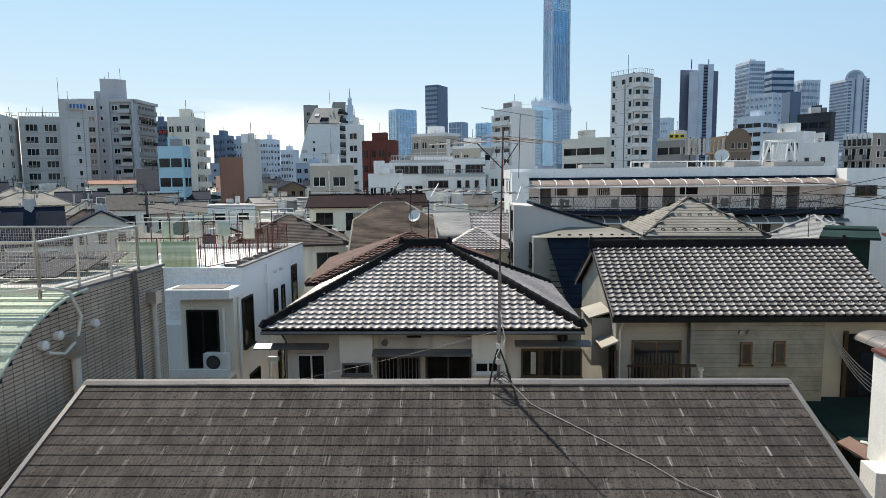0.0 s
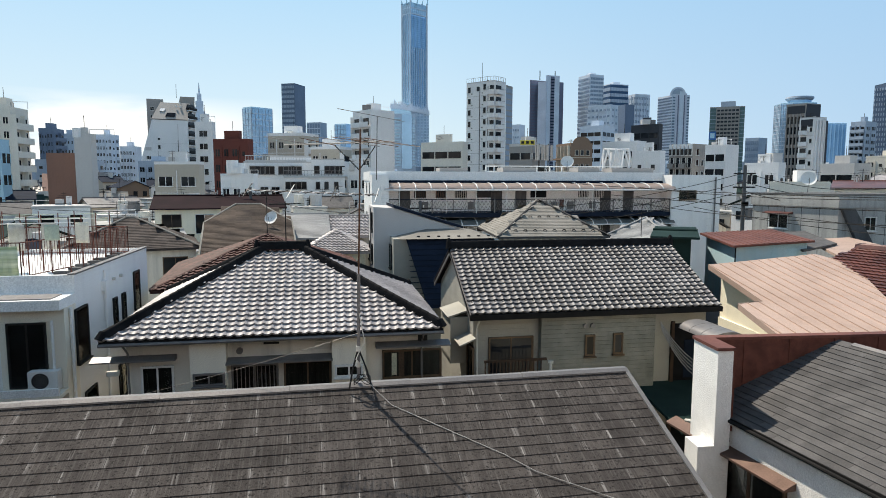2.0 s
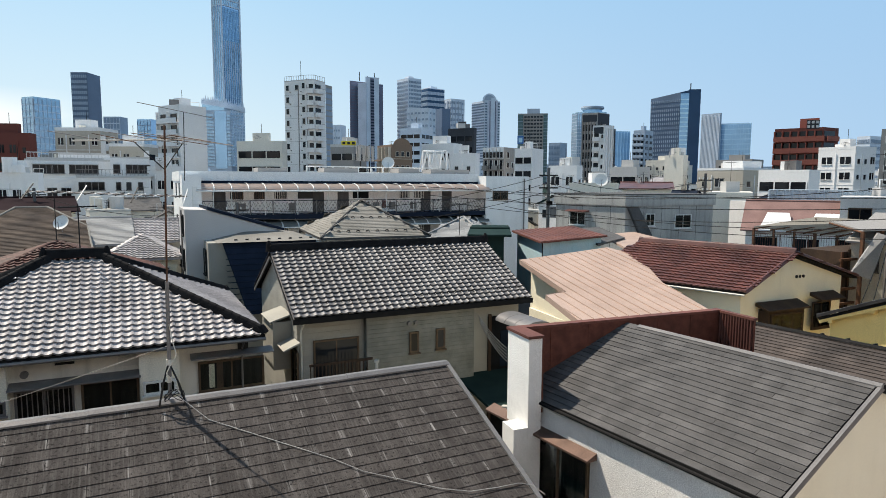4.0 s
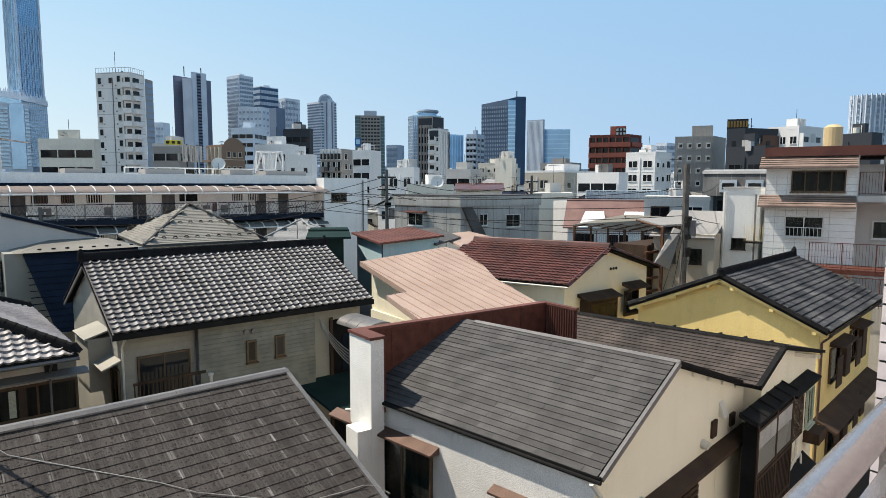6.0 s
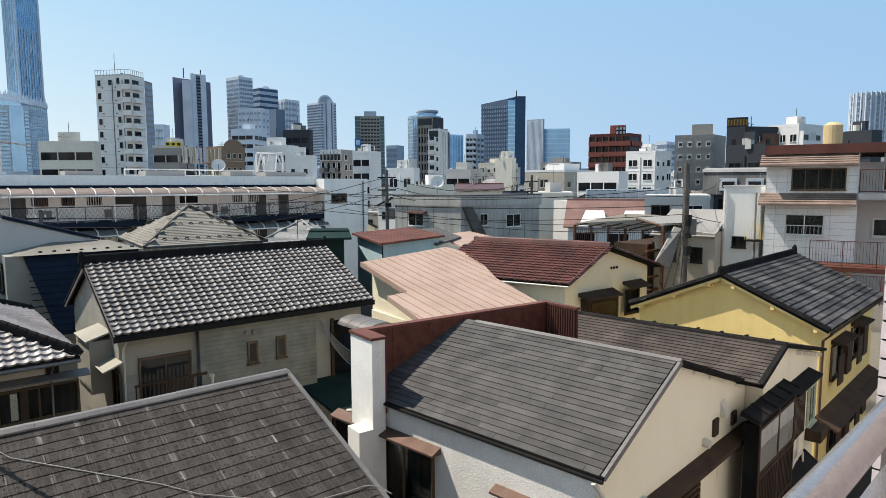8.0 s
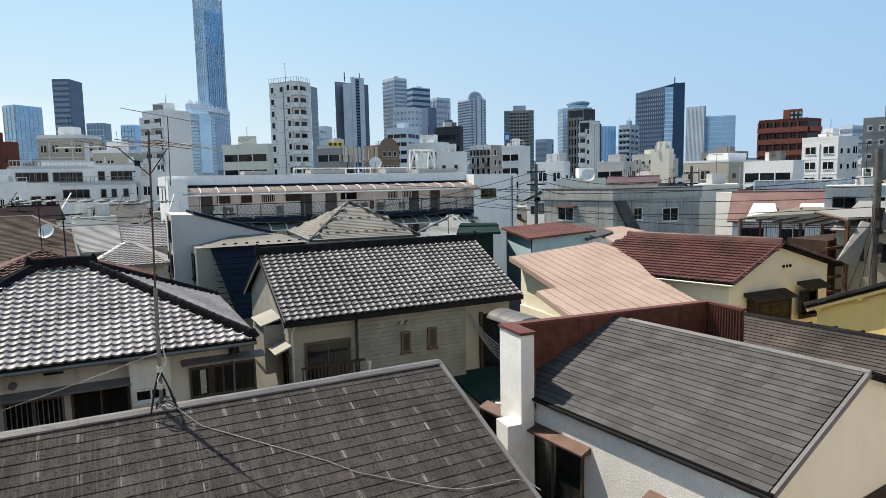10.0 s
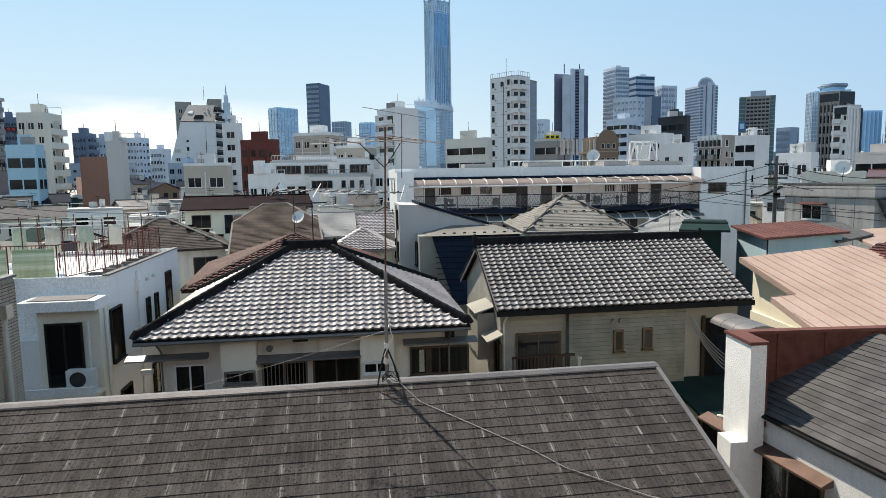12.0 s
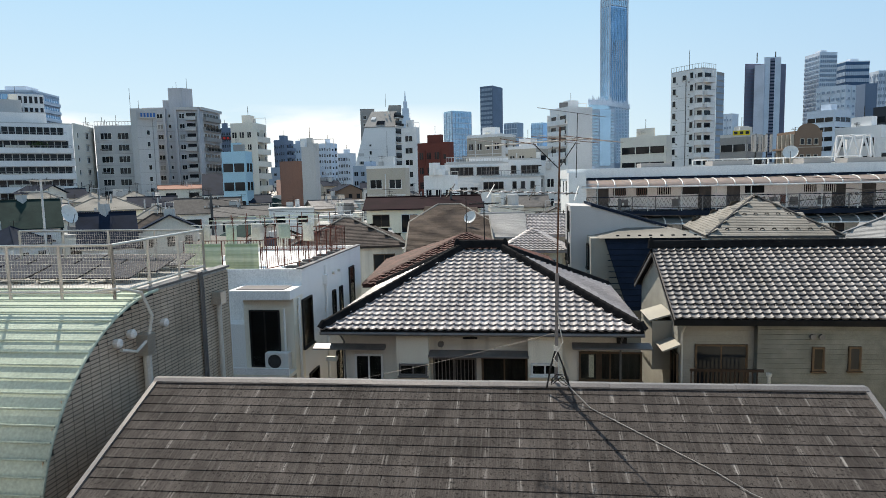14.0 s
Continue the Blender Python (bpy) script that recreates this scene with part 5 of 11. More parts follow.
    part("back_roof", Geo().slab((23.31, 25.23, 7.55), (29.74, 29.34, 7.55), (30.50, 32.49, 7.70), (26.99, 31.63, 7.70), 0.12), PINK_METAL, th)


pink_house()


# ---- red-tiled house with cream gable ----
def red_house():
    th = thing("red_tile_roof_house", (25, 20, 0), "cream mortar house with reddish-brown glazed tile roof", "house")
    e0, e1, r0, r1 = (Vector(p) for p in ((20.94, 20.77, 6.60), (22.11, 17.18, 6.60), (23.56, 24.64, 8.00), (25.74, 17.57, 8.00)))
    e0 = e1 + (r0 - r1) * 1.02
    f1 = Vector((29.31, 17.03, 6.85))
    f0 = f1 + (r0 - r1)
    part("roof_deck", Geo().slab(e0, e1, r1, r0, 0.1), BLACK_METAL, th)
    part("roof_deck", Geo().slab(f0, f1, r1, r0, 0.1), BLACK_METAL, th)
    tile = pan_mesh("roof_tile", 0.27, 0.32, KAWARA_RED, 0.03)
    for o, u, v, lim in ((e0, e1 - e0, r0 - e0, 300), (f1, f0 - f1, r1 - f1, 120)):
        un = u.normalized()
        vv = v - un * v.dot(un)
        sk = v.dot(un) / vv.length
        courses(th, "roof_tile", o + Vector((0, 0, 0.02)), u, vv, u.length + 2, vv.length, 0.27, 0.25, tile, inside=lambda a, b, L=u.length, s=sk: s * b - 0.05 < a < L + s * b + 0.05, limit=lim)
    ridge_tiles(th, "main_ridge", r0 + Vector((0, 0, 0.05)), r1 + Vector((0, 0, 0.05)), KAWARA_RED, 0.09)
    for a, b in ((e1, r1), (r1, f1)):
        ridge_tiles(th, "verge_tile", a + Vector((0, 0, 0.02)), b + Vector((0, 0, 0.02)), KAWARA_RED, 0.07, base_h=0.02)
    back = (r0 - r1)
    s = back.normalized() * 0.35
    i1, i2 = e1 + (r1 - e1) * 0.1 + s, f1 + (r1 - f1) * 0.12 + s
    part("wall", Geo().prism([(i1.x, i1.y, 0), (i2.x, i2.y, 0), i2 - Vector((0, 0, 0.12)), r1 + s - Vector((0, 0, 0.12)), i1 - Vector((0, 0, 0.12))], back * 0.95), PLASTER_CREAM, th)
    w = i2 - i1
    w.z = 0
    m = axes((i1.x, i1.y, 0), w, (0, 0, 1)) @ Matrix(((1, 0, 0, 0), (0, 0, 1, 0), (0, 1, 0, 0), (0, 0, 0, 1)))
    for k in range(3):
        part("gable_vent", Geo(m).tube([(3.35 + 0.22 * k, 0, 7.0), (3.35 + 0.22 * k, 0.04, 7.0)], 0.07, 10), IRON, th)
    part("window_bay", Geo(m).box(1.1, 3.3, 0.002, 0.5, 4.3, 5.75), BROWN_WOOD, th)
    part("bay_roof", Geo(m).prism([(0.9, 0.002, 6.05), (0.9, 0.65, 5.8), (0.9, 0.65, 5.74), (0.9, 0.002, 5.9)], (2.6, 0, 0)), BROWN_WOOD, th)
    window(th, m @ Matrix.Translation((1.2, 0.502, 4.5)), 2.0, 1.1, BROWN_WOOD, 3)
    part("bay_roof", Geo(m).prism([(4.3, 0.002, 6.25), (4.3, 0.6, 6.0), (4.3, 0.6, 5.94), (4.3, 0.002, 6.1)], (1.6, 0, 0)), BROWN_WOOD, th)
    window(th, m @ Matrix.Translation((4.5, 0.002, 4.6)), 1.2, 1.2, BROWN_WOOD, 2)
    part("gutter", Geo().tube([e0 + Vector((-0.05, -0.05, -0.1)), e1 + Vector((-0.05, -0.05, -0.1))], 0.05, 6), PVC, th)


red_house()


# ---- low brown slate house, then the yellow one ----
def brown_house():
    th = thing("brown_slate_house", (16.5, 8, 0), "cream house with weathered brown slate roof and timber bay", "house")
    m = pose(15.84, 5.83, 0, 0, 0, 6.5)
    zr, run, d, L = 7.2, 1.85, 0.55, 7.4
    ze, k = zr - d, d / run
    R2, z2 = 4.05, 6.3  # the far slope is longer
    part("wall", Geo(m).prism([(-run + 0.75, 0.15, 0), (R2 - 0.15, 0.15, 0), (R2 - 0.15, 0.15, z2 - 0.07), (0, 0.15, zr - 0.1), (-run + 0.75, 0.15, ze + 0.1)], (0, L - 0.2, 0)), PLASTER_CREAM, th)
    part("roof_deck", Geo(m).slab((0, 0, zr), (0, L, zr), (-run, L, ze), (-run, 0, ze), 0.08), BLACK_METAL, th)
    part("roof_deck", Geo(m).slab((0, 0, zr), (0, L, zr), (R2, L, z2), (R2, 0, z2), 0.08), BLACK_METAL, th)
    full, half = slate_mesh("slate", 0.606, 0.2, SLATE_BROWN), slate_mesh("slate", 0.303, 0.2, SLATE_BROWN)
    r3 = m.to_3x3()
    courses(th, "slate", m @ Vector((-run, L, ze + 0.004)), r3 @ Vector((0, -1, 0)), r3 @ Vector((run, 0, d)), L, math.hypot(run, d), 0.606, 0.15, full, half=half, limit=300)
    courses(th, "slate", m @ Vector((R2, 0, z2 + 0.004)), r3 @ Vector((0, 1, 0)), r3 @ Vector((-R2, 0, zr - z2)), L, math.hypot(R2, zr - z2), 0.606, 0.15, full, half=half, limit=0)
    part("ridge_cap", Geo(m).prism([(-0.12, -0.02, zr - 0.03), (-0.12, -0.02, zr + 0.01), (0, -0.02, zr + 0.06), (0.12, -0.02, zr + 0.01), (0.12, -0.02, zr - 0.03)], (0, L, 0)), BLACK_METAL, th)
    for i in range(12):
        part("snow_hook", Geo(m).tube([(0.12, 0.3 + i * 0.6, zr - 0.03), (0.12, 0.33 + i * 0.6, zr + 0.06)], 0.05, 6), BLACK_METAL, th)
    part("verge_trim", Geo(m).slab((0, -0.05, zr + 0.03), (0, 0.06, zr + 0.03), (-run, 0.06, ze + 0.03), (-run, -0.05, ze + 0.03), 0.12), BLACK_METAL, th)
    part("verge_trim", Geo(m).slab((0, -0.05, zr + 0.03), (0, 0.06, zr + 0.03), (R2, 0.06, z2 + 0.03), (R2, -0.05, z2 + 0.03), 0.08), BLACK_METAL, th)
    mg = m @ wall_pose(0, 0.149, 0)
    for i in range(8):
        x = 1.6 + i * 0.3
        zz = zr - x * (zr - z2) / R2
        part("rafter_end", Geo(mg).box(x, x + 0.06, 0, 0.14, zz - 0.24, zz - 0.14), IVORY, th)
    # timber bay with lattice
    mb = mg @ Matrix.Translation((-1.14, 0, 0.6)) @ Matrix.Diagonal((1.17, 0.36, 1, 1))
    ms = mg @ Matrix.Translation((-0.9, 0, 0.35)) @ Matrix.Diagonal((1, 0.42, 1, 1))
    part("bay", Geo(mb).box(-1.0, 1.25, 0.002, 0.85, 2.0, 5.3), DARK_IN, th)
    part("bay_roof", Geo(mb).slab((-1.25, 1.05, 5.45), (1.45, 1.05, 5.45), (1.45, 0.0, 5.60), (-1.25, 0.0, 5.60), 0.06), BLACK_METAL, th)
    for i in range(6):
        part("bay_roof_rib", Geo(mb).tube([(-1.2 + i * 0.52, 1.05, 5.47), (-1.2 + i * 0.52, 0.0, 5.62)], 0.018, 4), BLACK_METAL, th)
    for x in (-1.05, 0.12, 1.22):
        part("bay_post", Geo(mb).box(x, x + 0.07, 0.87, 0.95, 1.6, 5.42), BROWN_WOOD, th)
    for z in (2.0, 3.1, 4.1, 4.2, 5.2):
        part("bay_beam", Geo(mb).box(-1.0, 1.25, 0.875, 0.945, z, z + 0.06), BROWN_WOOD, th)
    for i in range(22):
        part("lattice_slat", Geo(mb).box(-0.97 + i * 0.1, -0.93 + i * 0.1, 0.89, 0.92, 2.4, 4.1), BROWN_WOOD, th)
    part("bay_pane", Geo(mb).box(-0.95, 0.12, 0.90, 0.91, 4.27, 4.78), FROST, th)
    part("bay_pane", Geo(mb).box(0.2, 1.2, 0.90, 0.91, 4.27, 4.78), FROST, th)
    part("bay_panel", Geo(mb).box(-0.95, 1.2, 0.89, 0.92, 4.8, 5.2), CONCRETE, th)
    part("side_roof", Geo(ms).slab((1.5, 0.85, 5.5), (3.9, 0.85, 5.5), (3.9, 0.0, 5.62), (1.5, 0.0, 5.62), 0.06), BLACK_METAL, th)
    part("lower_roof", Geo(ms).slab((1.3, 0.9, 3.0), (3.9, 0.9, 3.0), (3.9, 0.0, 3.3), (1.3, 0.0, 3.3), 0.06), BLACK_METAL, th)
    for i in range(11):
        part("screen_slat", Geo(ms).box(1.6 + i * 0.11, 1.65 + i * 0.11, 0.5, 0.53, 4.2, 5.5), BROWN_WOOD, th)
    part("flue", Geo(ms).tube([(2.7, 0.12, 3.4), (2.7, 0.25, 3.4), (2.7, 0.25, 4.4)], 0.07, 8), PVC, th, smooth=True)
    part("flue", Geo(ms).tube([(2.3, 0.2, 3.3), (2.6, 0.3, 3.5), (3.1, 0.3, 3.5), (3.2, 0.3, 3.4), (3.25, 0.3, 3.0)], 0.06, 8), PVC, th, smooth=True)
    window(th, mg @ Matrix.Translation((3.0, 0.002, 4.3)), 0.7, 1.1, COPPER_GREEN, 2)
    part("window_box", Geo(mg).box(2.95, 3.8, 0.002, 0.4, 3.9, 4.2), BROWN_WOOD, th)


brown_house()


def yellow_house():
    th = thing("yellow_house", (26, 10.5, 0), "bright yellow mortar house with dark grey pantile roof", "house")
    m = pose(22.0, 10.4, 0, 0, 0, 5.5)
    L, run, zr, ze = 8.8, 3.45, 7.8, 6.3
    k = (zr - ze) / run
    part("wall", Geo(m).prism([(0.25, -run + 0.3, 0), (0.25, run - 0.3, 0), (0.25, run - 0.3, ze + 0.05), (0.25, 0, zr - 0.12), (0.25, -run + 0.3, ze + 0.05)], (L - 0.5, 0, 0)), PLASTER_YELLOW, th)
    for s in (-1, 1):
        part("roof_deck", Geo(m).slab((0, 0, zr), (L, 0, zr), (L, s * run, ze), (0, s * run, ze), 0.1), BLACK_METAL, th)
    tile = pan_mesh("pantile", 0.268, 0.29, KAWARA_DARK, 0.05)
    r3 = m.to_3x3()
    sl = math.hypot(run, zr - ze)
    courses(th, "pantile", m @ Vector((0, -run - 0.02, ze + 0.02)), r3 @ Vector((1, 0, 0)), r3 @ Vector((0, run, zr - ze)), L, sl - 0.04, 0.268, 0.235, tile, limit=300)
    courses(th, "pantile", m @ Vector((L, run + 0.02, ze + 0.02)), r3 @ Vector((-1, 0, 0)), r3 @ Vector((0, -run, zr - ze)), L, sl - 0.04, 0.268, 0.235, tile, limit=0)
    ridge_tiles(th, "main_ridge", m @ Vector((0, 0, zr + 0.05)), m @ Vector((L, 0, zr + 0.05)), KAWARA_BLACK, 0.085, base_h=0.13)
    part("ridge_end", Geo(m).tube([(L, 0, zr), (L, 0, zr + 0.3), (L + 0.05, 0, zr + 0.42)], [0.13, 0.11, 0.04], 8), KAWARA_BLACK, th)
    part("ridge_end", Geo(m).tube([(0, 0, zr), (0, 0, zr + 0.22), (0, 0, zr + 0.3)], [0.13, 0.11, 0.04], 8), KAWARA_BLACK, th)
    for s in (-1, 1):
        ridge_tiles(th, "verge_tile", m @ Vector((0.02, s * run, ze + 0.04)), m @ Vector((0.02, 0, zr + 0.04)), KAWARA_BLACK, 0.06, base_h=0.02)
        part("barge_board", Geo(m).slab((0.02, 0, zr - 0.05), (0.10, 0, zr - 0.05), (0.10, s * run, ze - 0.05), (0.02, s * run, ze - 0.05), 0.16), PLASTER_YELLOW, th)
        for f in (0.12, 0.5, 0.88):
            part("purlin_end", Geo(m).box(0.0, 0.25, s * run * f - 0.06, s * run * f + 0.06, zr - k * run * f - 0.30, zr - k * run * f - 0.2), PLASTER_YELLOW, th)
    part("gutter", Geo(m).tube([(0, -run - 0.05, ze - 0.08), (L, -run - 0.05, ze - 0.08)], 0.05, 8), BROWN_WOOD, th)
    part("downpipe", Geo(m).tube([(0.2, -run - 0.05, ze - 0.12), (0.24, -run + 0.22, ze - 0.4), (0.24, -run + 0.22, 0)], 0.04, 6), COPPER_PAINT, th)
    mf = m @ wall_pose(0, -run + 0.299, 0)
    for x, z, w in ((1.7, 4.25, 1.5), (4.6, 4.4, 1.3), (4.9, 1.9, 1.5), (1.9, 1.6, 1.6)):
        window(th, mf @ Matrix.Translation((x, 0.001, z)), w, 1.15, ALU_BRONZE, 2)
        hood(th, mf @ Matrix.Translation((x, 0.001, z + 1.3)), w + 0.5, 0.45, BROWN_WOOD)
        part("shutter_box", Geo(mf).box(x + w + 0.02, x + w + 0.75, 0.002, 0.22, z - 0.1, z + 1.2), BROWN_WOOD, th)
        part("window_rail", Geo(mf).box(x - 0.05, x + 0.7, 0.25, 0.29, z - 0.15, z + 0.9), BROWN_WOOD, th)
    part("skirt_roof", Geo(mf).slab((0.1, 0.7, 3.05), (L - 0.4, 0.7, 3.05), (L - 0.4, 0.0, 3.4), (0.1, 0.0, 3.4), 0.07), BROWN_WOOD, th)
    part("wall_post", Geo(mf).box(0.36, 0.9, 0.0, 0.03, 4.0, 5.9), PLASTER_YELLOW, th)
    part("pipe_stub", Geo(m).tube([(0.25, -0.9, 5.35), (-0.1, -0.9, 5.35), (-0.5, -1.3, 5.35), (-0.5, -1.3, 5.1)], 0.035, 6), COPPER_PAINT, th)


yellow_house()


# ---- the viewer's own balcony ----
OWN_WALL = mat("white_tile_facade", (0.66, 0.61, 0.595), (0.60, 0.555, 0.54), 0.5, scale=0.5, fine=30, bump=0.1)


def balcony():
    solo("balcony_floor", Geo().box(-4.5, 1.84, -1.35, 0.42, 9.2, 9.42), CONCRETE, "plain concrete balcony slab", "floor", kind="structure")
    # Unseen behind the viewer; size and whiteness set to bounce sun onto the houses.
    solo("wall_behind", Geo().box(-26.0, 30.0, -1.8, -1.352, 0, 17), OWN_WALL, "unseen white wall of the viewer's building, widened to bounce sunlight", "wall", kind="structure")
    th = thing("balcony_railing", (0, 0.31, 9.42), "taupe powder-coated aluminium balcony handrail with posts", "railing")
    m = Matrix.Translation((0.87, 0.25, 0)) @ Matrix.Rotation(math.atan(0.06), 4, "Z")
    ring = [(0.027 * math.cos(t), 0.024 * math.sin(t)) for t in [2 * math.pi * i / 20 for i in range(20)]]
    part("handrail", Geo(m).prism([(-1.8, a, 10.575 + b) for a, b in ring], (2.78, 0, 0)), ALU_RAIL, th, smooth=True)
    part("lower_rail", Geo(m).box(-1.8, 0.70, -0.012, 0.018, 10.375, 10.445), ALU_RAIL, th)
    part("bottom_rail", Geo(m).box(-1.8, 0.97, -0.012, 0.018, 9.52, 9.57), ALU_RAIL, th)
    for x in (-1.8, -0.55, 0.705):
        g = Geo(m)
        g.box(x, x + 0.05, -0.05, 0.03, 9.42, 10.55)
        g.box(x - 0.003, x, -0.025, -0.005, 9.42, 10.55)
        part("post", g, ALU_RAIL, th)
    for i in range(16):
        x = -1.65 + i * 0.14
        part("baluster", Geo(m).box(x, x + 0.015, -0.005, 0.012, 9.57, 10.375), ALU_RAIL, th)
    p = thing("tiled_pillar", (1.95, 0.2, 9.2), "pillar clad in glossy white mosaic tiles with dark joints", "pillar", kind="structure")
    part("core", Geo().box(1.853, 2.25, -1.3, 0.405, 7.5, 14.5), GROUT, p)
    tile = tile_mesh("mosaic_tile", 0.0404, 0.0456, TILE_WHITE)
    edge = tile_mesh("mosaic_tile", 0.034, 0.0456, TILE_WHITE)
    courses(p, "mosaic_tile", (1.852, 0.407, 9.9), (0, -1, 0), (0, 0, 1), 0.034, 4.5, 0.034, 0.0456, edge, limit=40, jitter=0.0003)
    courses(p, "mosaic_tile", (1.852, 0.373, 9.9), (0, -1, 0), (0, 0, 1), 0.202, 4.5, 0.0404, 0.0456, tile, limit=110, jitter=0.0003)
    courses(p, "mosaic_tile", (1.852, 0.171, 9.9), (0, -1, 0), (0, 0, 1), 1.45, 4.5, 0.0404, 0.0456, tile, limit=0, jitter=0.0003)


balcony()


# ---- the neighbourhood beyond ----
def aim(turn):
    """A frame whose y axis points to the azimuth turn, in degrees to the right of +y."""
    return Matrix.Rotation(radians(-turn), 4, "Z")


PLACED = []  # plan spots that are taken: x, y, radius
PANES = {}


def pane_mesh(w, h, deep, material):
    key = (round(w, 2), round(h, 2), round(deep, 2), material.name)
    if key not in PANES:
        g = Geo().box(0, w, 0, deep, 0, h)
        me = bpy.data.meshes.new("window")
        me.from_pydata([tuple(v) for v in g.v], [], g.f)
        me.materials.append(material)
        PANES[key] = me
    return PANES[key]


def put(name, me, parent, m):
    ob = new(name, me)
    ob.parent = parent
    m = m.copy()
    m.translation -= origin_of(parent)
    ob.matrix_local = m
    return ob


def house(spec, roof, wall, top, label, name="house", deep=None, tile=None, wins=3, overhang=0.35, skew=0, group="", cap=None):
    """A house from (turn, distance, run, x0, x1, eave z, ridge z) in the frame that faces the viewer."""
    turn, y0, run, x0, x1, ze, zr = spec
    m = aim(turn)
    if skew:
        c = Vector(((x0 + x1) / 2, y0 + run, 0))
        m = m @ Matrix.Translation(c) @ Matrix.Rotation(radians(skew), 4, "Z") @ Matrix.Translation(-c)
    y1 = y0 + (deep or 2 * run)
    yr = (y0 + y1) / 2 if deep else y0 + run
    base = m @ Vector(((x0 + x1) / 2, yr, 0))
    PLACED.append((base.x, base.y, max(x1 - x0, y1 - y0) / 2))
    th = thing(name, base, label, "house", group)
    o = overhang
    body = Geo(m)
    xa, xb, ya, yb = x0 + o, x1 - o, y0 + o, y1 - o
    if roof == "gable_y":
        xm = (x0 + x1) / 2
        body.prism([(xa, ya, 0), (xb, ya, 0), (xb, ya, ze - 0.05), (xm, ya, zr - 0.15), (xa, ya, ze - 0.05)], (0, yb - ya, 0))
    elif roof == "gable_x":
        body.prism([(xa, ya, 0), (xa, yb, 0), (xa, yb, ze - 0.05), (xa, yr, zr - 0.15), (xa, ya, ze - 0.05)], (xb - xa, 0, 0))
    else:
        body.box(xa, xb, ya, yb, 0, ze - 0.03)
    part("wall", body, wall, th)
    faces = []
    if roof == "flat":
        part("parapet", Geo(m).box(x0 + o - 0.05, x1 - o + 0.05, ya - 0.05, yb + 0.05, ze - 0.028, ze + 0.25), top, th)
    elif roof == "gable_x":
        faces = [((x0, y0, ze), (x1, y0, ze), (x1, yr, zr), (x0, yr, zr)), ((x1, y1, ze), (x0, y1, ze), (x0, yr, zr), (x1, yr, zr))]
    elif roof == "gable_y":
        xm = (x0 + x1) / 2
        faces = [((x0, y1, ze), (x0, y0, ze), (xm, y0, zr), (xm, y1, zr)), ((x1, y0, ze), (x1, y1, ze), (xm, y1, zr), (xm, y0, zr))]
    elif roof == "shed":
        faces = [((x0, y0, ze), (x1, y0, ze), (x1, y1, zr), (x0, y1, zr))]
    else:
        h = min((x1 - x0) / 2 - 0.05, (y1 - y0) / 2 - 0.05)
        if x1 - x0 >= y1 - y0:
            p, q = (x0 + h, yr, zr), (x1 - h, yr, zr)
        else:
            p = q = ((x0 + x1) / 2, yr, zr)
        faces = [((x0, y0, ze), (x1, y0, ze), q, p), ((x1, y0, ze), (x1, y1, ze), q, q), ((x1, y1, ze), (x0, y1, ze), p, q), ((x0, y1, ze), (x0, y0, ze), p, p)]
    for f in faces:
        a, b, c, d = (Vector(v) for v in f)
        pts = [a, b, c] if (c - d).length < 1e-4 else [a, b, c, d]
        part("roof_slope", Geo(m).prism(pts, (0, 0, -0.10)), top, th)
        if tile:
            A, B, C, D = (m @ v for v in (a, b, c, d))
            u = (B - A)
            un = u.normalized()
            v = (D - A) - un * (D - A).dot(un)
            s0, s1, L = (D - A).dot(un), (C - A).dot(un), v.length
            w = u.length
            du, dv = (0.268, 0.235) if tile.name.startswith("pan") else (0.909, 0.182)
            courses(th, "roof_piece", A + Vector((0, 0, 0.01)), u, v, w, L, du, dv, tile, inside=lambda x, y, s0=s0, s1=s1, L=L, w=w: s0 * y / L - 0.05 < x < w - (w - s1) * y / L + 0.05, limit=0)
    if roof in ("hip",):
        for a, b in (((x0, y0, ze), p), ((x1, y0, ze), q), (p, q)):
            if (Vector(a) - Vector(b)).length > 0.2:
                part("ridge_cap", Geo(m).tube([Vector(a) + Vector((0, 0, 0.03)), Vector(b) + Vector((0, 0, 0.03))], 0.07, 6), cap or top, th)
    elif roof == "gable_x":
        part("ridge_cap", Geo(m).tube([(x0, yr, zr + 0.03), (x1, yr, zr + 0.03)], 0.08, 6), top, th)
    rnd = random.Random(int(abs(x0 * 37 + y0 * 11)))
    W = xb - xa
    if y0 > 62 and wins:
        g = Geo(m)
        for k in range(wins):
            for zz in (ze - 1.9, ze - 4.6):
                g.box(xa + W * (k + 0.28) / wins, xa + W * (k + 0.72) / wins, ya - 0.04, ya, zz, zz + 1.1)
        part("window_rows", g, PANE_DARK, th)["kind"] = "stuff"
        wins = 0
    for k in range(wins):
        w = min(1.5, W / wins * 0.55)
        x = xa + W * (k + 0.5) / wins - w / 2
        h = rnd.choice((1.0, 1.1, 1.6))
        mm = m @ wall_pose(x, ya - 0.002, ze - 0.55 - h)
        win = part("window", Geo(mm).box(0, w, 0, 0.03, 0, h), PANE_DARK, th)
        g = Geo(mm)
        g.box(-0.05, 0, 0, 0.06, -0.05, h + 0.05), g.box(w, w + 0.05, 0, 0.06, -0.05, h + 0.05), g.box(0, w, 0, 0.06, -0.05, 0), g.box(0, w, 0, 0.06, h, h + 0.05), g.box(w / 2 - 0.02, w / 2 + 0.02, 0.03, 0.05, 0, h)
        if y0 < 75:
            part("window_frame", g, ALU_WHITE if k % 2 else ALU_BRONZE, win)
    return th


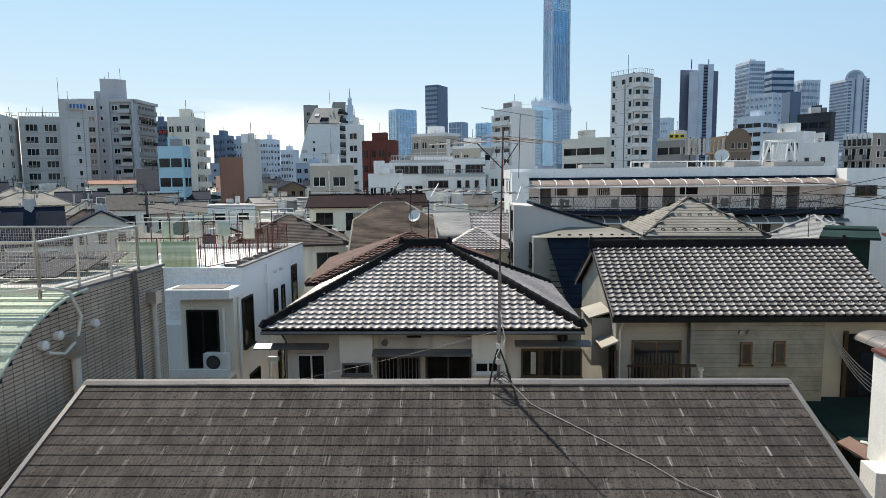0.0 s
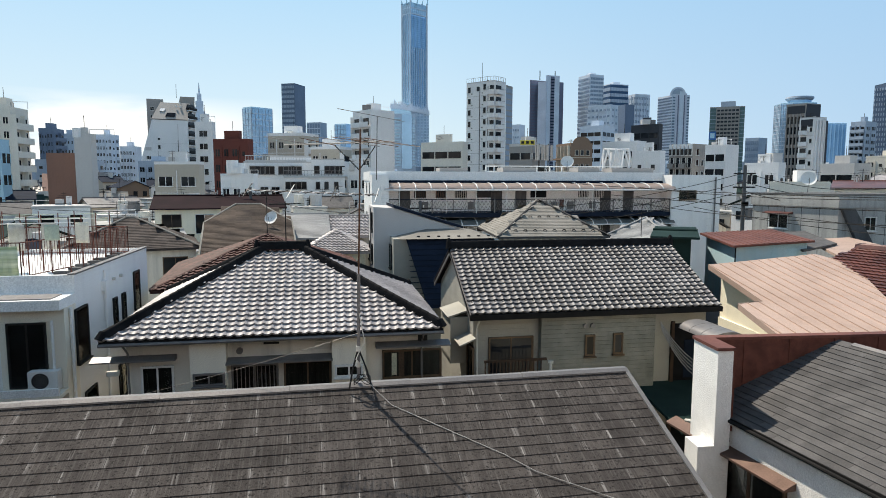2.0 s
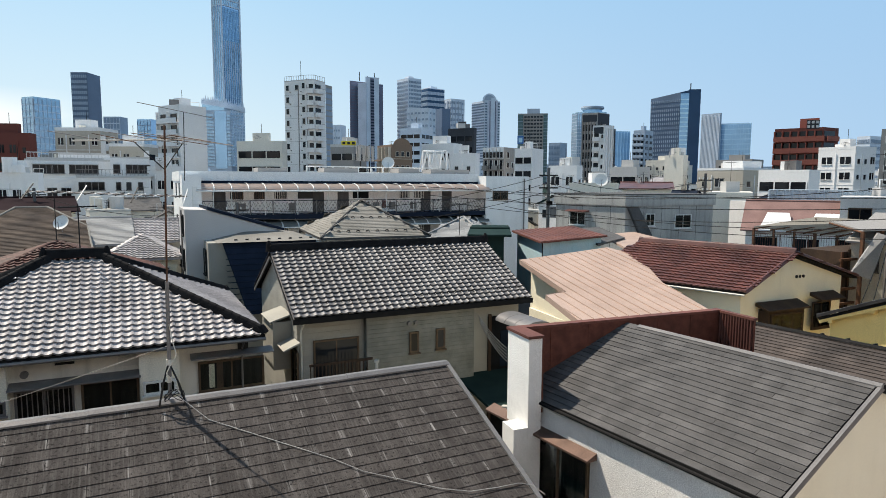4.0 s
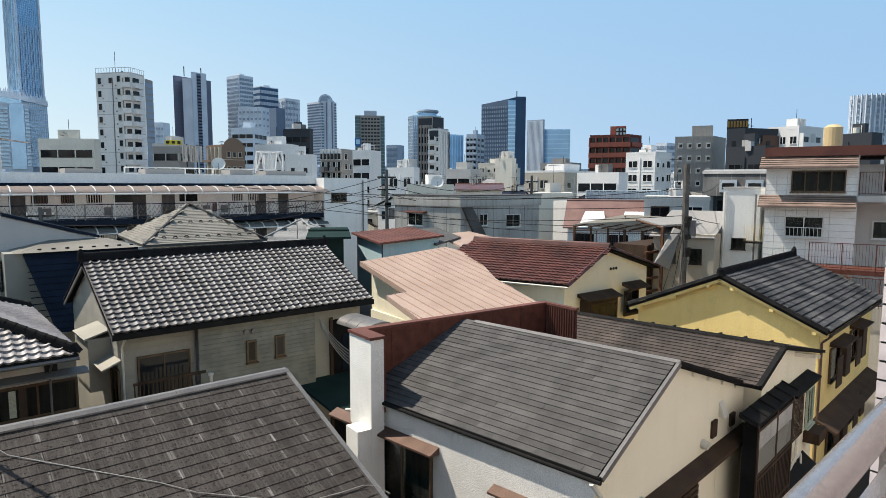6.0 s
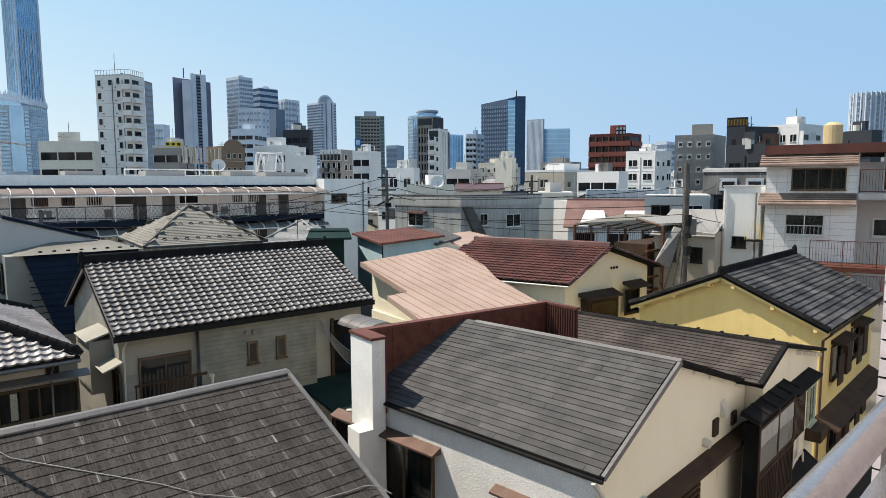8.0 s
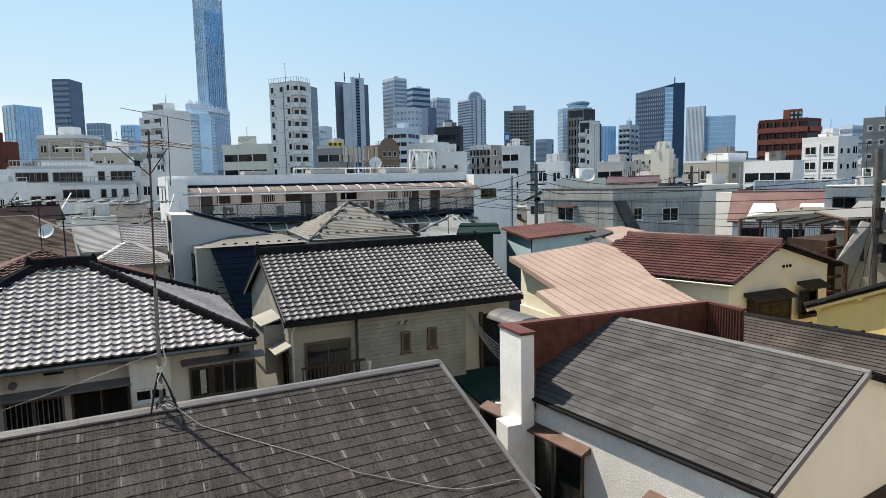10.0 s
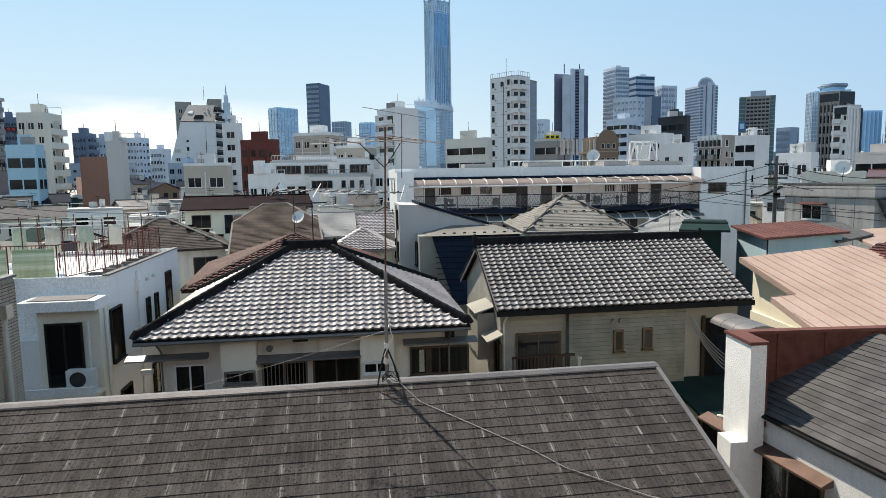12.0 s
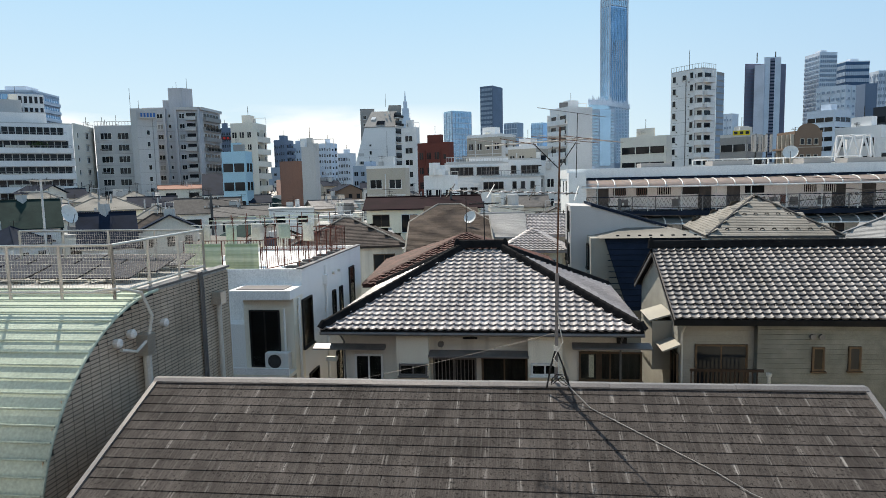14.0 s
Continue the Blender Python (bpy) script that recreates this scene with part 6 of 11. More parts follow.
def face_windows(th, a, b, z0, z1, rows, cols, style, pane, trim, fill=0.5, joined=False):
    """Dresses the wall from a to b (plan points, seen with a on the viewer's left) with windows or bands."""
    a, b = Vector((*a, 0)), Vector((*b, 0))
    W = (b - a).length
    if W < 0.5 or rows < 1:
        return
    u = (b - a).normalized()
    m = axes(a, u, (0, 0, 1)) @ Matrix(((1, 0, 0, 0), (0, 0, 1, 0), (0, 1, 0, 0), (0, 0, 0, 1)))
    H = (z1 - z0) / rows
    deep = 0.02 + 0.0004 * a.length
    if joined:
        g, tr = Geo(m), Geo(m)
        rnd = random.Random(int(W * 100 + z1 * 10))
        if style == "win":
            ws = [rnd.choice((0.28, 0.45, 0.55)) for _ in range(cols)]
            for r in range(rows):
                tr.box(0.02, W - 0.02, 0, deep * 0.6, z0 + H * r - 0.06, z0 + H * r + 0.06)
                for c in range(cols):
                    w, x, h = W / cols * ws[c], W * (c + 0.5) / cols, H * (0.45 if ws[c] > 0.3 else 0.3)
                    g.box(x - w / 2, x + w / 2, 0, deep, z0 + H * (r + 0.34), z0 + H * (r + 0.34) + h)
                    tr.box(x - w / 2 - 0.08, x + w / 2 + 0.08, 0, deep * 1.7, z0 + H * (r + 0.34) - 0.12, z0 + H * (r + 0.34) - 0.01)
                    if ws[c] > 0.4:
                        tr.box(x - 0.05, x + 0.05, 0, deep * 1.4, z0 + H * (r + 0.34), z0 + H * (r + 0.34) + h)
            for c in range(1, cols, 2):
                tr.box(W * c / cols - 0.06, W * c / cols + 0.06, 0, deep * 2, z0, z1)
        elif style == "balc":
            d, n = 0.9, max(cols, int(W / 3.2))
            for r in range(rows):
                z = z0 + H * r
                for c in range(n):
                    g.box(W * (c + 0.2) / n, W * (c + 0.78) / n, 0, deep, z + H * 0.1, z + H * 0.8)
                    tr.box(W * (c + 0.02) / n, W * (c + 0.02) / n + 0.16, 0, d * 0.95, z, z + H)
                tr.box(W * 0.02, W * 0.98, 0, d, z - 0.1, z + 0.1)
                tr.box(W * 0.02, W * 0.98, d - 0.12, d, z + 0.1, z + H * 0.42)
        else:
            n = max(2, int(W / 2.4))
            for r in range(rows):
                g.box(W * 0.03, W * 0.97, 0, deep, z0 + H * (r + 0.34), z0 + H * (r + 0.79))
                for c in range(n + 1):
                    x = W * (0.03 + 0.94 * c / n)
                    tr.box(x - 0.09, x + 0.09, 0, deep * 1.6, z0 + H * (r + 0.34), z0 + H * (r + 0.79))
        part("window_rows", g, pane, th)["kind"] = "stuff"
        if tr.v:
            part("facade_trim", tr, trim, th)["kind"] = "stuff"
    elif style == "win":
        w, h = min(W / cols * 0.62, 2.4), min(H * 0.40, 1.3)
        if W / cols > 12:
            w = W / cols * 0.45
        me = pane_mesh(w, h, deep, pane)
        for r in range(rows):
            for c in range(cols):
                if z0 + H * (r + 0.9) > 5.5:
                    put("window", me, th, m @ Matrix.Translation((W * (c + 0.5) / cols - w / 2, 0, z0 + H * (r + 0.32))))
        tr = Geo(m)
        for r in range(rows):
            z = z0 + H * (r + 0.32)
            tr.box(0.02, W - 0.02, 0, deep * 0.6, z0 + H * r - 0.04, z0 + H * r + 0.04)
            for c in range(cols):
                x = W * (c + 0.5) / cols
                tr.box(x - w / 2 - 0.1, x + w / 2 + 0.1, 0, deep * 1.9, z - 0.12, z - 0.01)
                for dx in (-w / 2, 0, w / 2):
                    tr.box(x + dx - 0.035, x + dx + 0.035, 0, deep * 1.5, z, z + h)
        for c in range(1, cols, 2):
            tr.box(W * c / cols - 0.05, W * c / cols + 0.05, 0, deep * 2.5, z0, z1)
        part("facade_trim", tr, trim, th)["kind"] = "stuff"
    elif style == "band":
        me = pane_mesh(W * 0.96, H * fill, deep, pane)
        for r in range(rows):
            put("window_band", me, th, m @ Matrix.Translation((W * 0.02, 0, z0 + H * (r + (1 - fill) / 2))))
        n = max(2, int(W / 2.2))
        g = Geo(m)
        for r in range(rows):
            for c in range(n + 1):
                x = W * (0.02 + 0.96 * c / n)
                g.box(x - 0.07, x + 0.07, 0, deep * 1.7, z0 + H * (r + (1 - fill) / 2), z0 + H * (r + (1 + fill) / 2))
        part("window_posts", g, trim, th)["kind"] = "stuff"
    elif style == "fin":
        w = W / cols * fill
        me = pane_mesh(w, z1 - z0, deep, pane)
        for c in range(cols):
            put("window_strip", me, th, m @ Matrix.Translation((W * (c + 0.5) / cols - w / 2, 0, z0)))
    elif style == "grid":
        put("curtain_wall", pane_mesh(W * 0.985, z1 - z0, deep, pane), th, m @ Matrix.Translation((W * 0.0075, 0, z0)))
        t = 0.02 * W / cols * 4
        me = pane_mesh(min(t, W / cols * 0.22), z1 - z0, deep * 2.2, trim)
        for c in range(cols + 1):
            put("mullion", me, th, m @ Matrix.Translation((W * (0.0075 + 0.975 * c / cols), 0, z0)))
        me = pane_mesh(W * 0.985, H * 0.16, deep * 1.8, trim)
        for r in range(rows):
            put("spandrel", me, th, m @ Matrix.Translation((W * 0.0075, 0, z0 + H * r)))
    elif style == "balc":
        # One dark strip stands for the balcony's shade and windows; no recess is cut.
        rec = pane_mesh(W * 0.94, H * 0.36, deep, pane)
        d = 0.9
        slab, front = pane_mesh(W * 0.96, 0.18, d, trim), pane_mesh(W * 0.96, H * 0.42, 0.12, trim)
        fin = pane_mesh(0.15, H, d * 0.9, trim)
        back = Geo(m)
        n = max(2, int(W / 2.6))
        for r in range(rows):
            for c in range(n):
                back.box(W * (0.03 + 0.94 * (c + 0.72) / n), W * (0.03 + 0.94 * (c + 1) / n), 0, deep * 1.5, z0 + H * r, z0 + H * (r + 0.95))
        part("back_wall", back, trim, th)["kind"] = "stuff"
        for r in range(rows):
            z = z0 + H * r
            if z + H < 5.5:
                continue
            put("balcony_recess", rec, th, m @ Matrix.Translation((W * 0.03, 0, z + H * 0.42)))
            put("balcony_slab", slab, th, m @ Matrix.Translation((W * 0.02, 0, z)))
            put("balcony_parapet", front, th, m @ Matrix.Translation((W * 0.02, d - 0.12, z)))
            for c in range(cols + 1 if a.length < 125 else 0):
                put("balcony_partition", fin, th, m @ Matrix.Translation((W * (0.02 + 0.95 * c / cols), 0, z)))


def tower(name, label, spec, wall, rows, left=("win", 3), right=("win", 2), pane=None, trim=None, fill=0.5, base=0.0, depth=12.0, crown=True, floor0=0.0, category="building", phi=None, joined=False):
    """A building by (turn, distance, width of its left face, of its right face, height), its near corner on the turn."""
    turn, dist, wl, wr, zt = spec
    pane, trim = pane or PANE_DARK, trim or wall
    m = aim(turn)
    if wr < 0.03 * dist / 100 or wr < 0.05 * wl:
        ph, a_len, b_len = 0.0, wl + wr, depth
        A, C, R = (-wl, dist), (wr, dist), (wr, dist + depth)
    else:
        ph = phi or (28 if wr < wl else 55)
        a_len, b_len = wl / math.cos(radians(ph)), wr / math.sin(radians(ph))
        b_len = min(b_len, 60 + a_len)
        A, C, R = (-wl, dist + a_len * math.sin(radians(ph))), (0, dist), (wr, dist + b_len * math.cos(radians(ph)))
    D = (A[0] + R[0] - C[0], A[1] + R[1] - C[1])
    q = [m @ Vector((*p, 0)) for p in (A, C, R, D)]
    ctr = sum(q, Vector()) / 4
    PLACED.append((ctr.x, ctr.y, max((q[0] - q[2]).length, (q[1] - q[3]).length) / 2))
    th = thing(name, ctr, label, category)
    part("body", Geo().prism([p.copy() for p in q], (0, 0, zt)), wall, th)
    if rows > 1 and dist < 350:
        rows = max(rows, int(zt / 2.75))
    H = (zt - floor0) / max(rows, 1)
    for (p0, p1), (style, cols) in (((q[0], q[1]), left), ((q[1], q[2]), right)):
        if style != "none":
            if style == "win" and dist < 350:
                cols = max(cols, int((p1 - p0).length / 3.3))
            face_windows(th, (p0.x, p0.y), (p1.x, p1.y), floor0 + H * 0.02, zt - H * 0.25, rows, cols, style, pane, trim, fill, joined)
    if crown:
        c2 = sum(q, Vector()) / 4
        part("parapet", Geo().prism([(c2 + (p - c2) * 1.004) + Vector((0, 0, zt + 0.002)) for p in q], (0, 0, min(1.0, zt * 0.03))), trim, th)
        k = 0.28 + 0.08 * (int(zt * 7) % 3)
        part("penthouse", Geo().prism([(c2 + (p - c2) * k) + Vector((0, 0, zt + min(1.0, zt * 0.03))) for p in q], (0, 0, min(3.2, 0.8 + zt * 0.04))), trim, th)
        if zt < 60:
            part("roof_mast", Geo().tube([c2 + Vector((0, 0, zt + 1)), c2 + Vector((0, 0, zt + min(5.0, 2 + zt * 0.1)))], 0.03 + dist * 0.00012, 5), IRON, th)
    return th


def plain(name, c, rough=0.75, **kw):
    return mat(name, c, tuple(v * 0.86 for v in c), rough, scale=0.08, fine=25.0, bump=0.0, **kw)


C_WHITE, C_LGREY, C_GREY, C_CREAM = plain("far_white_render", (0.81, 0.80, 0.79), streak=0.08), plain("far_light_grey_render", (0.56, 0.545, 0.53), streak=0.1), plain("far_grey_tile", (0.32, 0.31, 0.30), streak=0.1), plain("far_cream_render", (0.74, 0.70, 0.62), streak=0.1)
C_BEIGE, C_BROWN, C_BRICK, C_DARK = plain("far_beige_tile", (0.50, 0.45, 0.38), streak=0.1), plain("far_brown_tile", (0.22, 0.155, 0.115)), plain("far_red_brick", (0.15, 0.05, 0.04)), plain("far_dark_cladding", (0.05, 0.055, 0.065), 0.5)
# The haze_ and hazy_ colours carry the far air's paleness; no mist is built.
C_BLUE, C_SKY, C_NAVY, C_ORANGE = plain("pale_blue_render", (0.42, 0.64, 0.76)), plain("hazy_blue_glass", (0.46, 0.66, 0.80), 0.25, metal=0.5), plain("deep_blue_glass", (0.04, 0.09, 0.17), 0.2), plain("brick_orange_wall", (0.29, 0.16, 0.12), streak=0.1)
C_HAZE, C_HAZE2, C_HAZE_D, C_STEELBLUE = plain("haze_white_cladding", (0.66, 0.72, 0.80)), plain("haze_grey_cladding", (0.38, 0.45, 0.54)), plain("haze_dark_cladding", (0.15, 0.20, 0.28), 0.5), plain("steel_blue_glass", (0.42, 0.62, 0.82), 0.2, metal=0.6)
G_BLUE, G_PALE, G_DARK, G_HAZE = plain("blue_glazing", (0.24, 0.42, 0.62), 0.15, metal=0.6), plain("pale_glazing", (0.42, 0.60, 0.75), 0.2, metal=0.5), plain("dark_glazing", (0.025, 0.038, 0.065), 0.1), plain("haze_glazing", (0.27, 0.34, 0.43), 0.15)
SL, PN = slate_mesh("slate_far", 0.909, 0.235, SLATE_BROWN), pan_mesh("pan_far", 0.268, 0.29, KAWARA_SILVER, 0.05, 6)
SLO, SLL, PNR, SLG = slate_mesh("slate_far", 0.909, 0.235, SLATE_OLD), slate_mesh("slate_far", 0.909, 0.235, SLATE_LIGHT), pan_mesh("pan_far", 0.268, 0.29, KAWARA_RUST, 0.05, 6), slate_mesh("slate_far", 0.909, 0.235, SLATE_GREY)
PNG = pan_mesh("pan_far", 0.268, 0.29, KAWARA_GREY, 0.05, 6)
MAROON_DARK = mat("blackened_maroon_metal_roof", (0.022, 0.010, 0.013), (0.014, 0.007, 0.009), 0.75, scale=0.6, fine=20, bump=0.05, stain=0.2, spec=0.03)
WARM_SLATE = mat("warm_grey_shingle", (0.26, 0.245, 0.22), (0.19, 0.18, 0.16), 0.8, scale=0.5, fine=20, bump=0.2, rand=0.06)
SLW = slate_mesh("slate_far", 0.909, 0.235, WARM_SLATE)


# ---- long white gallery-access apartment block ----
def gallery_block():
    y0, x0, x1, zt = 50.0, 3.55, 33.6, 11.72
    PLACED.append((18, 55, 17))
    th = thing("gallery_apartment_block", (18, 54, 0), "long white apartment block with open access galleries and copper canopies", "building")
    part("wall", Geo().box(x0, x1 - 4.6, y0 + 1.5, y0 + 10, 0, zt - 0.75), WHITE, th)
    part("end_wing", Geo().box(x1 - 4.6, x1, y0 - 0.2, y0 + 10, 0, zt - 0.2), WHITE, th)
    part("stair_wing", Geo().box(x0 - 0.02, x0 + 1.3, y0 - 0.4, y0 + 1.49, 0, zt - 0.3), WHITE, th)
    part("roof_parapet", Geo().box(x0 - 0.05, x1 - 4.602, y0 + 1.35, y0 + 10, zt - 0.748, zt), WHITE, th)
    part("roof_band", Geo().box(x0, x1 - 4.602, y0 + 1.28, y0 + 1.348, zt - 0.95, zt - 0.72), NAVY_METAL, th)
    for z in (8.38, 5.6, 2.8):
        part("gallery_slab", Geo().box(x0 + 1.3, x1 - 4.602, y0 - 0.1, y0 + 1.499, z - 0.35, z), NAVY_METAL, th)
    wall_y = y0 + 1.497
    xs = 4.29

    def px(p):
        return 4.29 + (p - 920) * 0.04
    for z in (8.38, 5.6):
        for p in (958, 1152, 1205, 1395, 1448):
            part("entrance_door", Geo().box(px(p), px(p) + 0.95, wall_y - 0.05, wall_y, z + 0.02, z + 2.0), SLATE_GREY, th)
        for p, w, lat in ((990, 1.0, 1), (1035, 0.9, 1), (1075, 1.0, 1), (1120, 1.5, 0), (1238, 1.4, 0), (1345, 0.9, 1), (1380, 0.9, 1)):
            part("window", Geo().box(px(p), px(p) + w, wall_y - 0.04, wall_y, z + 1.2, z + 1.95), PANE_DARK, th)
            if lat:
                for i in range(6):
                    part("lattice_bar", Geo().box(px(p) + w * (i + 0.3) / 6, px(p) + w * (i + 0.3) / 6 + 0.05, wall_y - 0.10, wall_y - 0.06, z + 1.15, z + 2.0), ALU_WHITE if p != 1035 and p != 990 else COPPER_PAINT, th)
        for p in (1005, 1103, 1283, 1320, 1370):
            part("meter_box", Geo().box(px(p), px(p) + 0.55, wall_y - 0.12, wall_y, z + 0.25, z + 0.85), GREY_METAL, th)
        part("fire_cabinet", Geo().box(px(1303), px(1303) + 0.35, wall_y - 0.15, wall_y, z + 0.35, z + 1.0), KAWARA_RED, th)
        # railing with chevron bars
        a, b = x0 + 1.35, x1 - 4.65
        for h in (1.1, 0.12):
            part("gallery_rail", Geo().box(a, b, y0 - 0.06, y0 - 0.01, z + h - 0.03, z + h + 0.03), NAVY_METAL, th)
        n = 14
        for i in range(n + 1):
            x = a + (b - a) * i / n
            part("gallery_post", Geo().box(x - 0.04, x + 0.04, y0 - 0.07, y0, z, z + 1.1), GREY_METAL, th)
        g = Geo()
        k = int((b - a) / 0.32)
        for i in range(k):
            x = a + (b - a) * i / k
            for hh in (0.2, 0.62):
                g.tube([(x, y0 - 0.04, z + hh), (x + 0.16, y0 - 0.04, z + hh + 0.38)], 0.016, 4, False)
                g.tube([(x + 0.16, y0 - 0.04, z + hh + 0.38), (x + 0.32, y0 - 0.04, z + hh)], 0.016, 4, False)
        part("chevron_bars", g, GREY_METAL, th)["kind"] = "stuff"
        # curved canopy in bays
        top = z + (2.42 if z > 8 else 2.35)
        n = 20
        for i in range(n):
            xa, xb = a - 0.4 + (b - a + 0.8) * i / n, a - 0.4 + (b - a + 0.8) * (i + 1) / n
            arc = [(y0 + 1.3 - 1.75 * math.sin(t), top - 0.55 + 0.55 * math.cos(t)) for t in [math.pi / 2 * j / 6 for j in range(7)]]
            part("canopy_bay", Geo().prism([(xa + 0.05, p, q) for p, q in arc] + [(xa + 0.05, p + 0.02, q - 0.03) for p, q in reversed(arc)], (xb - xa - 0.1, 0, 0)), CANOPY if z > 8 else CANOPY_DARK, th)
            part("canopy_rib", Geo().tube([(xa, p - 0.02, q + 0.02) for p, q in arc], 0.045, 5), ALU_WHITE, th)
            if i % 2 == 0:
                part("canopy_post", Geo().tube([(xa, y0 - 0.1, z), (xa, y0 - 0.1, top - 0.3)], 0.035, 5), ALU_WHITE, th)
        part("canopy_gutter", Geo().tube([(a - 0.4, y0 - 0.47, top - 0.57), (b + 0.4, y0 - 0.47, top - 0.57)], 0.06, 6), ALU_WHITE, th)
    for z in (7.2, 4.6, 9.7):
        for yv in (y0 + 2.0, y0 + 5.5):
            part("window", Geo().box(x0 - 0.03, x0, yv, yv + 1.0, z, z + 1.1), PANE_DARK, th)
    window(th, wall_pose(x1 - 3.9, y0 - 0.202, 9.4), 1.6, 0.8, ALU_BRONZE, 2)
    for i in range(12):
        part("ladder_rung", Geo().tube([(x1 - 1.3, y0 - 0.35, 5 + i * 0.55), (x1 - 0.9, y0 - 0.35, 5 + i * 0.55)], 0.025, 4), ALU_WHITE, th)
    part("downpipe", Geo().tube([(x1 - 0.55, y0 - 0.3, 0), (x1 - 0.55, y0 - 0.3, zt - 0.4)], 0.06, 6), GREY_METAL, th)
    # outside stair at the left end
    for i in range(16):
        part("stair_bar", Geo().tube([(x0 + 0.6, y0 - 1.4, 6.0 + i * 0.3), (x0 + 2.0, y0 - 1.4, 6.0 + i * 0.3)], 0.02, 4), ALU_WHITE, th)
    for x in (x0 + 0.6, x0 + 2.0):
        part("stair_post", Geo().tube([(x, y0 - 1.4, 0), (x, y0 - 1.4, 10.6)], 0.03, 5), ALU_WHITE, th)
    # roof plant
    rail_fence("roof_rail", [(14, y0 + 5, zt), (27, y0 + 5, zt)], 0.55, "low white pipe rail on the flat roof of the apartment block", ALU_WHITE, bars=False, r=0.05)
    for x, w, h in ((9.5, 2.4, 0.35), (15, 3, 0.4), (25, 4, 0.4), (21.8, 2, 0.45)):
        solo("roof_hatch", Geo().box(x, x + w, y0 + 3, y0 + 5, zt + 0.001, zt + h), C_GREY, "low grey plant housing on the flat roof", "roof housing", "roof housings")
    dish("satellite_dish", (20.42, 52, zt + 0.85), 0.55, (-0.4, -1, 0.5))


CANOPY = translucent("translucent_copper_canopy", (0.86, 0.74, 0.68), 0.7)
# Lower storey's canopies: darker and greyer than the top row.
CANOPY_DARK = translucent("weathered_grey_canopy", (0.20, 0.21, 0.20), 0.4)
gallery_block()

# ---- houses that stand clear of the crowd ----
def shingled_house():
    """A steep brown roof whose gable tops are cut back to short hips."""
    m = aim(-6.6)
    th = thing("house", m @ Vector((0, 41.5, 0)), "house with steep brown shingled half-hip roof", "house")
    PLACED.append((*(m @ Vector((0, 41.5, 0))).to_2d(), 5))
    w, r = 2.6, 0.8
    lo, mid, top = (36.2, 6.92), (41.0, 8.38), (44.0, 9.38)
    part("wall", Geo(m).prism([(-w + 0.2, lo[0] + 0.4, 0), (-w + 0.2, 47.0, 0), (-w + 0.2, 47.0, mid[1] - 0.1), (-w + 0.2, mid[0], mid[1] - 0.1), (-w + 0.2, lo[0] + 0.4, lo[1] - 0.02)], (2 * w - 0.4, 0, 0)), PLASTER_GREY, th)
    face = [Vector(p) for p in ((-w, *lo), (w, *lo), (w, *mid), (r, *top), (-r, *top), (-w, *mid))]
    part("roof_slope", Geo(m).prism(face, (0, 0, -0.1)), SLATE_OLD, th)
    for s in (-1, 1):
        part("roof_hip", Geo(m).prism([(s * w, *mid), (s * w, 47.2, mid[1]), (s * r, *top)], (0, 0, -0.1)), SLATE_OLD, th)
        part("ridge_cap", Geo(m).tube([(s * w, mid[0], mid[1] + 0.03), (s * r, top[0], top[1] + 0.03)], 0.07, 6), WARM_SLATE, th)
        part("verge_trim", Geo(m).tube([(s * w, lo[0], lo[1] + 0.03), (s * w, mid[0], mid[1] + 0.03)], 0.06, 6), WARM_SLATE, th)
    part("ridge_cap", Geo(m).tube([(-r, top[0], top[1] + 0.03), (r, top[0], top[1] + 0.03)], 0.07, 6), WARM_SLATE, th)
    L = math.hypot(top[0] - lo[0], top[1] - lo[1])
    Lm = math.hypot(mid[0] - lo[0], mid[1] - lo[1])
    r3 = m.to_3x3()
    courses(th, "roof_piece", m @ Vector((-w, lo[0], lo[1] + 0.01)), r3 @ Vector((1, 0, 0)), r3 @ Vector((0, top[0] - lo[0], top[1] - lo[1])), 2 * w, L, 0.909, 0.182, SLO,
            inside=lambda a, b: abs(a - w) < w - max(0.0, b - Lm) * (w - r) / (L - Lm) + 0.25, limit=0)
    return th


house((-5.10, 27.60, 4.60, -4.63, 4.68, 6.49, 8.30), "hip", PLASTER_CREAM, KAWARA_RUST, "house with weathered rust-brown tile hip roof", tile=PNR, wins=0)
shingled_house()
house((-14.7, 37.60, 3.45, -4.40, 2.85, 7.25, 8.80), "hip", PLASTER_GREY, SLATE_BROWN, "grey house with dark brown slate hip roof", tile=SL, wins=3, cap=WARM_SLATE)
house((-1.90, 40.10, 4.00, -1.59, 1.64, 7.40, 8.69), "gable_x", PLASTER_GREY, SLATE_LIGHT, "house with pale grey shingle roof", tile=SLL, wins=0)
house((0.90, 37.30, 3.00, -2.08, 2.03, 6.80, 7.87), "hip", PLASTER_CREAM, KAWARA_SILVER, "cream house with silvery pantile hip roof", tile=PN, wins=2)
house((2.20, 41.10, 3.00, -1.52, 1.56, 7.40, 8.55), "gable_x", PLASTER_GREY, KAWARA_SILVER, "house with silvery pantile roof below the white block", tile=PN, wins=1)
house((-11.20, 60.20, 3.00, -2.55, 2.63, 8.20, 9.17), "gable_x", WHITE, SLATE_GREY, "white rendered house with slate mansard", tile=SLG, wins=2)
house((-8.90, 57.40, 4.00, -5.52, 5.56, 8.60, 9.57), "gable_x", PLASTER_CREAM, MAROON_DARK, "long house with dark maroon metal roof", wins=4)
PYRAMID = house((19.20, 38.00, 4.20, -3.55, 3.25, 7.68, 9.73), "hip", WHITE, SLATE_GREY, "white house with pyramid roof of grey shingles and snow guards", tile=SLW, wins=2, skew=14)
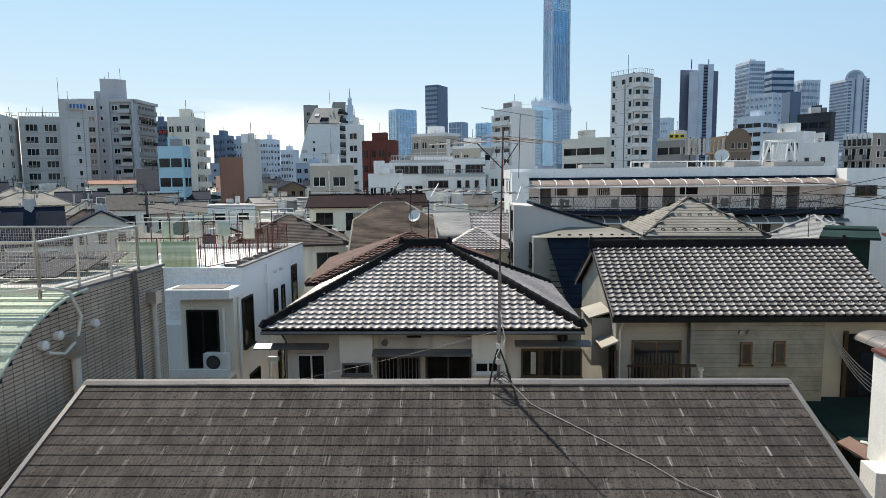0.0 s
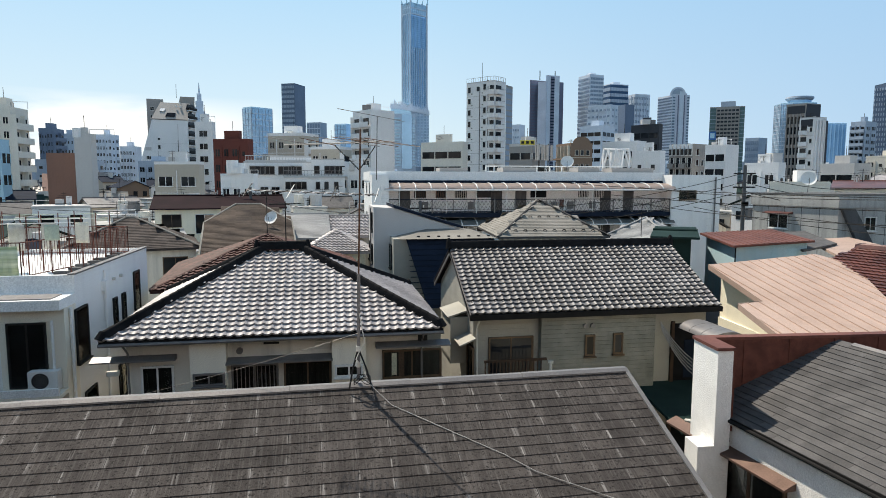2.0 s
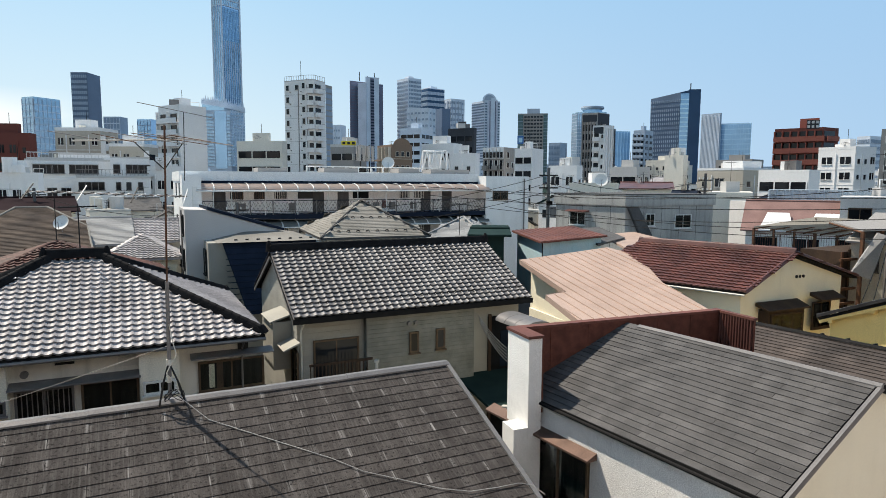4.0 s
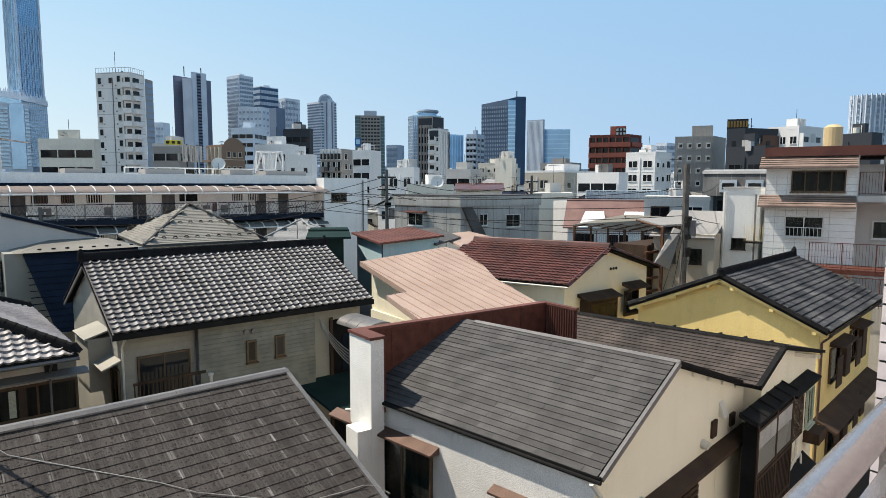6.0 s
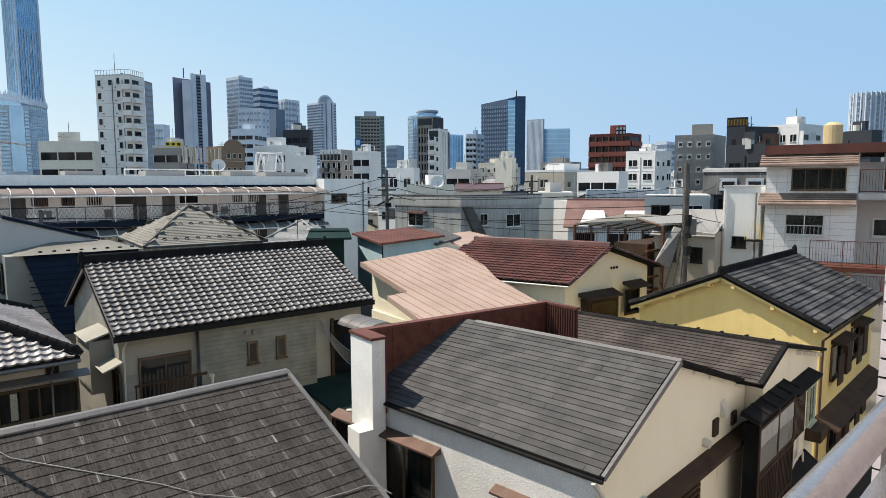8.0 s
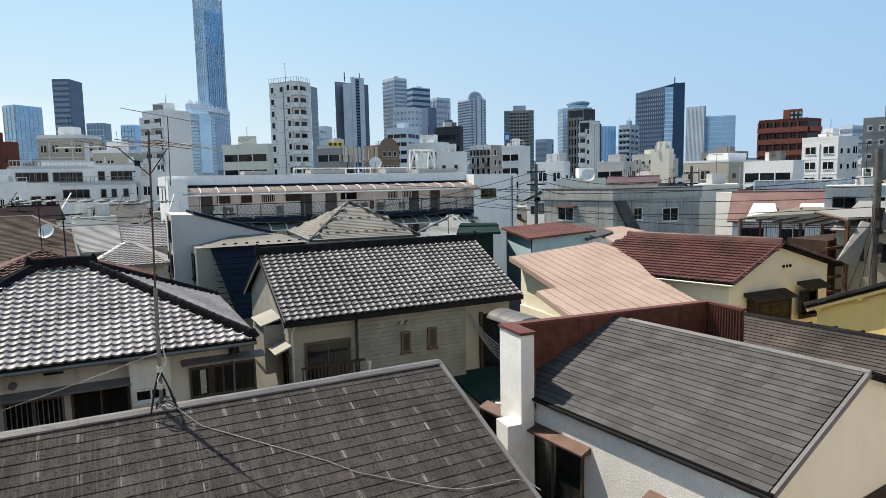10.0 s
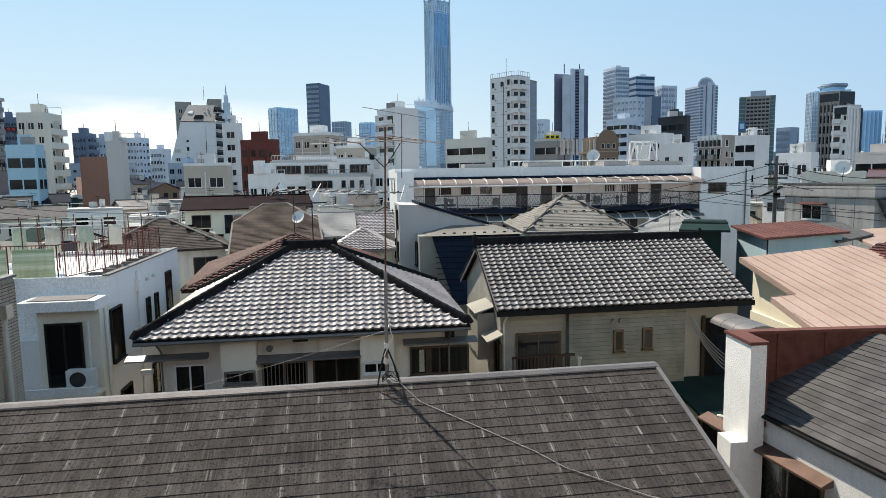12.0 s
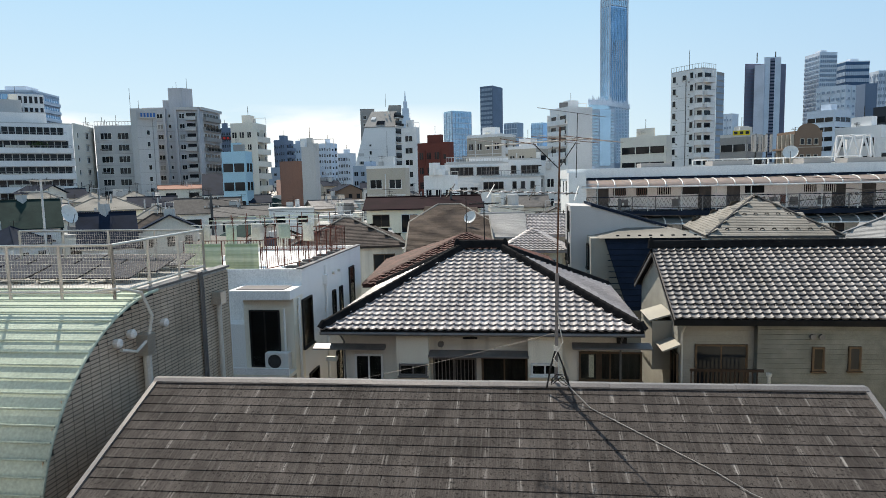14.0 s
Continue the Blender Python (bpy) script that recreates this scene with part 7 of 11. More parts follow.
house((28.40, 40.00, 3.60, -2.34, 2.11, 7.39, 8.61), "hip", WHITE, SLATE_LIGHT, "house with pale grey shingle hip roof", tile=SLL, wins=2, skew=-10)
house((30.70, 30.00, 3.40, -1.08, 1.01, 8.52, 8.55), "gable_x", GREEN_METAL, GREEN_METAL, "house clad in dark green metal", wins=0)


def snow_guards(th, turn, d0, d1, x0, x1, za, zb, skew_c, skew):
    """Two rows of small dark hoops on a roof slope that climbs from (d0, za) to (d1, zb)."""
    m = aim(turn) @ Matrix.Translation(skew_c) @ Matrix.Rotation(radians(skew), 4, "Z") @ Matrix.Translation(-skew_c)
    g = Geo(m)
    for f, n in ((0.14, 9), (0.50, 5)):
        y, z = d0 + (d1 - d0) * f, za + (zb - za) * f
        a, b = x0 + (x1 - x0) * (0.10 + f * 0.5), x1 - (x1 - x0) * (0.06 + f * 0.5)
        for k in range(n):
            x = a + (b - a) * k / (n - 1)
            g.tube([(x - 0.10, y, z + 0.03), (x - 0.06, y - 0.03, z + 0.10), (x + 0.06, y - 0.03, z + 0.10), (x + 0.10, y, z + 0.03)], 0.028, 5)
    part("snow_guard", g, IRON, th)["kind"] = "stuff"


snow_guards(PYRAMID, 19.2, 38.0, 42.2, -3.55, 3.25, 7.68, 9.73, Vector((-0.15, 42.2, 0)), 14)


def navy_house():
    th = thing("navy_gambrel_house", (7.5, 34, 0), "pale grey house with navy metal flank and hipped top roof", "house")
    PLACED.append((7.5, 35, 5))
    y = 33.0
    xl, xm, xr = 3.49, 4.16, 8.93
    ze, zr = 7.92, 8.41
    part("wall", Geo().box(xl, xr - 0.2, y + 0.25, y + 7.5, 0, ze - 0.02), SIDING, th)
    part("navy_flank", Geo().prism([(xm, y + 0.2, ze - 0.02), (xr, y + 0.2, ze - 0.02), (xr, y - 1.6, 4.5), (xm + 0.9, y - 1.6, 4.5)], (0, 0.15, 0)), NAVY_METAL, th, "navy metal-clad sloping flank")
    for i in range(12):
        z = ze - 0.3 - i * 0.27
        yy = y + 0.2 - 1.8 * (ze - z) / (ze - 4.5)
        part("batten", Geo().box(xm + 0.1, xr - 0.05, yy - 0.02, yy + 0.06, z, z + 0.03), NAVY_METAL, th)
    h = 2.2
    part("top_roof", Geo().poly([(xm - 0.3, y - 0.1, ze), (xr + 0.1, y - 0.1, ze), (xr + 0.1, y + 6, ze), (xm - 0.3, y + 6, ze), (xm + 2, y + 3, zr), (xr - 2.2, y + 3, zr)], [(0, 1, 5, 4), (1, 2, 5), (2, 3, 4, 5), (3, 0, 4), (3, 2, 1, 0)]), WARM_SLATE, th, "grey shingle hip top")
    for i in range(8):
        part("snow_guard", Geo().tube([(xm + 0.6 + i * 0.55, y + 0.35, ze + 0.10), (xm + 0.75 + i * 0.55, y + 0.35, ze + 0.10)], 0.04, 5), IRON, th)
    part("raised_gable", Geo().prism([(xl - 0.9, y + 2.2, 5), (xm + 3.4, y + 2.2, 5), (xm + 3.4, y + 2.2, ze + 0.35), (xl + 0.2, y + 2.2, ze + 1.55), (xl - 0.9, y + 2.2, ze + 1.6)], (0, 4, 0)), C_LGREY, th)
    part("gable_edge", Geo().prism([(xl + 0.2, y + 2.1, ze + 1.57), (xm + 3.5, y + 2.1, ze + 0.36), (xm + 3.5, y + 2.1, ze + 0.5), (xl + 0.2, y + 2.1, ze + 1.72)], (0, 4.2, 0)), NAVY_METAL, th)
    for yy, z in ((y + 2.5, 6.3), (y + 4.4, 6.3), (y + 2.6, 8.1)):
        window(th, wall_pose(xl - 0.902, yy + 1.0, z, -90), 0.8, 1.1, IRON, 2, curtain=DARK_IN)
    part("flank_pipe", Geo().tube([(xl - 0.95, y + 3.9, 5), (xl - 0.95, y + 3.9, ze + 1.5)], 0.04, 6), GREY_METAL, th)
    for yy, z in ((y + 1.0, 6.2), (y + 3.2, 6.4), (y + 1.0, 3.2)):
        window(th, wall_pose(xl - 0.002, yy + 1.0, z, -90), 0.95, 1.3, IRON, 1, curtain=DARK_IN)


navy_house()
t14 = [
    ((-40.1, 78.0, 3.6, -4.2, 2.8, 7.1, 10.0), "gable_x", C_WHITE, GREEN_METAL, "white house with big dark green metal gable roof"),
    ((-35.2, 92.0, 3.4, -4.6, 4.8, 8.3, 9.8), "hip", PLASTER_CREAM, WARM_SLATE, "house with wide pale warm grey hip roof"),
    ((-35.1, 58.0, 3.0, -2.3, 2.3, 6.2, 9.0), "gable_x", WHITE, NAVY_METAL, "white house with near-black metal roof"),
    ((-31.4, 84.0, 2.8, -2.7, 2.5, 7.3, 8.9), "hip", PLASTER_CREAM, WARM_SLATE, "small house with beige-brown pyramid roof"),
    ((-35.9, 118.0, 3.2, -3.2, 3.0, 9.0, 10.5), "hip", PLASTER_CREAM, WARM_SLATE, "house with light beige hip roof"),
    ((-33.0, 121.0, 3.2, -3.0, 3.0, 9.0, 10.5), "hip", PLASTER_CREAM, WARM_SLATE, "house with light beige hip roof"),
    ((-31.8, 108.0, 3.0, -3.4, 4.0, 8.1, 9.6), "gable_x", C_GREY, NAVY_METAL, "house with long black metal roof"),
    ((-39.5, 116.0, 3.4, -4.4, 4.4, 9.0, 10.6), "hip", C_WHITE, WARM_SLATE, "white house with pale shallow roof"),
    ((-29.3, 133.0, 3.4, -4.6, 4.4, 10.7, 11.4), "gable_x", C_CREAM, C_ORANGE, "long low house with orange roof"),
    ((-27.3, 92.0, 3.2, -4.6, 4.4, 7.4, 9.4), "gable_x", WHITE, SLATE_GREY, "white house with grey metal roof"),
    ((-24.8, 83.6, 3.4, -3.5, 3.6, 7.2, 8.4), "gable_x", PLASTER_GREY, SLATE_GREY, "house with grey slate roof behind the terrace"),
    ((-26.6, 112.0, 3.0, -2.4, 2.2, 9.6, 13.2), "shed", WHITE, NAVY_METAL, "white house with steep black roof"),
    ((-24.0, 108.0, 3.0, -3.6, 3.5, 8.2, 9.4), "gable_x", WHITE, NAVY_METAL, "white house with black metal roof"),
    ((-20.6, 83.0, 3.0, -3.1, 3.2, 7.8, 8.9), "flat", WHITE, C_LGREY, "white flat-roofed house with roof deck"),
    ((-20.4, 133.6, 3.0, -3.2, 3.0, 7.8, 12.1), "shed", WHITE, MAROON_METAL, "house with steep dark maroon roof"),
    ((-16.5, 76.6, 3.0, -2.6, 2.7, 7.0, 8.2), "flat", PLASTER_CREAM, C_LGREY, "cream flat-roofed house with low parapet"),
]
for spec, rf, wl_, tp, lb in t14:
    house(spec, rf, wl_, tp, lb, wins=2)


TANK = mat("pale_yellow_tank", (0.66, 0.53, 0.30), (0.58, 0.46, 0.26), 0.5, scale=1, fine=20, bump=0.02, streak=0.15)
SKIRT = mat("faded_brown_shingle", (0.30, 0.22, 0.185), (0.19, 0.14, 0.12), 0.85, scale=1.5, fine=20, bump=0.2, stain=0.3)


# ---- to the east: concrete house, mansard, tiled white house ----
def concrete_house():
    th = thing("concrete_house", (36, 40, 0), "weathered grey concrete house with a sloping black duct", "house")
    PLACED.append((34, 36, 7))
    z = 9.9
    A, C, R = (Vector(p) for p in ((27.66, 37.40, 10.20), (33.58, 36.78, 10.05), (35.34, 30.29, 10.20)))
    eye0 = Vector((0.1, -0.04, 11))
    C = eye0 + (C - eye0).normalized() * 46
    A = eye0 + (A - eye0).normalized() * 50
    R = eye0 + (R - eye0).normalized() * 51
    zt = C.z
    A.z = R.z = zt
    D = A + R - C
    dn = Vector((0, 0, -zt))
    part("wall", Geo().prism([A, C, R, D], dn + Vector((0, 0, -0.0))), CONCRETE, th)
    ctr = (A + C + R + D) / 4
    part("roof_fascia", Geo().prism([ctr + (p - ctr) * 1.03 + Vector((0, 0, 0.004)) for p in (A, C, R, D)], (0, 0, -0.75)), CONCRETE, th)
    part("roof_edge", Geo().prism([ctr + (p - ctr) * 1.035 + Vector((0, 0, 0.006)) for p in (A, C, R, D)], (0, 0, 0.08)), CONCRETE_DARK, th)
    for P0, P1, spots in ((A, C, ((0.22, 1.5, -2.3, 1.0),)), (C, R, ((0.55, 1.5, -2.4, 1.0), (0.22, 0.8, -2.2, 0.9)))):
        u = (P1 - P0).normalized()
        m = axes(Vector((P0.x, P0.y, 0)), Vector((u.x, u.y, 0)), (0, 0, 1)) @ Matrix(((1, 0, 0, 0), (0, 0, 1, 0), (0, 1, 0, 0), (0, 0, 0, 1)))
        L = (P1 - P0).length
        for f, w, dz, h in spots:
            window(th, m @ Matrix.Translation((L * f, 0.002, zt + dz)), w, h, ALU_WHITE, 2)
        for k in range(1, 5):
            part("joint", Geo(m).box(L * k / 5, L * k / 5 + 0.03, 0.0, 0.008, 3, zt - 0.78), CONCRETE_DARK, th)
    u = (R - C).normalized()
    m = axes(Vector((C.x, C.y, 0)), Vector((u.x, u.y, 0)), (0, 0, 1)) @ Matrix(((1, 0, 0, 0), (0, 0, 1, 0), (0, 1, 0, 0), (0, 0, 0, 1)))
    part("sloping_duct", Geo(m).prism([(0.05, 0.02, zt - 0.8), (0.9, 0.02, zt - 0.8), (3.0, 0.02, zt - 4.2), (1.9, 0.02, zt - 4.2)], (0, 0.25, 0)), CONCRETE_DARK, th)
    u = (C - A).normalized()
    m = axes(Vector((A.x, A.y, 0)), Vector((u.x, u.y, 0)), (0, 0, 1)) @ Matrix(((1, 0, 0, 0), (0, 0, 1, 0), (0, 1, 0, 0), (0, 0, 0, 1)))
    hood(th, m @ Matrix.Translation(((C - A).length * 0.2, 0.002, zt - 1.25)), 1.9, 0.5, KAWARA_RED)
    return th


concrete_house()
east = [
    ((56.30, 51.40, 3.40, -4.29, 4.31, 7.60, 9.65), "gable_x", WHITE, mat("pink_brown_shingle", (0.25, 0.155, 0.14), (0.18, 0.11, 0.10), 0.8, scale=0.6, fine=20, bump=0.2), "house with pinkish-brown mansard roof", 3),
    ((51.40, 70.00, 3.20, -2.77, 3.02, 7.41, 9.30), "gable_x", PLASTER_CREAM, KAWARA_RED, "cream house with dark red roof", 2),
    ((65.90, 62.00, 4.00, -2.63, 2.64, 10.16, 12.68), "flat", C_DARK, C_LGREY, "dark grey maisonettes with white-framed windows", 3),
    ((50.50, 64.00, 5.00, -2.11, 2.36, 9.90, 11.45), "flat", C_CREAM, C_CREAM, "wide beige flat-roofed concrete block", 0),
    ((39.60, 72.00, 5.00, -2.89, 3.03, 10.71, 11.23), "flat", C_CREAM, C_CREAM, "pale yellow flat-roofed house with dormers", 3),
    ((44.00, 80.00, 5.00, -3.15, 3.24, 10.32, 11.03), "gable_x", C_CREAM, KAWARA_RED, "distant house with small pink roof", 2),
    ((60.90, 52.00, 5.00, -2.66, 2.77, 9.84, 10.78), "flat", C_LGREY, C_LGREY, "grey flat roof behind pale blue fence", 2),
]
for spec, rf, wl_, tp, lb, k in east:
    th = house(spec, rf, wl_, tp, lb, wins=k)
    if "mansard" in lb:
        turn, y0, run, x0, x1, ze, zr = spec
        for fa, fb in ((0.14, 0.40), (0.50, 0.84)):
            xa, xb = x0 + (x1 - x0) * fa, x0 + (x1 - x0) * fb
            g = Geo(aim(turn)).prism([(xa, y0 - 0.1, ze - 0.05), (xb, y0 - 0.1, ze - 0.05), (xb - 0.35, y0 + run * 0.45, ze + (zr - ze) * 0.55), (xa + 0.45, y0 + run * 0.45, ze + (zr - ze) * 0.55)], (0, 0, 0.12))
            part("roof_panel", g, C_WHITE, th, "white sheet dormer panel")




def tiled_white_house():
    """Three storeys, white tiles, brown skirt roofs; balconies with maroon rails beside it."""
    turn, dist, wl, wr, zt = (72.92, 36.00, 3.31, 0.31, 12.38)
    th = thing("white_tiled_house", aim(turn) @ Vector((0, dist, 0)), "white tiled three-storey house with brown skirt roofs", "house")
    m = aim(turn)
    PLACED.append((*(m @ Vector((0, dist + 3, 0))).to_2d(), 6))
    z = [12.41, 11.91, 10.51, 10.00, 8.18]
    part("wall", Geo(m).box(-wl, wr + 0.3, dist, dist + 7, 0, z[0]), WHITE, th)
    part("top_parapet", Geo(m).box(-wl - 0.1, wr + 4.2, dist - 0.2, dist + 7, z[0], z[0] + 0.45), MAROON_METAL, th)
    for a, b in ((z[0] - 0.002, z[1]), (z[2], z[3])):
        part("skirt_roof", Geo(m).prism([(-wl - 0.25, dist, a), (-wl - 0.25, dist - 0.75, b), (-wl - 0.25, dist - 0.75, b - 0.1), (-wl - 0.25, dist, b - 0.1)], (wl + wr + 0.5, 0, 0)), SKIRT, th)
        for k in range(1, 5):
            f = k / 5
            part("shingle_course", Geo(m).box(-wl - 0.25, wr + 0.25, dist - 0.75 * f - 0.02, dist - 0.75 * f + 0.01, a + (b - a) * f - 0.01, a + (b - a) * f + 0.02), SLATE_OLD, th)
    for k in range(7):
        part("tile_joint", Geo(m).box(-wl + wl * k / 7, -wl + wl * k / 7 + 0.02, dist - 0.006, dist, 2, z[0] - 0.9), C_LGREY, th)
    for k in range(16):
        zz = z[4] - 1.0 + k * 0.32
        if zz < z[0] - 0.9:
            part("tile_joint", Geo(m).box(-wl + 0.01, wr + 0.28, dist - 0.005, dist, zz, zz + 0.02), C_LGREY, th)
    window(th, m @ wall_pose(-wl * 0.66, dist - 0.002, z[2] + 0.15), 2.3, 1.05, ALU_BRONZE, 4, glazing=FROST)
    window(th, m @ wall_pose(-wl * 0.72, dist - 0.002, z[4] + 0.25), 1.7, 1.05, ALU_WHITE, 2)
    for i in range(12):
        part("window_guard", Geo(m).tube([(-wl * 0.74 + i * 0.17, dist - 0.35, z[4] + 0.1), (-wl * 0.74 + i * 0.17, dist - 0.35, z[4] + 0.75)], 0.012, 4), ALU_WHITE, th)
    for h in (0.1, 0.75):
        part("guard_rail", Geo(m).tube([(-wl * 0.74, dist - 0.35, z[4] + h), (-wl * 0.74 + 1.9, dist - 0.35, z[4] + h)], 0.02, 5), ALU_WHITE, th)
    part("annex", Geo(m).box(wr + 0.3, wr + 5, dist + 1.5, dist + 7, 0, z[0] - 0.4), C_LGREY, th)
    part("annex_floor", Geo(m).box(wr + 0.3, wr + 5, dist - 0.2, dist + 1.5, z[2] - 0.3, z[2]), C_LGREY, th)
    window(th, m @ wall_pose(wr + 1.3, dist + 1.498, z[2] + 0.1), 1.3, 1.9, ALU_WHITE, 2)
    window(th, m @ wall_pose(wr + 1.0, dist + 1.498, z[4] + 0.2), 2.4, 0.9, ALU_WHITE, 3)
    p = lambda x, y, zz: m @ Vector((x, y, zz))
    rail_fence("balcony_railing", [p(wr + 0.35, dist - 0.15, z[2]), p(wr + 5, dist - 0.15, z[2])], 1.1, "maroon iron balcony railing of the tiled house", RED_IRON)
    part("lower_deck", Geo(m).box(-wl * 0.35, wr + 5, dist - 2.2, dist - 0.001, z[4] - 1.2, z[4] - 1.0), RED_IRON, th)
    rail_fence("deck_railing", [p(-wl * 0.35, dist - 2.2, z[4] - 1.0), p(wr + 5, dist - 2.2, z[4] - 1.0)], 1.2, "maroon iron railing of the raised deck", RED_IRON)
    rail_fence("lower_railing", [p(-wl * 0.25, dist - 2.3, z[4] - 2.6), p(wr + 5, dist - 2.3, z[4] - 2.6)], 1.3, "rusty iron railing below the deck", RED_IRON)
    part("deck_skirt", Geo(m).box(-wl * 0.3, wr + 5, dist - 2.1, dist - 2.0, 0, z[4] - 2.6), C_CREAM, th)
    part("flue", Geo(m).tube([(wr + 3.6, dist + 2, z[0] - 0.4), (wr + 3.6, dist + 2, z[0] + 1.6)], 0.22, 8), MAROON_METAL, th)
    tk = thing("water_tank", p(wr - 0.9, dist + 3, z[0] + 0.45), "cream cylindrical rooftop water tank", "water tank")
    part("shell", Geo(m).tube([(wr - 0.9, dist + 3, z[0] + 0.45), (wr - 0.9, dist + 3, z[0] + 1.55), (wr - 0.9, dist + 3, z[0] + 1.7)], [0.44, 0.44, 0.25], 18), TANK, tk)
    q = p(wr + 1.2, dist - 2.6, z[4] - 2.6)
    # neighbour: white wall with stairs
    part("side_block", Geo(m).box(-wl - 2.1, -wl - 0.3, dist + 1, dist + 7, 0, z[2] + 0.3), WHITE, th)
    window(th, m @ wall_pose(-wl - 1.6, dist + 0.998, z[4] - 0.6), 0.7, 0.6, IRON, 1)
    part("side_pipe", Geo(m).tube([(-wl - 0.5, dist + 0.93, 0), (-wl - 0.5, dist + 0.93, z[2])], 0.05, 6), GREY_METAL, th)
    part("side_pipe", Geo(m).tube([(-wl - 2.0, dist + 0.93, 0), (-wl - 2.0, dist + 0.93, z[2] + 0.1)], 0.05, 6), ALU_WHITE, th)
    part("side_coping", Geo(m).box(-wl - 2.15, -wl - 0.3, dist + 0.94, dist + 7, z[2] + 0.302, z[2] + 0.38), C_LGREY, th)
    part("flower_box", Geo(m).box(-wl - 0.9, -wl - 0.05, dist + 0.3, dist + 0.95, z[4] - 0.2, z[4] - 0.1), IRON, th)
    for i in range(9):
        part("flower_box_bar", Geo(m).tube([(-wl - 0.9 + i * 0.105, dist + 0.3, z[4] - 0.1), (-wl - 0.9 + i * 0.105, dist + 0.3, z[4] + 0.75)], 0.012, 4), PLASTER_YELLOW, th)
    low_ = thing("beige_low_house", m @ Vector((-wl - 3.6, dist, 0)), "small beige house with a pale sloping sheet roof", "house")
    part("wall", Geo(m).box(-wl - 5.2, -wl - 2.12, dist - 1.0, dist + 4, 0, z[4] + 0.25), C_BEIGE, low_)
    part("roof", Geo(m).slab((-wl - 5.4, dist - 1.2, z[4] + 0.1), (-wl - 2.12, dist - 1.2, z[4] + 0.1), (-wl - 2.12, dist + 4, z[4] + 1.3), (-wl - 5.4, dist + 4, z[4] + 1.3), 0.08), C_GREY, low_)
    for x in (-wl - 4.6, -wl - 3.3):
        window(low_, m @ wall_pose(x, dist - 1.002, z[4] - 1.3), 0.6, 0.8, IRON, 1)
    return th


tiled_white_house()


def dormer_house():
    """A long grey mansard with two white dormers behind the tiled house."""
    d = 62.0
    m = aim(65.7)
    th = thing("mansard_house", m @ Vector((0, d + 3, 0)), "grey-brown mansard house with two white dormer windows", "house")
    PLACED.append((*(m @ Vector((0, d + 3, 0))).to_2d(), 5))
    part("wall", Geo(m).box(-2.9, 2.7, d + 0.4, d + 7, 0, 10.2), C_GREY, th)
    part("mansard_slope", Geo(m).prism([(-3.0, d, 10.0), (-3.0, d + 1.2, 12.2), (-3.0, d + 6.5, 12.4), (-3.0, d + 6.5, 10.0)], (5.8, 0, 0)), CONCRETE_DARK, th)
    part("mansard_cap", Geo(m).prism([(-3.1, d + 0.9, 12.0), (-3.1, d + 1.1, 12.25), (-3.1, d + 6.6, 12.5), (-3.1, d + 6.6, 12.3)], (6.0, 0, 0)), SLATE_LIGHT, th)
    for x in (-1.6, 0.5):
        dm = part("dormer", Geo(m).box(x, x + 1.4, d - 0.15, d + 1.0, 10.35, 11.45), C_WHITE, th)
        part("dormer_pane", Geo(m).box(x + 0.2, x + 1.2, d - 0.2, d - 0.152, 10.6, 11.15), PANE_DARK, dm)
    for k in range(1, 5):
        part("seam", Geo(m).prism([(-3 + 5.8 * k / 5, d - 0.03, 10.0), (-3 + 5.8 * k / 5, d + 1.17, 12.2), (-3 + 5.8 * k / 5, d + 1.2, 12.15), (-3 + 5.8 * k / 5, d, 9.95)], (0.05, 0, 0)), GREY_METAL, th)


dormer_house()


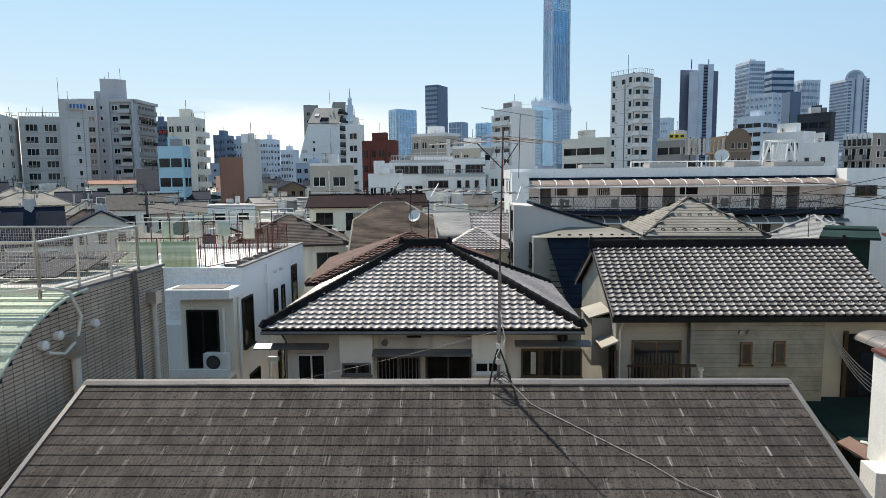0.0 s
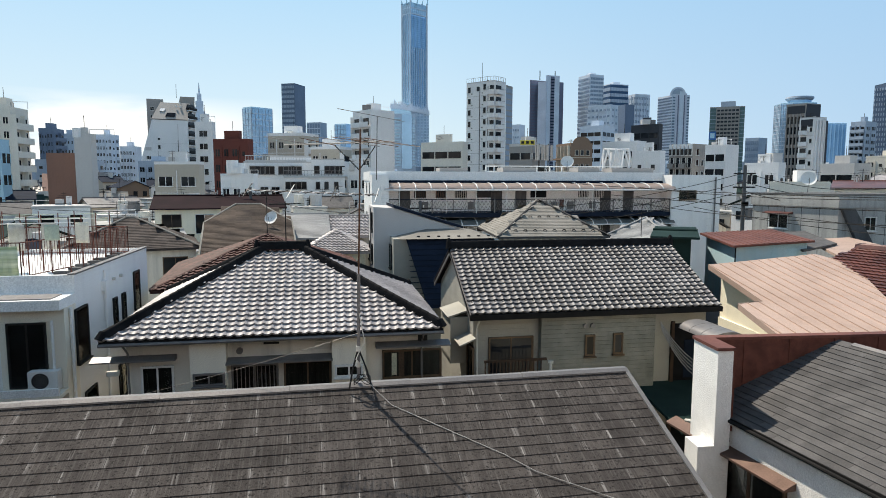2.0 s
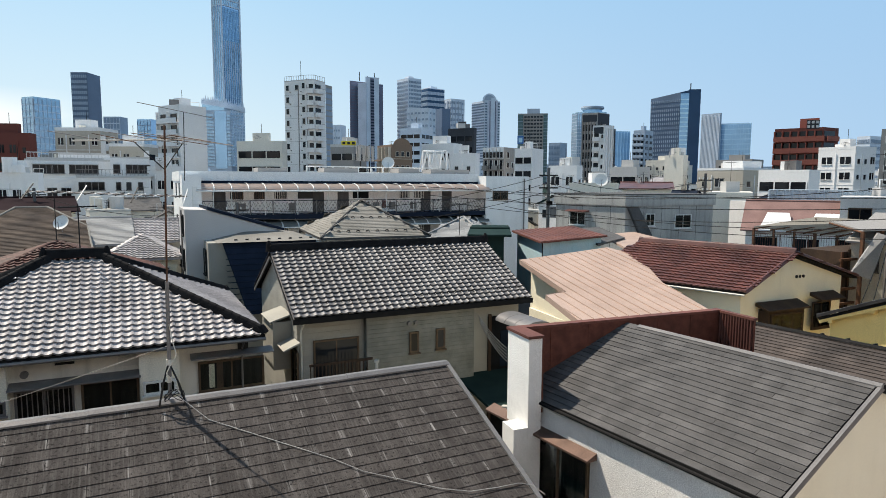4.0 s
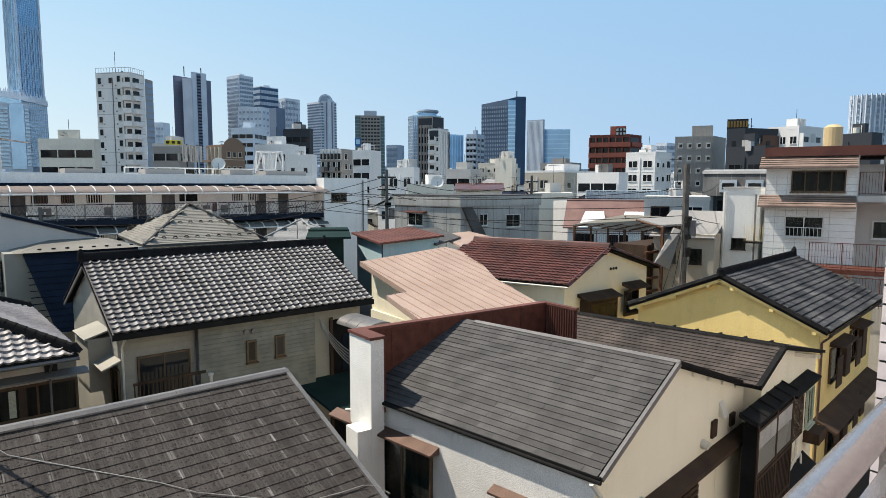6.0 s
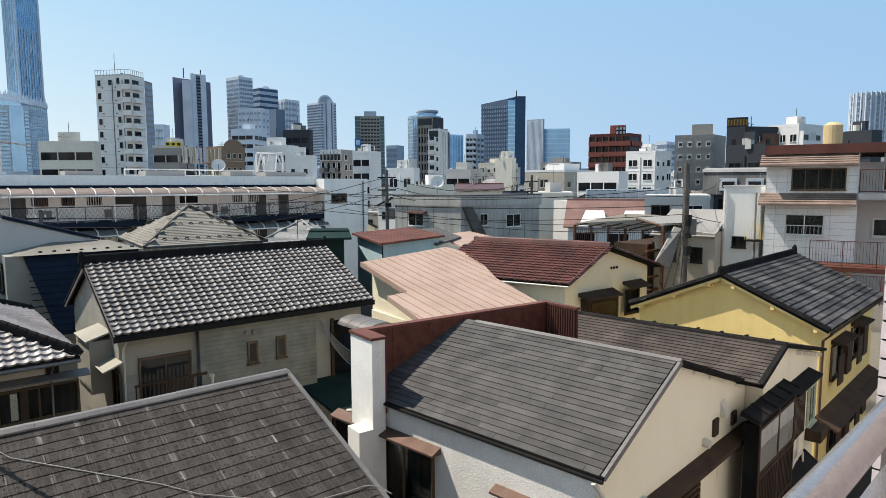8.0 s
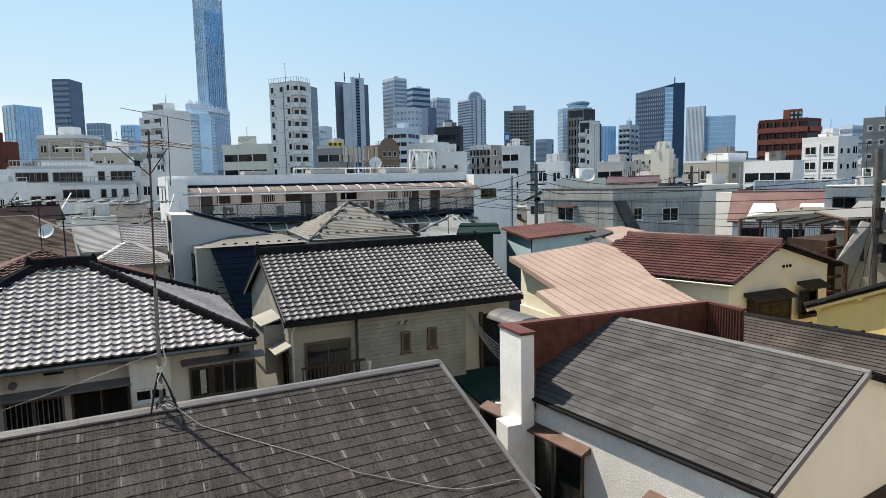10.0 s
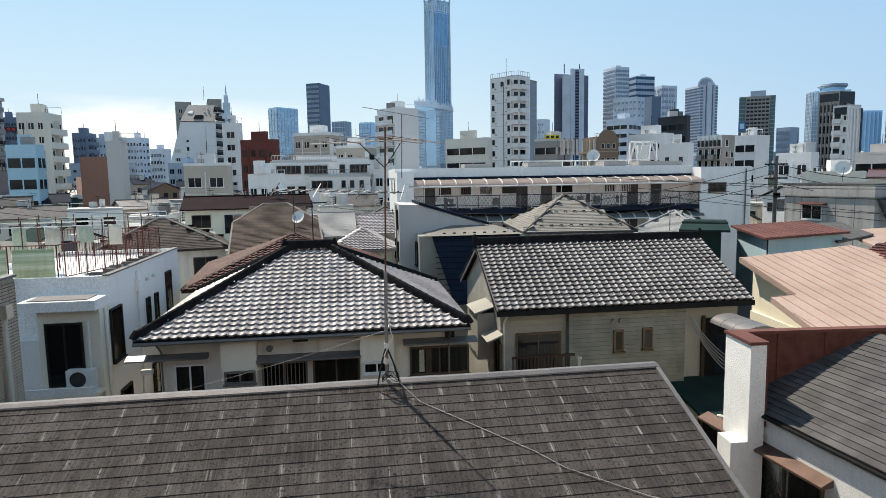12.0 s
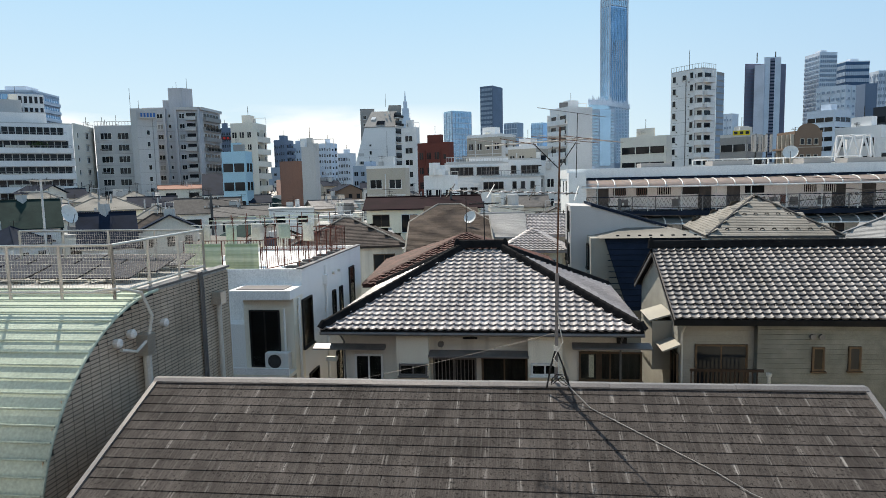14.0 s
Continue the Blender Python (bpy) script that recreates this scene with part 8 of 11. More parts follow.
def canopy_yard():
    """Steel roof canopy on posts over a roof yard, left of the utility pole."""
    th = thing("yard_canopy", (33, 20, 0), "weathered beige sheet canopy on rusty steel posts", "canopy")
    d = 41
    P = [Vector(p) for p in ((27.41, 20.98, 8.90), (26.59, 16.39, 8.90), (34.93, 18.39, 9.10), (35.19, 22.99, 9.10))]
    e = Vector((0.1, 0, 11))
    P = [e + (p - e) * (d / (p - e).length) for p in P]
    part("sheet", Geo().prism(P, (0, 0, -0.08)), C_BEIGE, th)
    for p in P:
        part("post", Geo().box(p.x - 0.06, p.x + 0.06, p.y - 0.06, p.y + 0.06, 0, p.z - 0.08), RUST, th)
    for k in (0.25, 0.5, 0.75):
        p = P[0].lerp(P[1], k)
        part("post", Geo().box(p.x - 0.05, p.x + 0.05, p.y - 0.05, p.y + 0.05, 0, p.z - 0.08), RUST, th)
    for k in range(6):
        a, b = P[0].lerp(P[1], k / 5), P[3].lerp(P[2], k / 5)
        part("rafter", Geo().tube([a - Vector((0, 0, 0.14)), b - Vector((0, 0, 0.14))], 0.05, 5), RUST, th)
    base = [Vector((p.x, p.y, 6.9)) for p in P]
    part("yard_floor", Geo().prism([Vector((p.x, p.y, 7.0)) for p in P], (0, 0, -7)), C_BEIGE, th)
    rail_fence("yard_railing", [Vector((p.x, p.y, 7.0)) for p in (P[0], P[1], P[2])], 1.1, "brown iron railing round the roof yard", RED_IRON)
    PLACED.append((sum(p.x for p in P) / 4, sum(p.y for p in P) / 4, 6))
    # second, greyer sheet, a leaning panel and a dark timber lean-to by the utility pole
    a, b = Vector((30.46, 17.60, 8.86)), Vector((35.29, 17.00, 8.91))
    th = thing("grey_canopy", (a.x, a.y, 0), "weathered grey sheet canopy over a dark timber lean-to", "canopy")
    back = Vector((1.6, 2.6, 0.25))
    part("sheet", Geo().prism([a, b, b + back, a + back], (0, 0, -0.07)), C_GREY, th)
    for k in range(5):
        p = a.lerp(b, k / 4)
        part("post", Geo().box(p.x - 0.07, p.x + 0.07, p.y - 0.07, p.y + 0.07, 0, p.z - 0.07), RUST, th)
        part("rafter", Geo().tube([p - Vector((0, 0, 0.12)), p + back - Vector((0, 0, 0.12))], 0.05, 5), RUST, th)
    c, d2 = Vector((30.20, 18.40, 7.77)), Vector((36.78, 18.40, 7.36))
    part("boarding", Geo().box(c.x, d2.x, 18.4, 20.4, 0, c.z), BROWN_WOOD, th)
    for k in range(12):
        x = c.x + (d2.x - c.x) * k / 12
        part("board", Geo().box(x, x + 0.16, 18.34, 18.40, 2.5, c.z + 0.1 * (k % 3)), BROWN_WOOD if k % 3 else RUST, th)
    for k in range(4):
        z = c.z - 0.4 - k * 0.7
        part("beam", Geo().box(c.x - 0.4, d2.x + 0.3, 18.1, 18.22, z, z + 0.12), RUST, th)
    q = [Vector(v) for v in ((29.29, 17.30, 6.99), (30.32, 17.00, 6.61), (31.27, 17.00, 8.63), (31.11, 17.30, 8.74))]
    solo("leaning_panel", Geo().prism(q, (0.03, 0.08, 0)), C_GREY, "grey corrugated panel leaning beside the pole", "panel")


canopy_yard()


def rooftop_balustrade():
    a, b = Vector((44.55, 33.00, 9.67)), Vector((52.29, 28.00, 9.53))
    z1 = 10.48
    th = thing("rooftop_balustrade", a, "pale blue slatted metal balustrade round a flat roof", "balustrade")
    z0 = a.z - 0.2
    n = 16
    for i in range(n + 1):
        p = a.lerp(b, i / n)
        part("post", Geo().box(p.x - 0.05, p.x + 0.05, p.y - 0.05, p.y + 0.05, z0, z1), C_BLUEGREY, th)
        if i < n:
            q = a.lerp(b, (i + 1) / n)
            for k in range(7):
                c = p.lerp(q, (k + 0.5) / 7)
                part("slat", Geo().box(c.x - 0.03, c.x + 0.03, c.y - 0.02, c.y + 0.02, z0 + 0.1, z1 - 0.08), C_BLUEGREY, th)
    part("top_rail", Geo().tube([Vector((a.x, a.y, z1)), Vector((b.x, b.y, z1))], 0.05, 6), C_BLUEGREY, th)
    part("roof_below", Geo().prism([Vector((a.x, a.y, 0)), Vector((b.x, b.y, 0)), Vector((b.x + 3, b.y + 6, 0)), Vector((a.x + 3, a.y + 6, 0))], (0, 0, z0)), C_LGREY, th)
    PLACED.append(((a.x + b.x) / 2, (a.y + b.y) / 2 + 3, 7))


C_BLUEGREY = plain("pale_blue_grey_paint", (0.46, 0.54, 0.60))
rooftop_balustrade()


POLE_GREY = mat("sooty_concrete_pole", (0.17, 0.155, 0.14), (0.10, 0.092, 0.085), 0.9, scale=2, fine=30, bump=0.15, streak=0.4)


def utility_pole(p, h, label, seed, arms=2):
    rnd = random.Random(seed)
    th = thing("utility_pole", (p[0], p[1], 0), label, "utility pole", "utility poles")
    part("shaft", Geo().tube([(p[0], p[1], 0), (p[0], p[1], h)], [0.20, 0.15] if seed == 1 else [0.17, 0.11], 12), POLE_GREY if seed == 1 else CONCRETE_DARK, th)
    for k in range(arms):
        z = h - 0.6 - k * 0.9
        part("cross_arm", Geo().box(p[0] - 0.8, p[0] + 0.8, p[1] - 0.05, p[1] + 0.05, z, z + 0.1), IRON, th)
        for dx in (-0.7, -0.25, 0.25, 0.7):
            part("insulator", Geo().tube([(p[0] + dx, p[1], z + 0.1), (p[0] + dx, p[1], z + 0.28)], 0.05, 6), ALU_WHITE, th)
    part("transformer", Geo().tube([(p[0] + 0.3, p[1] - 0.2, h - 3.6), (p[0] + 0.3, p[1] - 0.2, h - 2.8)], 0.22, 10), GREY_METAL, th)
    for k in range(5):
        z = h - 2.5 - rnd.random() * 2.5
        part("clamp_box", Geo().box(p[0] - 0.25, p[0] + 0.2, p[1] - 0.25, p[1] - 0.12, z, z + 0.25), IRON, th)
    return th


pa = Vector((30.14, 16.20, 12.01))
utility_pole(pa, pa.z, "weathered grey concrete utility pole with brackets and many cables", 1, 0)
poles = [pa]
for p, s in (((27.37, 38.00, 12.04), 2), ((43.26, 38.00, 11.78), 3), ((-30.77, 60.00, 10.32), 4), ((-6.71, 60.00, 10.36), 5), ((6.94, 47.00, 9.47), 6)):
    v = Vector(p)
    utility_pole(v, v.z, "grey concrete utility pole among the roofs", s)
    poles.append(v)
rnd = random.Random(11)
for k in range(9):
    z = pa.z - 1.2 - 0.45 * k
    far = pa + Vector((14 + rnd.uniform(-4, 10), rnd.uniform(-4, 14), 0))
    cable("overhead_cable", sag((pa.x, pa.y, z), (far.x, far.y, z + rnd.uniform(-0.6, 0.6)), rnd.uniform(0.2, 0.8)), 0.018, RUBBER, "black overhead cable slung from the near pole")
    far = pa + Vector((rnd.uniform(-16, -4), rnd.uniform(18, 26), 0))
    if k < 6:
        cable("overhead_cable", sag((pa.x, pa.y, z), (far.x, far.y, z + rnd.uniform(-0.5, 1.0)), rnd.uniform(0.3, 0.9)), 0.018, RUBBER, "black overhead cable slung from the near pole")
for k in range(4):
    a, b = Vector((pa.x, pa.y, pa.z - 2.6 - 0.3 * k)), Vector((22.6 + 0.2 * k, 13.6 - 0.5 * k, 5.0 - 0.2 * k))
    cable("service_drop", sag(a, b, 0.35), 0.02, RUBBER, "black service cable dropping to a house")
for a, b in ((1, 2), (4, 5), (3, 4), (1, 5)):
    for k in range(3):
        cable("overhead_cable", sag(poles[a] - Vector((0, 0, 0.5 + 0.6 * k)), poles[b] - Vector((0, 0, 0.5 + 0.6 * k)), 1.0), 0.022, RUBBER, "black overhead cable between concrete poles")

# ---- mid-rise buildings ----
MID = [
    ("hotel_block", "dark grey hotel with a black and red rooftop sign", (-25.28, 320.00, 6.17, 1.44, 37.47), C_HAZE_D, 12, ("win", 6), ("win", 2)),
    ("blue_building", "pale blue three-storey building with ribbon windows", (-24.20, 108.00, 3.64, 1.07, 16.06), C_BLUE, 4, ("band", 1), ("band", 1)),
    ("stepped_apartments", "cream stepped apartment block with angled balconies", (-23.46, 135.00, 4.30, 2.72, 22.92), C_CREAM, 9, ("win", 3), ("balc", 2)),
    ("dark_block", "dark distant apartment block", (-20.87, 260.00, 4.10, 3.52, 27.80), C_HAZE_D, 8, ("win", 5), ("balc", 2)),
    ("grey_slab", "blank grey concrete slab building", (-18.33, 105.00, 2.13, 0.69, 16.51), C_LGREY, 3, ("none", 0), ("none", 0)),
    ("brick_gable_building", "orange brick building with blank gable wall", (-19.58, 108.00, 3.44, 0.44, 14.86), C_ORANGE, 3, ("none", 0), ("none", 0)),
    ("distant_apartments", "hazy white apartment block far away", (-16.92, 300.00, 5.68, 2.98, 28.80), C_HAZE, 7, ("win", 5), ("win", 2)),
    ("distant_apartments", "hazy grey apartment block far away", (-19.49, 380.00, 7.61, 4.92, 33.43), C_HAZE2, 7, ("win", 5), ("win", 2)),
    ("white_sign_block", "white far building with rooftop hoarding", (-15.25, 280.00, 5.38, 2.35, 23.37), C_HAZE, 6, ("win", 5), ("none", 0)),
    ("narrow_white_block", "narrow white block with rooftop masts", (-9.36, 150.00, 3.52, 0.78, 23.02), C_WHITE, 8, ("win", 1), ("none", 0)),
    ("red_brick_building", "dark red brick building with arched windows", (-6.50, 122.00, 6.09, 0.97, 17.91), C_BRICK, 5, ("win", 4), ("none", 0)),
    ("grey_beige_block", "plain grey-beige block with roof plant", (-10.46, 92.00, 5.69, 0.64, 13.06), C_BEIGE, 3, ("win", 2), ("none", 0)),
    ("grey_apartments", "beige-grey apartment block with white balconies", (-1.80, 132.00, 7.24, 3.04, 19.88), C_BEIGE, 6, ("win", 4), ("balc", 1)),
    ("brown_apartments", "brown apartment block with open balconies", (1.24, 118.00, 5.22, 2.29, 16.61), C_BEIGE, 5, ("win", 3), ("balc", 1)),
    ("tall_white_building", "tall white building with a rounded corner", (4.01, 165.00, 4.63, 6.18, 28.11), C_WHITE, 8, ("balc", 1), ("none", 0)),
    ("white_low_building", "white low building with metal roof plant", (-6.10, 78.00, 3.76, 0.48, 11.40), C_WHITE, 2, ("win", 3), ("none", 0)),
    ("white_low_building", "white low building behind the gallery block", (4.01, 96.00, 5.07, 0.59, 12.58), C_WHITE, 2, ("win", 3), ("none", 0)),
    ("cream_office", "cream office building with dark ribbon windows", (12.20, 122.00, 8.25, 0.91, 17.84), C_CREAM, 4, ("band", 1), ("none", 0)),
    ("cluttered_building", "grey glassy building with rooftop clutter", (18.33, 128.00, 4.53, 2.66, 17.80), C_GREY, 5, ("band", 1), ("band", 1)),
    ("white_plant_building", "white building with rooftop cooling plant", (27.27, 118.00, 6.12, 1.57, 17.53), C_WHITE, 4, ("win", 2), ("none", 0)),
    ("white_hall", "white gabled hall building", (29.15, 112.00, 4.30, 0.86, 15.54), C_WHITE, 2, ("win", 2), ("none", 0)),
    ("dark_office", "dark grey office block with one ribbon window", (29.01, 170.00, 6.89, 0.77, 24.48), C_DARK, 4, ("band", 1), ("none", 0)),
    ("glass_mid_building", "pale glass building behind white roofs", (24.30, 210.00, 6.82, 3.99, 27.64), C_HAZE, 6, ("grid", 4), ("grid", 3)),
    ("sign_building", "white building carrying a tall rooftop hoarding", (-40.0, 182.00, 5.2, 2.3, 31.0), C_CREAM, 5, ("none", 0), ("none", 0)),
    ("white_cube_building", "white cubic building with square windows", (59.08, 130.00, 5.58, 3.05, 16.85), C_WHITE, 4, ("win", 2), ("win", 3)),
    ("white_balcony_block", "white apartment block with dark stepped balconies", (69.70, 140.00, 5.33, 4.18, 21.65), C_WHITE, 5, ("win", 3), ("balc", 2)),
    ("black_corner_house", "black-clad house with white roof storey", (67.44, 75.00, 3.82, 0.87, 14.67), C_DARK, 2, ("win", 2), ("none", 0)),
    ("dark_roof_block", "dark grey block below the round tower", (74.45, 120.00, 4.57, 1.38, 18.65), C_DARK, 3, ("win", 3), ("none", 0)),
    ("brown_block", "grey-brown apartment block in haze", (43.70, 330.00, 5.26, 4.09, 35.67), C_HAZE2, 12, ("balc", 3), ("win", 2)),
    ("white_stair_building", "white building with outdoor zigzag stairs", (34.24, 130.00, 3.58, 2.25, 17.25), C_WHITE, 5, ("band", 1), ("none", 0)),
    ("beige_factory", "wide beige low building with roof vents", (51.5, 120.00, 7.5, 7.0, 13.2), C_BEIGE, 2, ("win", 3), ("win", 4)),
    ("cream_box_building", "small cream cubic building among low roofs", (46.9, 128.0, 3.4, 0.8, 15.7), C_CREAM, 3, ("none", 0), ("none", 0)),
    ("white_low_building", "white low office with ribbon windows", (56.14, 105.00, 6.70, 1.40, 12.57), C_WHITE, 2, ("band", 1), ("none", 0)),
    ("white_low_building", "small white house block", (38.14, 110.00, 4.81, 0.97, 13.45), C_WHITE, 3, ("win", 2), ("win", 1)),
    ("white_low_building", "white and grey low building", (43.20, 125.00, 4.98, 2.43, 13.58), C_LGREY, 3, ("band", 1), ("win", 2)),
]
for nm, lb, sp, wl_, rw, lf, rt in MID:
    tower(nm, lb, sp, wl_, rw, lf, rt, joined=sp[1] > 100, trim=C_WHITE if wl_ in (C_WHITE, C_BEIGE) else C_LGREY if wl_ in (C_LGREY, C_GREY) else None, crown=nm != "brick_gable_building")

# ---- buildings with a face of their own ----
def spot(az, d):
    return Vector((d * math.sin(radians(az)), d * math.cos(radians(az)), 0))


class Face:
    """One wall of a building: u metres from its left end, d metres out of the wall. Panes are parts; trim is joined by material."""

    def __init__(self, th, a, b):
        self.th, self.w = th, (b - a).length
        self.m = axes(a, (b - a).normalized(), (0, 0, 1)) @ Matrix(((1, 0, 0, 0), (0, 0, 1, 0), (0, 1, 0, 0), (0, 0, 0, 1)))
        self.bits = {}

    def add(self, name, material, u0, u1, z0, z1, d1=0.1, d0=0.0):
        self.bits.setdefault((name, material.name), (Geo(self.m), material))[0].box(u0, u1, d0, d1, z0, z1)

    def pane(self, u0, u1, z0, z1, material=None, bars=1, trim=None):
        put("window", pane_mesh(u1 - u0, z1 - z0, 0.06, material or PANE_DARK), self.th, self.m @ Matrix.Translation((u0, 0, z0)))
        t = 0.07
        for k in range(bars + 2):
            u = u0 + (u1 - u0) * k / (bars + 1)
            self.add("window_trim", trim or ALU_WHITE, u - t / 2, u + t / 2, z0, z1, 0.12)
        self.add("window_trim", trim or ALU_WHITE, u0, u1, z1, z1 + t, 0.12)
        self.add("window_trim", trim or ALU_WHITE, u0 - 0.1, u1 + 0.1, z0 - 0.12, z0, 0.2)

    def dark(self, name, u0, u1, z0, z1, material=None, d1=0.06):
        self.add(name, material or PANE_DARK, u0, u1, z0, z1, d1)

    def balcony(self, u0, u1, z, h, deep, wall, solid=True, glass_h=1.9):
        self.dark("balcony_door", u0 + 0.2, u1 - 0.2, z + 0.15, z + 0.15 + glass_h)
        n = max(1, int((u1 - u0) / 1.7))
        for k in range(n + 1):
            u = u0 + 0.2 + (u1 - u0 - 0.4) * k / n
            self.add("door_frame", ALU_WHITE, u - 0.05, u + 0.05, z + 0.15, z + 0.15 + glass_h, 0.12)
        self.add("balcony_slab", wall, u0, u1, z - 0.1, z + 0.1, deep)
        if solid:
            self.add("balcony_parapet", wall, u0, u1, z + 0.1, z + h, deep, deep - 0.12)
            self.add("balcony_rail", GREY_METAL, u0, u1, z + h + 0.1, z + h + 0.16, deep, deep - 0.06)
        else:
            for k in range(int((u1 - u0) / 0.35)):
                self.add("balcony_rail", IRON, u0 + k * 0.35, u0 + k * 0.35 + 0.08, z + 0.1, z + h, deep, deep - 0.05)
            self.add("balcony_rail", IRON, u0, u1, z + h - 0.08, z + h, deep, deep - 0.08)
        for u in (u0, u1 - 0.14):
            self.add("balcony_cheek", wall, u, u + 0.14, z + 0.1, z + h, deep - 0.12)

    def done(self):
        for (name, _), (g, material) in self.bits.items():
            part(name, g, material, self.th)["kind"] = "stuff"


def block(name, label, corners, ztop, wall, depth=12.0, category="building", z0=0.0, th=None, piece="body"):
    """A building from its visible corners (azimuth, distance), viewer's left to right; gives the thing and its faces."""
    pts = [spot(*c) for c in corners]
    back = [spot(corners[-1][0], corners[-1][1] + depth), spot(corners[0][0], corners[0][1] + depth)]
    c = sum(pts + back, Vector()) / (len(pts) + 2)
    if th is None:
        PLACED.append((c.x, c.y, max((p - c).length for p in pts + back)))
        th = thing(name, c, label, category)
    part(piece, Geo().prism([p + Vector((0, 0, z0)) for p in pts + back], (0, 0, ztop - z0)), wall, th)
    edge = [p + Vector((0, 0, ztop + 0.002)) for p in pts + back]
    part("coping", Geo().prism(edge, (0, 0, 0.22)), C_LGREY if wall is C_WHITE else wall, th)
    return th, [Face(th, a, b) for a, b in zip(pts, pts[1:])]


def mast(th, az, d, z, h, r=0.06):
    part("roof_mast", Geo().tube([spot(az, d) + Vector((0, 0, z)), spot(az, d) + Vector((0, 0, z + h))], r, 5), IRON, th)


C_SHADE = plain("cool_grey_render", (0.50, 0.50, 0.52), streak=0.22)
C_CONCRETE = plain("grey_brown_concrete_panel", (0.36, 0.335, 0.31), streak=0.3)
C_PURPLE, C_PALE_PURPLE = plain("purple_grey_cladding", (0.17, 0.18, 0.25), 0.5), plain("pale_lilac_cladding", (0.62, 0.64, 0.72), 0.5)


def terrace_building():
    d = 172.0
    th, (f,) = block("balcony_terrace_block", "white block with long curving balconies and planted terraces", [(-44.5, d), (-36.95, d)], 26.0, C_WHITE, 14)
    w = f.w
    # stepped upper storeys, cut back to the right
    block("", "", [(-44.5, d + 2.5), (-38.6, d + 2.5)], 28.6, C_WHITE, 11, z0=25.9, th=th, piece="upper_storey")
    block("", "", [(-44.5, d + 4), (-40.1, d + 4)], 31.4, C_LGREY, 9, z0=28.5, th=th, piece="penthouse")
    rnd = random.Random(3)
    for k, (z, cut) in enumerate(((23.2, 1.2), (20.3, 0.4), (17.4, 0.0), (14.5, 0.0), (11.6, 0.0), (8.7, 0.0))):
        u1 = w - cut
        f.dark("terrace_glazing", w * 0.28, u1 - 0.6, z + 0.2, z + 2.0)
        n = 11
        for j in range(n + 1):
            u = w * 0.28 + (u1 - 0.6 - w * 0.28) * j / n
            f.add("glazing_post", C_LGREY, u - 0.09, u + 0.09, z + 0.2, z + 2.0, 0.15)
        f.add("terrace_band", C_WHITE, w * 0.24 - k * 0.5, u1, z - 1.0, z + 0.25, 1.5)
        f.add("terrace_soffit", C_LGREY, w * 0.24 - k * 0.5, u1 - 0.3, z - 1.15, z - 1.0, 1.3)
        f.add("terrace_rail", GREY_METAL, w * 0.26 - k * 0.5, u1 - 0.1, z + 0.72, z + 0.80, 1.45, 1.38)
        for j in range(24):
            u = w * 0.26 - k * 0.5 + (u1 - w * 0.26 + k * 0.5 - 0.2) * j / 23
            f.add("terrace_rail", GREY_METAL, u, u + 0.06, z + 0.25, z + 0.75, 1.45, 1.40)
        if k in (1, 4):
            f.add("drying_cloth", CLOTH, w * 0.42, w * 0.62, z + 0.2, z + 0.75, 1.52, 1.47)
    for z in (21.5, 18.6, 15.4, 12.0):
        f.pane(w * 0.05, w * 0.05 + 1.8, z, z + 1.2)
        f.pane(w * 0.15, w * 0.15 + 1.1, z, z + 1.2)
    f.done()
    g = Geo()
    for k in range(110):
        p = spot(-39.3 + rnd.gauss(0, 0.35), d - 1.1) + Vector((0, rnd.uniform(-0.3, 0.3), 20.9 + abs(rnd.gauss(0, 0.6))))
        q = 0.16 + 0.16 * rnd.random()
        a = Vector((rnd.uniform(-1, 1), rnd.uniform(-1, 1), rnd.uniform(-1, 1))).normalized() * q
        b = Vector((rnd.uniform(-1, 1), rnd.uniform(-1, 1), rnd.uniform(-1, 1))).normalized() * q
        g.poly([p - a, p + b, p + a, p - b], [(0, 1, 2, 3)])
    shrub = thing("terrace_shrub", spot(-39.3, d - 1.1) + Vector((0, 0, 20.6)), "bushy green shrub on the terrace parapet", "shrub")
    part("leaves", g, FOLIAGE, shrub)["kind"] = "stuff"
    # cream flank with a column of windows
    th, (f,) = block("cream_side_block", "cream rendered block with a column of small windows", [(-36.93, d), (-35.5, d + 14)], 26.2, C_CREAM, 8)
    for k in range(6):
        z = 23.2 - 2.9 * k
        f.pane(f.w * 0.16, f.w * 0.16 + 0.8, z, z + 1.1, bars=0)
        f.pane(f.w * 0.55, f.w * 0.55 + 1.9, z, z + 1.3, PANE_CURTAIN if k % 3 == 1 else None)
        f.add("sill_hood", C_LGREY, f.w * 0.55 - 0.2, f.w * 0.55 + 2.1, z + 1.5, z + 1.62, 0.5)
    f.done()
    mast(th, -36.0, d + 10, 26.2, 2.5)


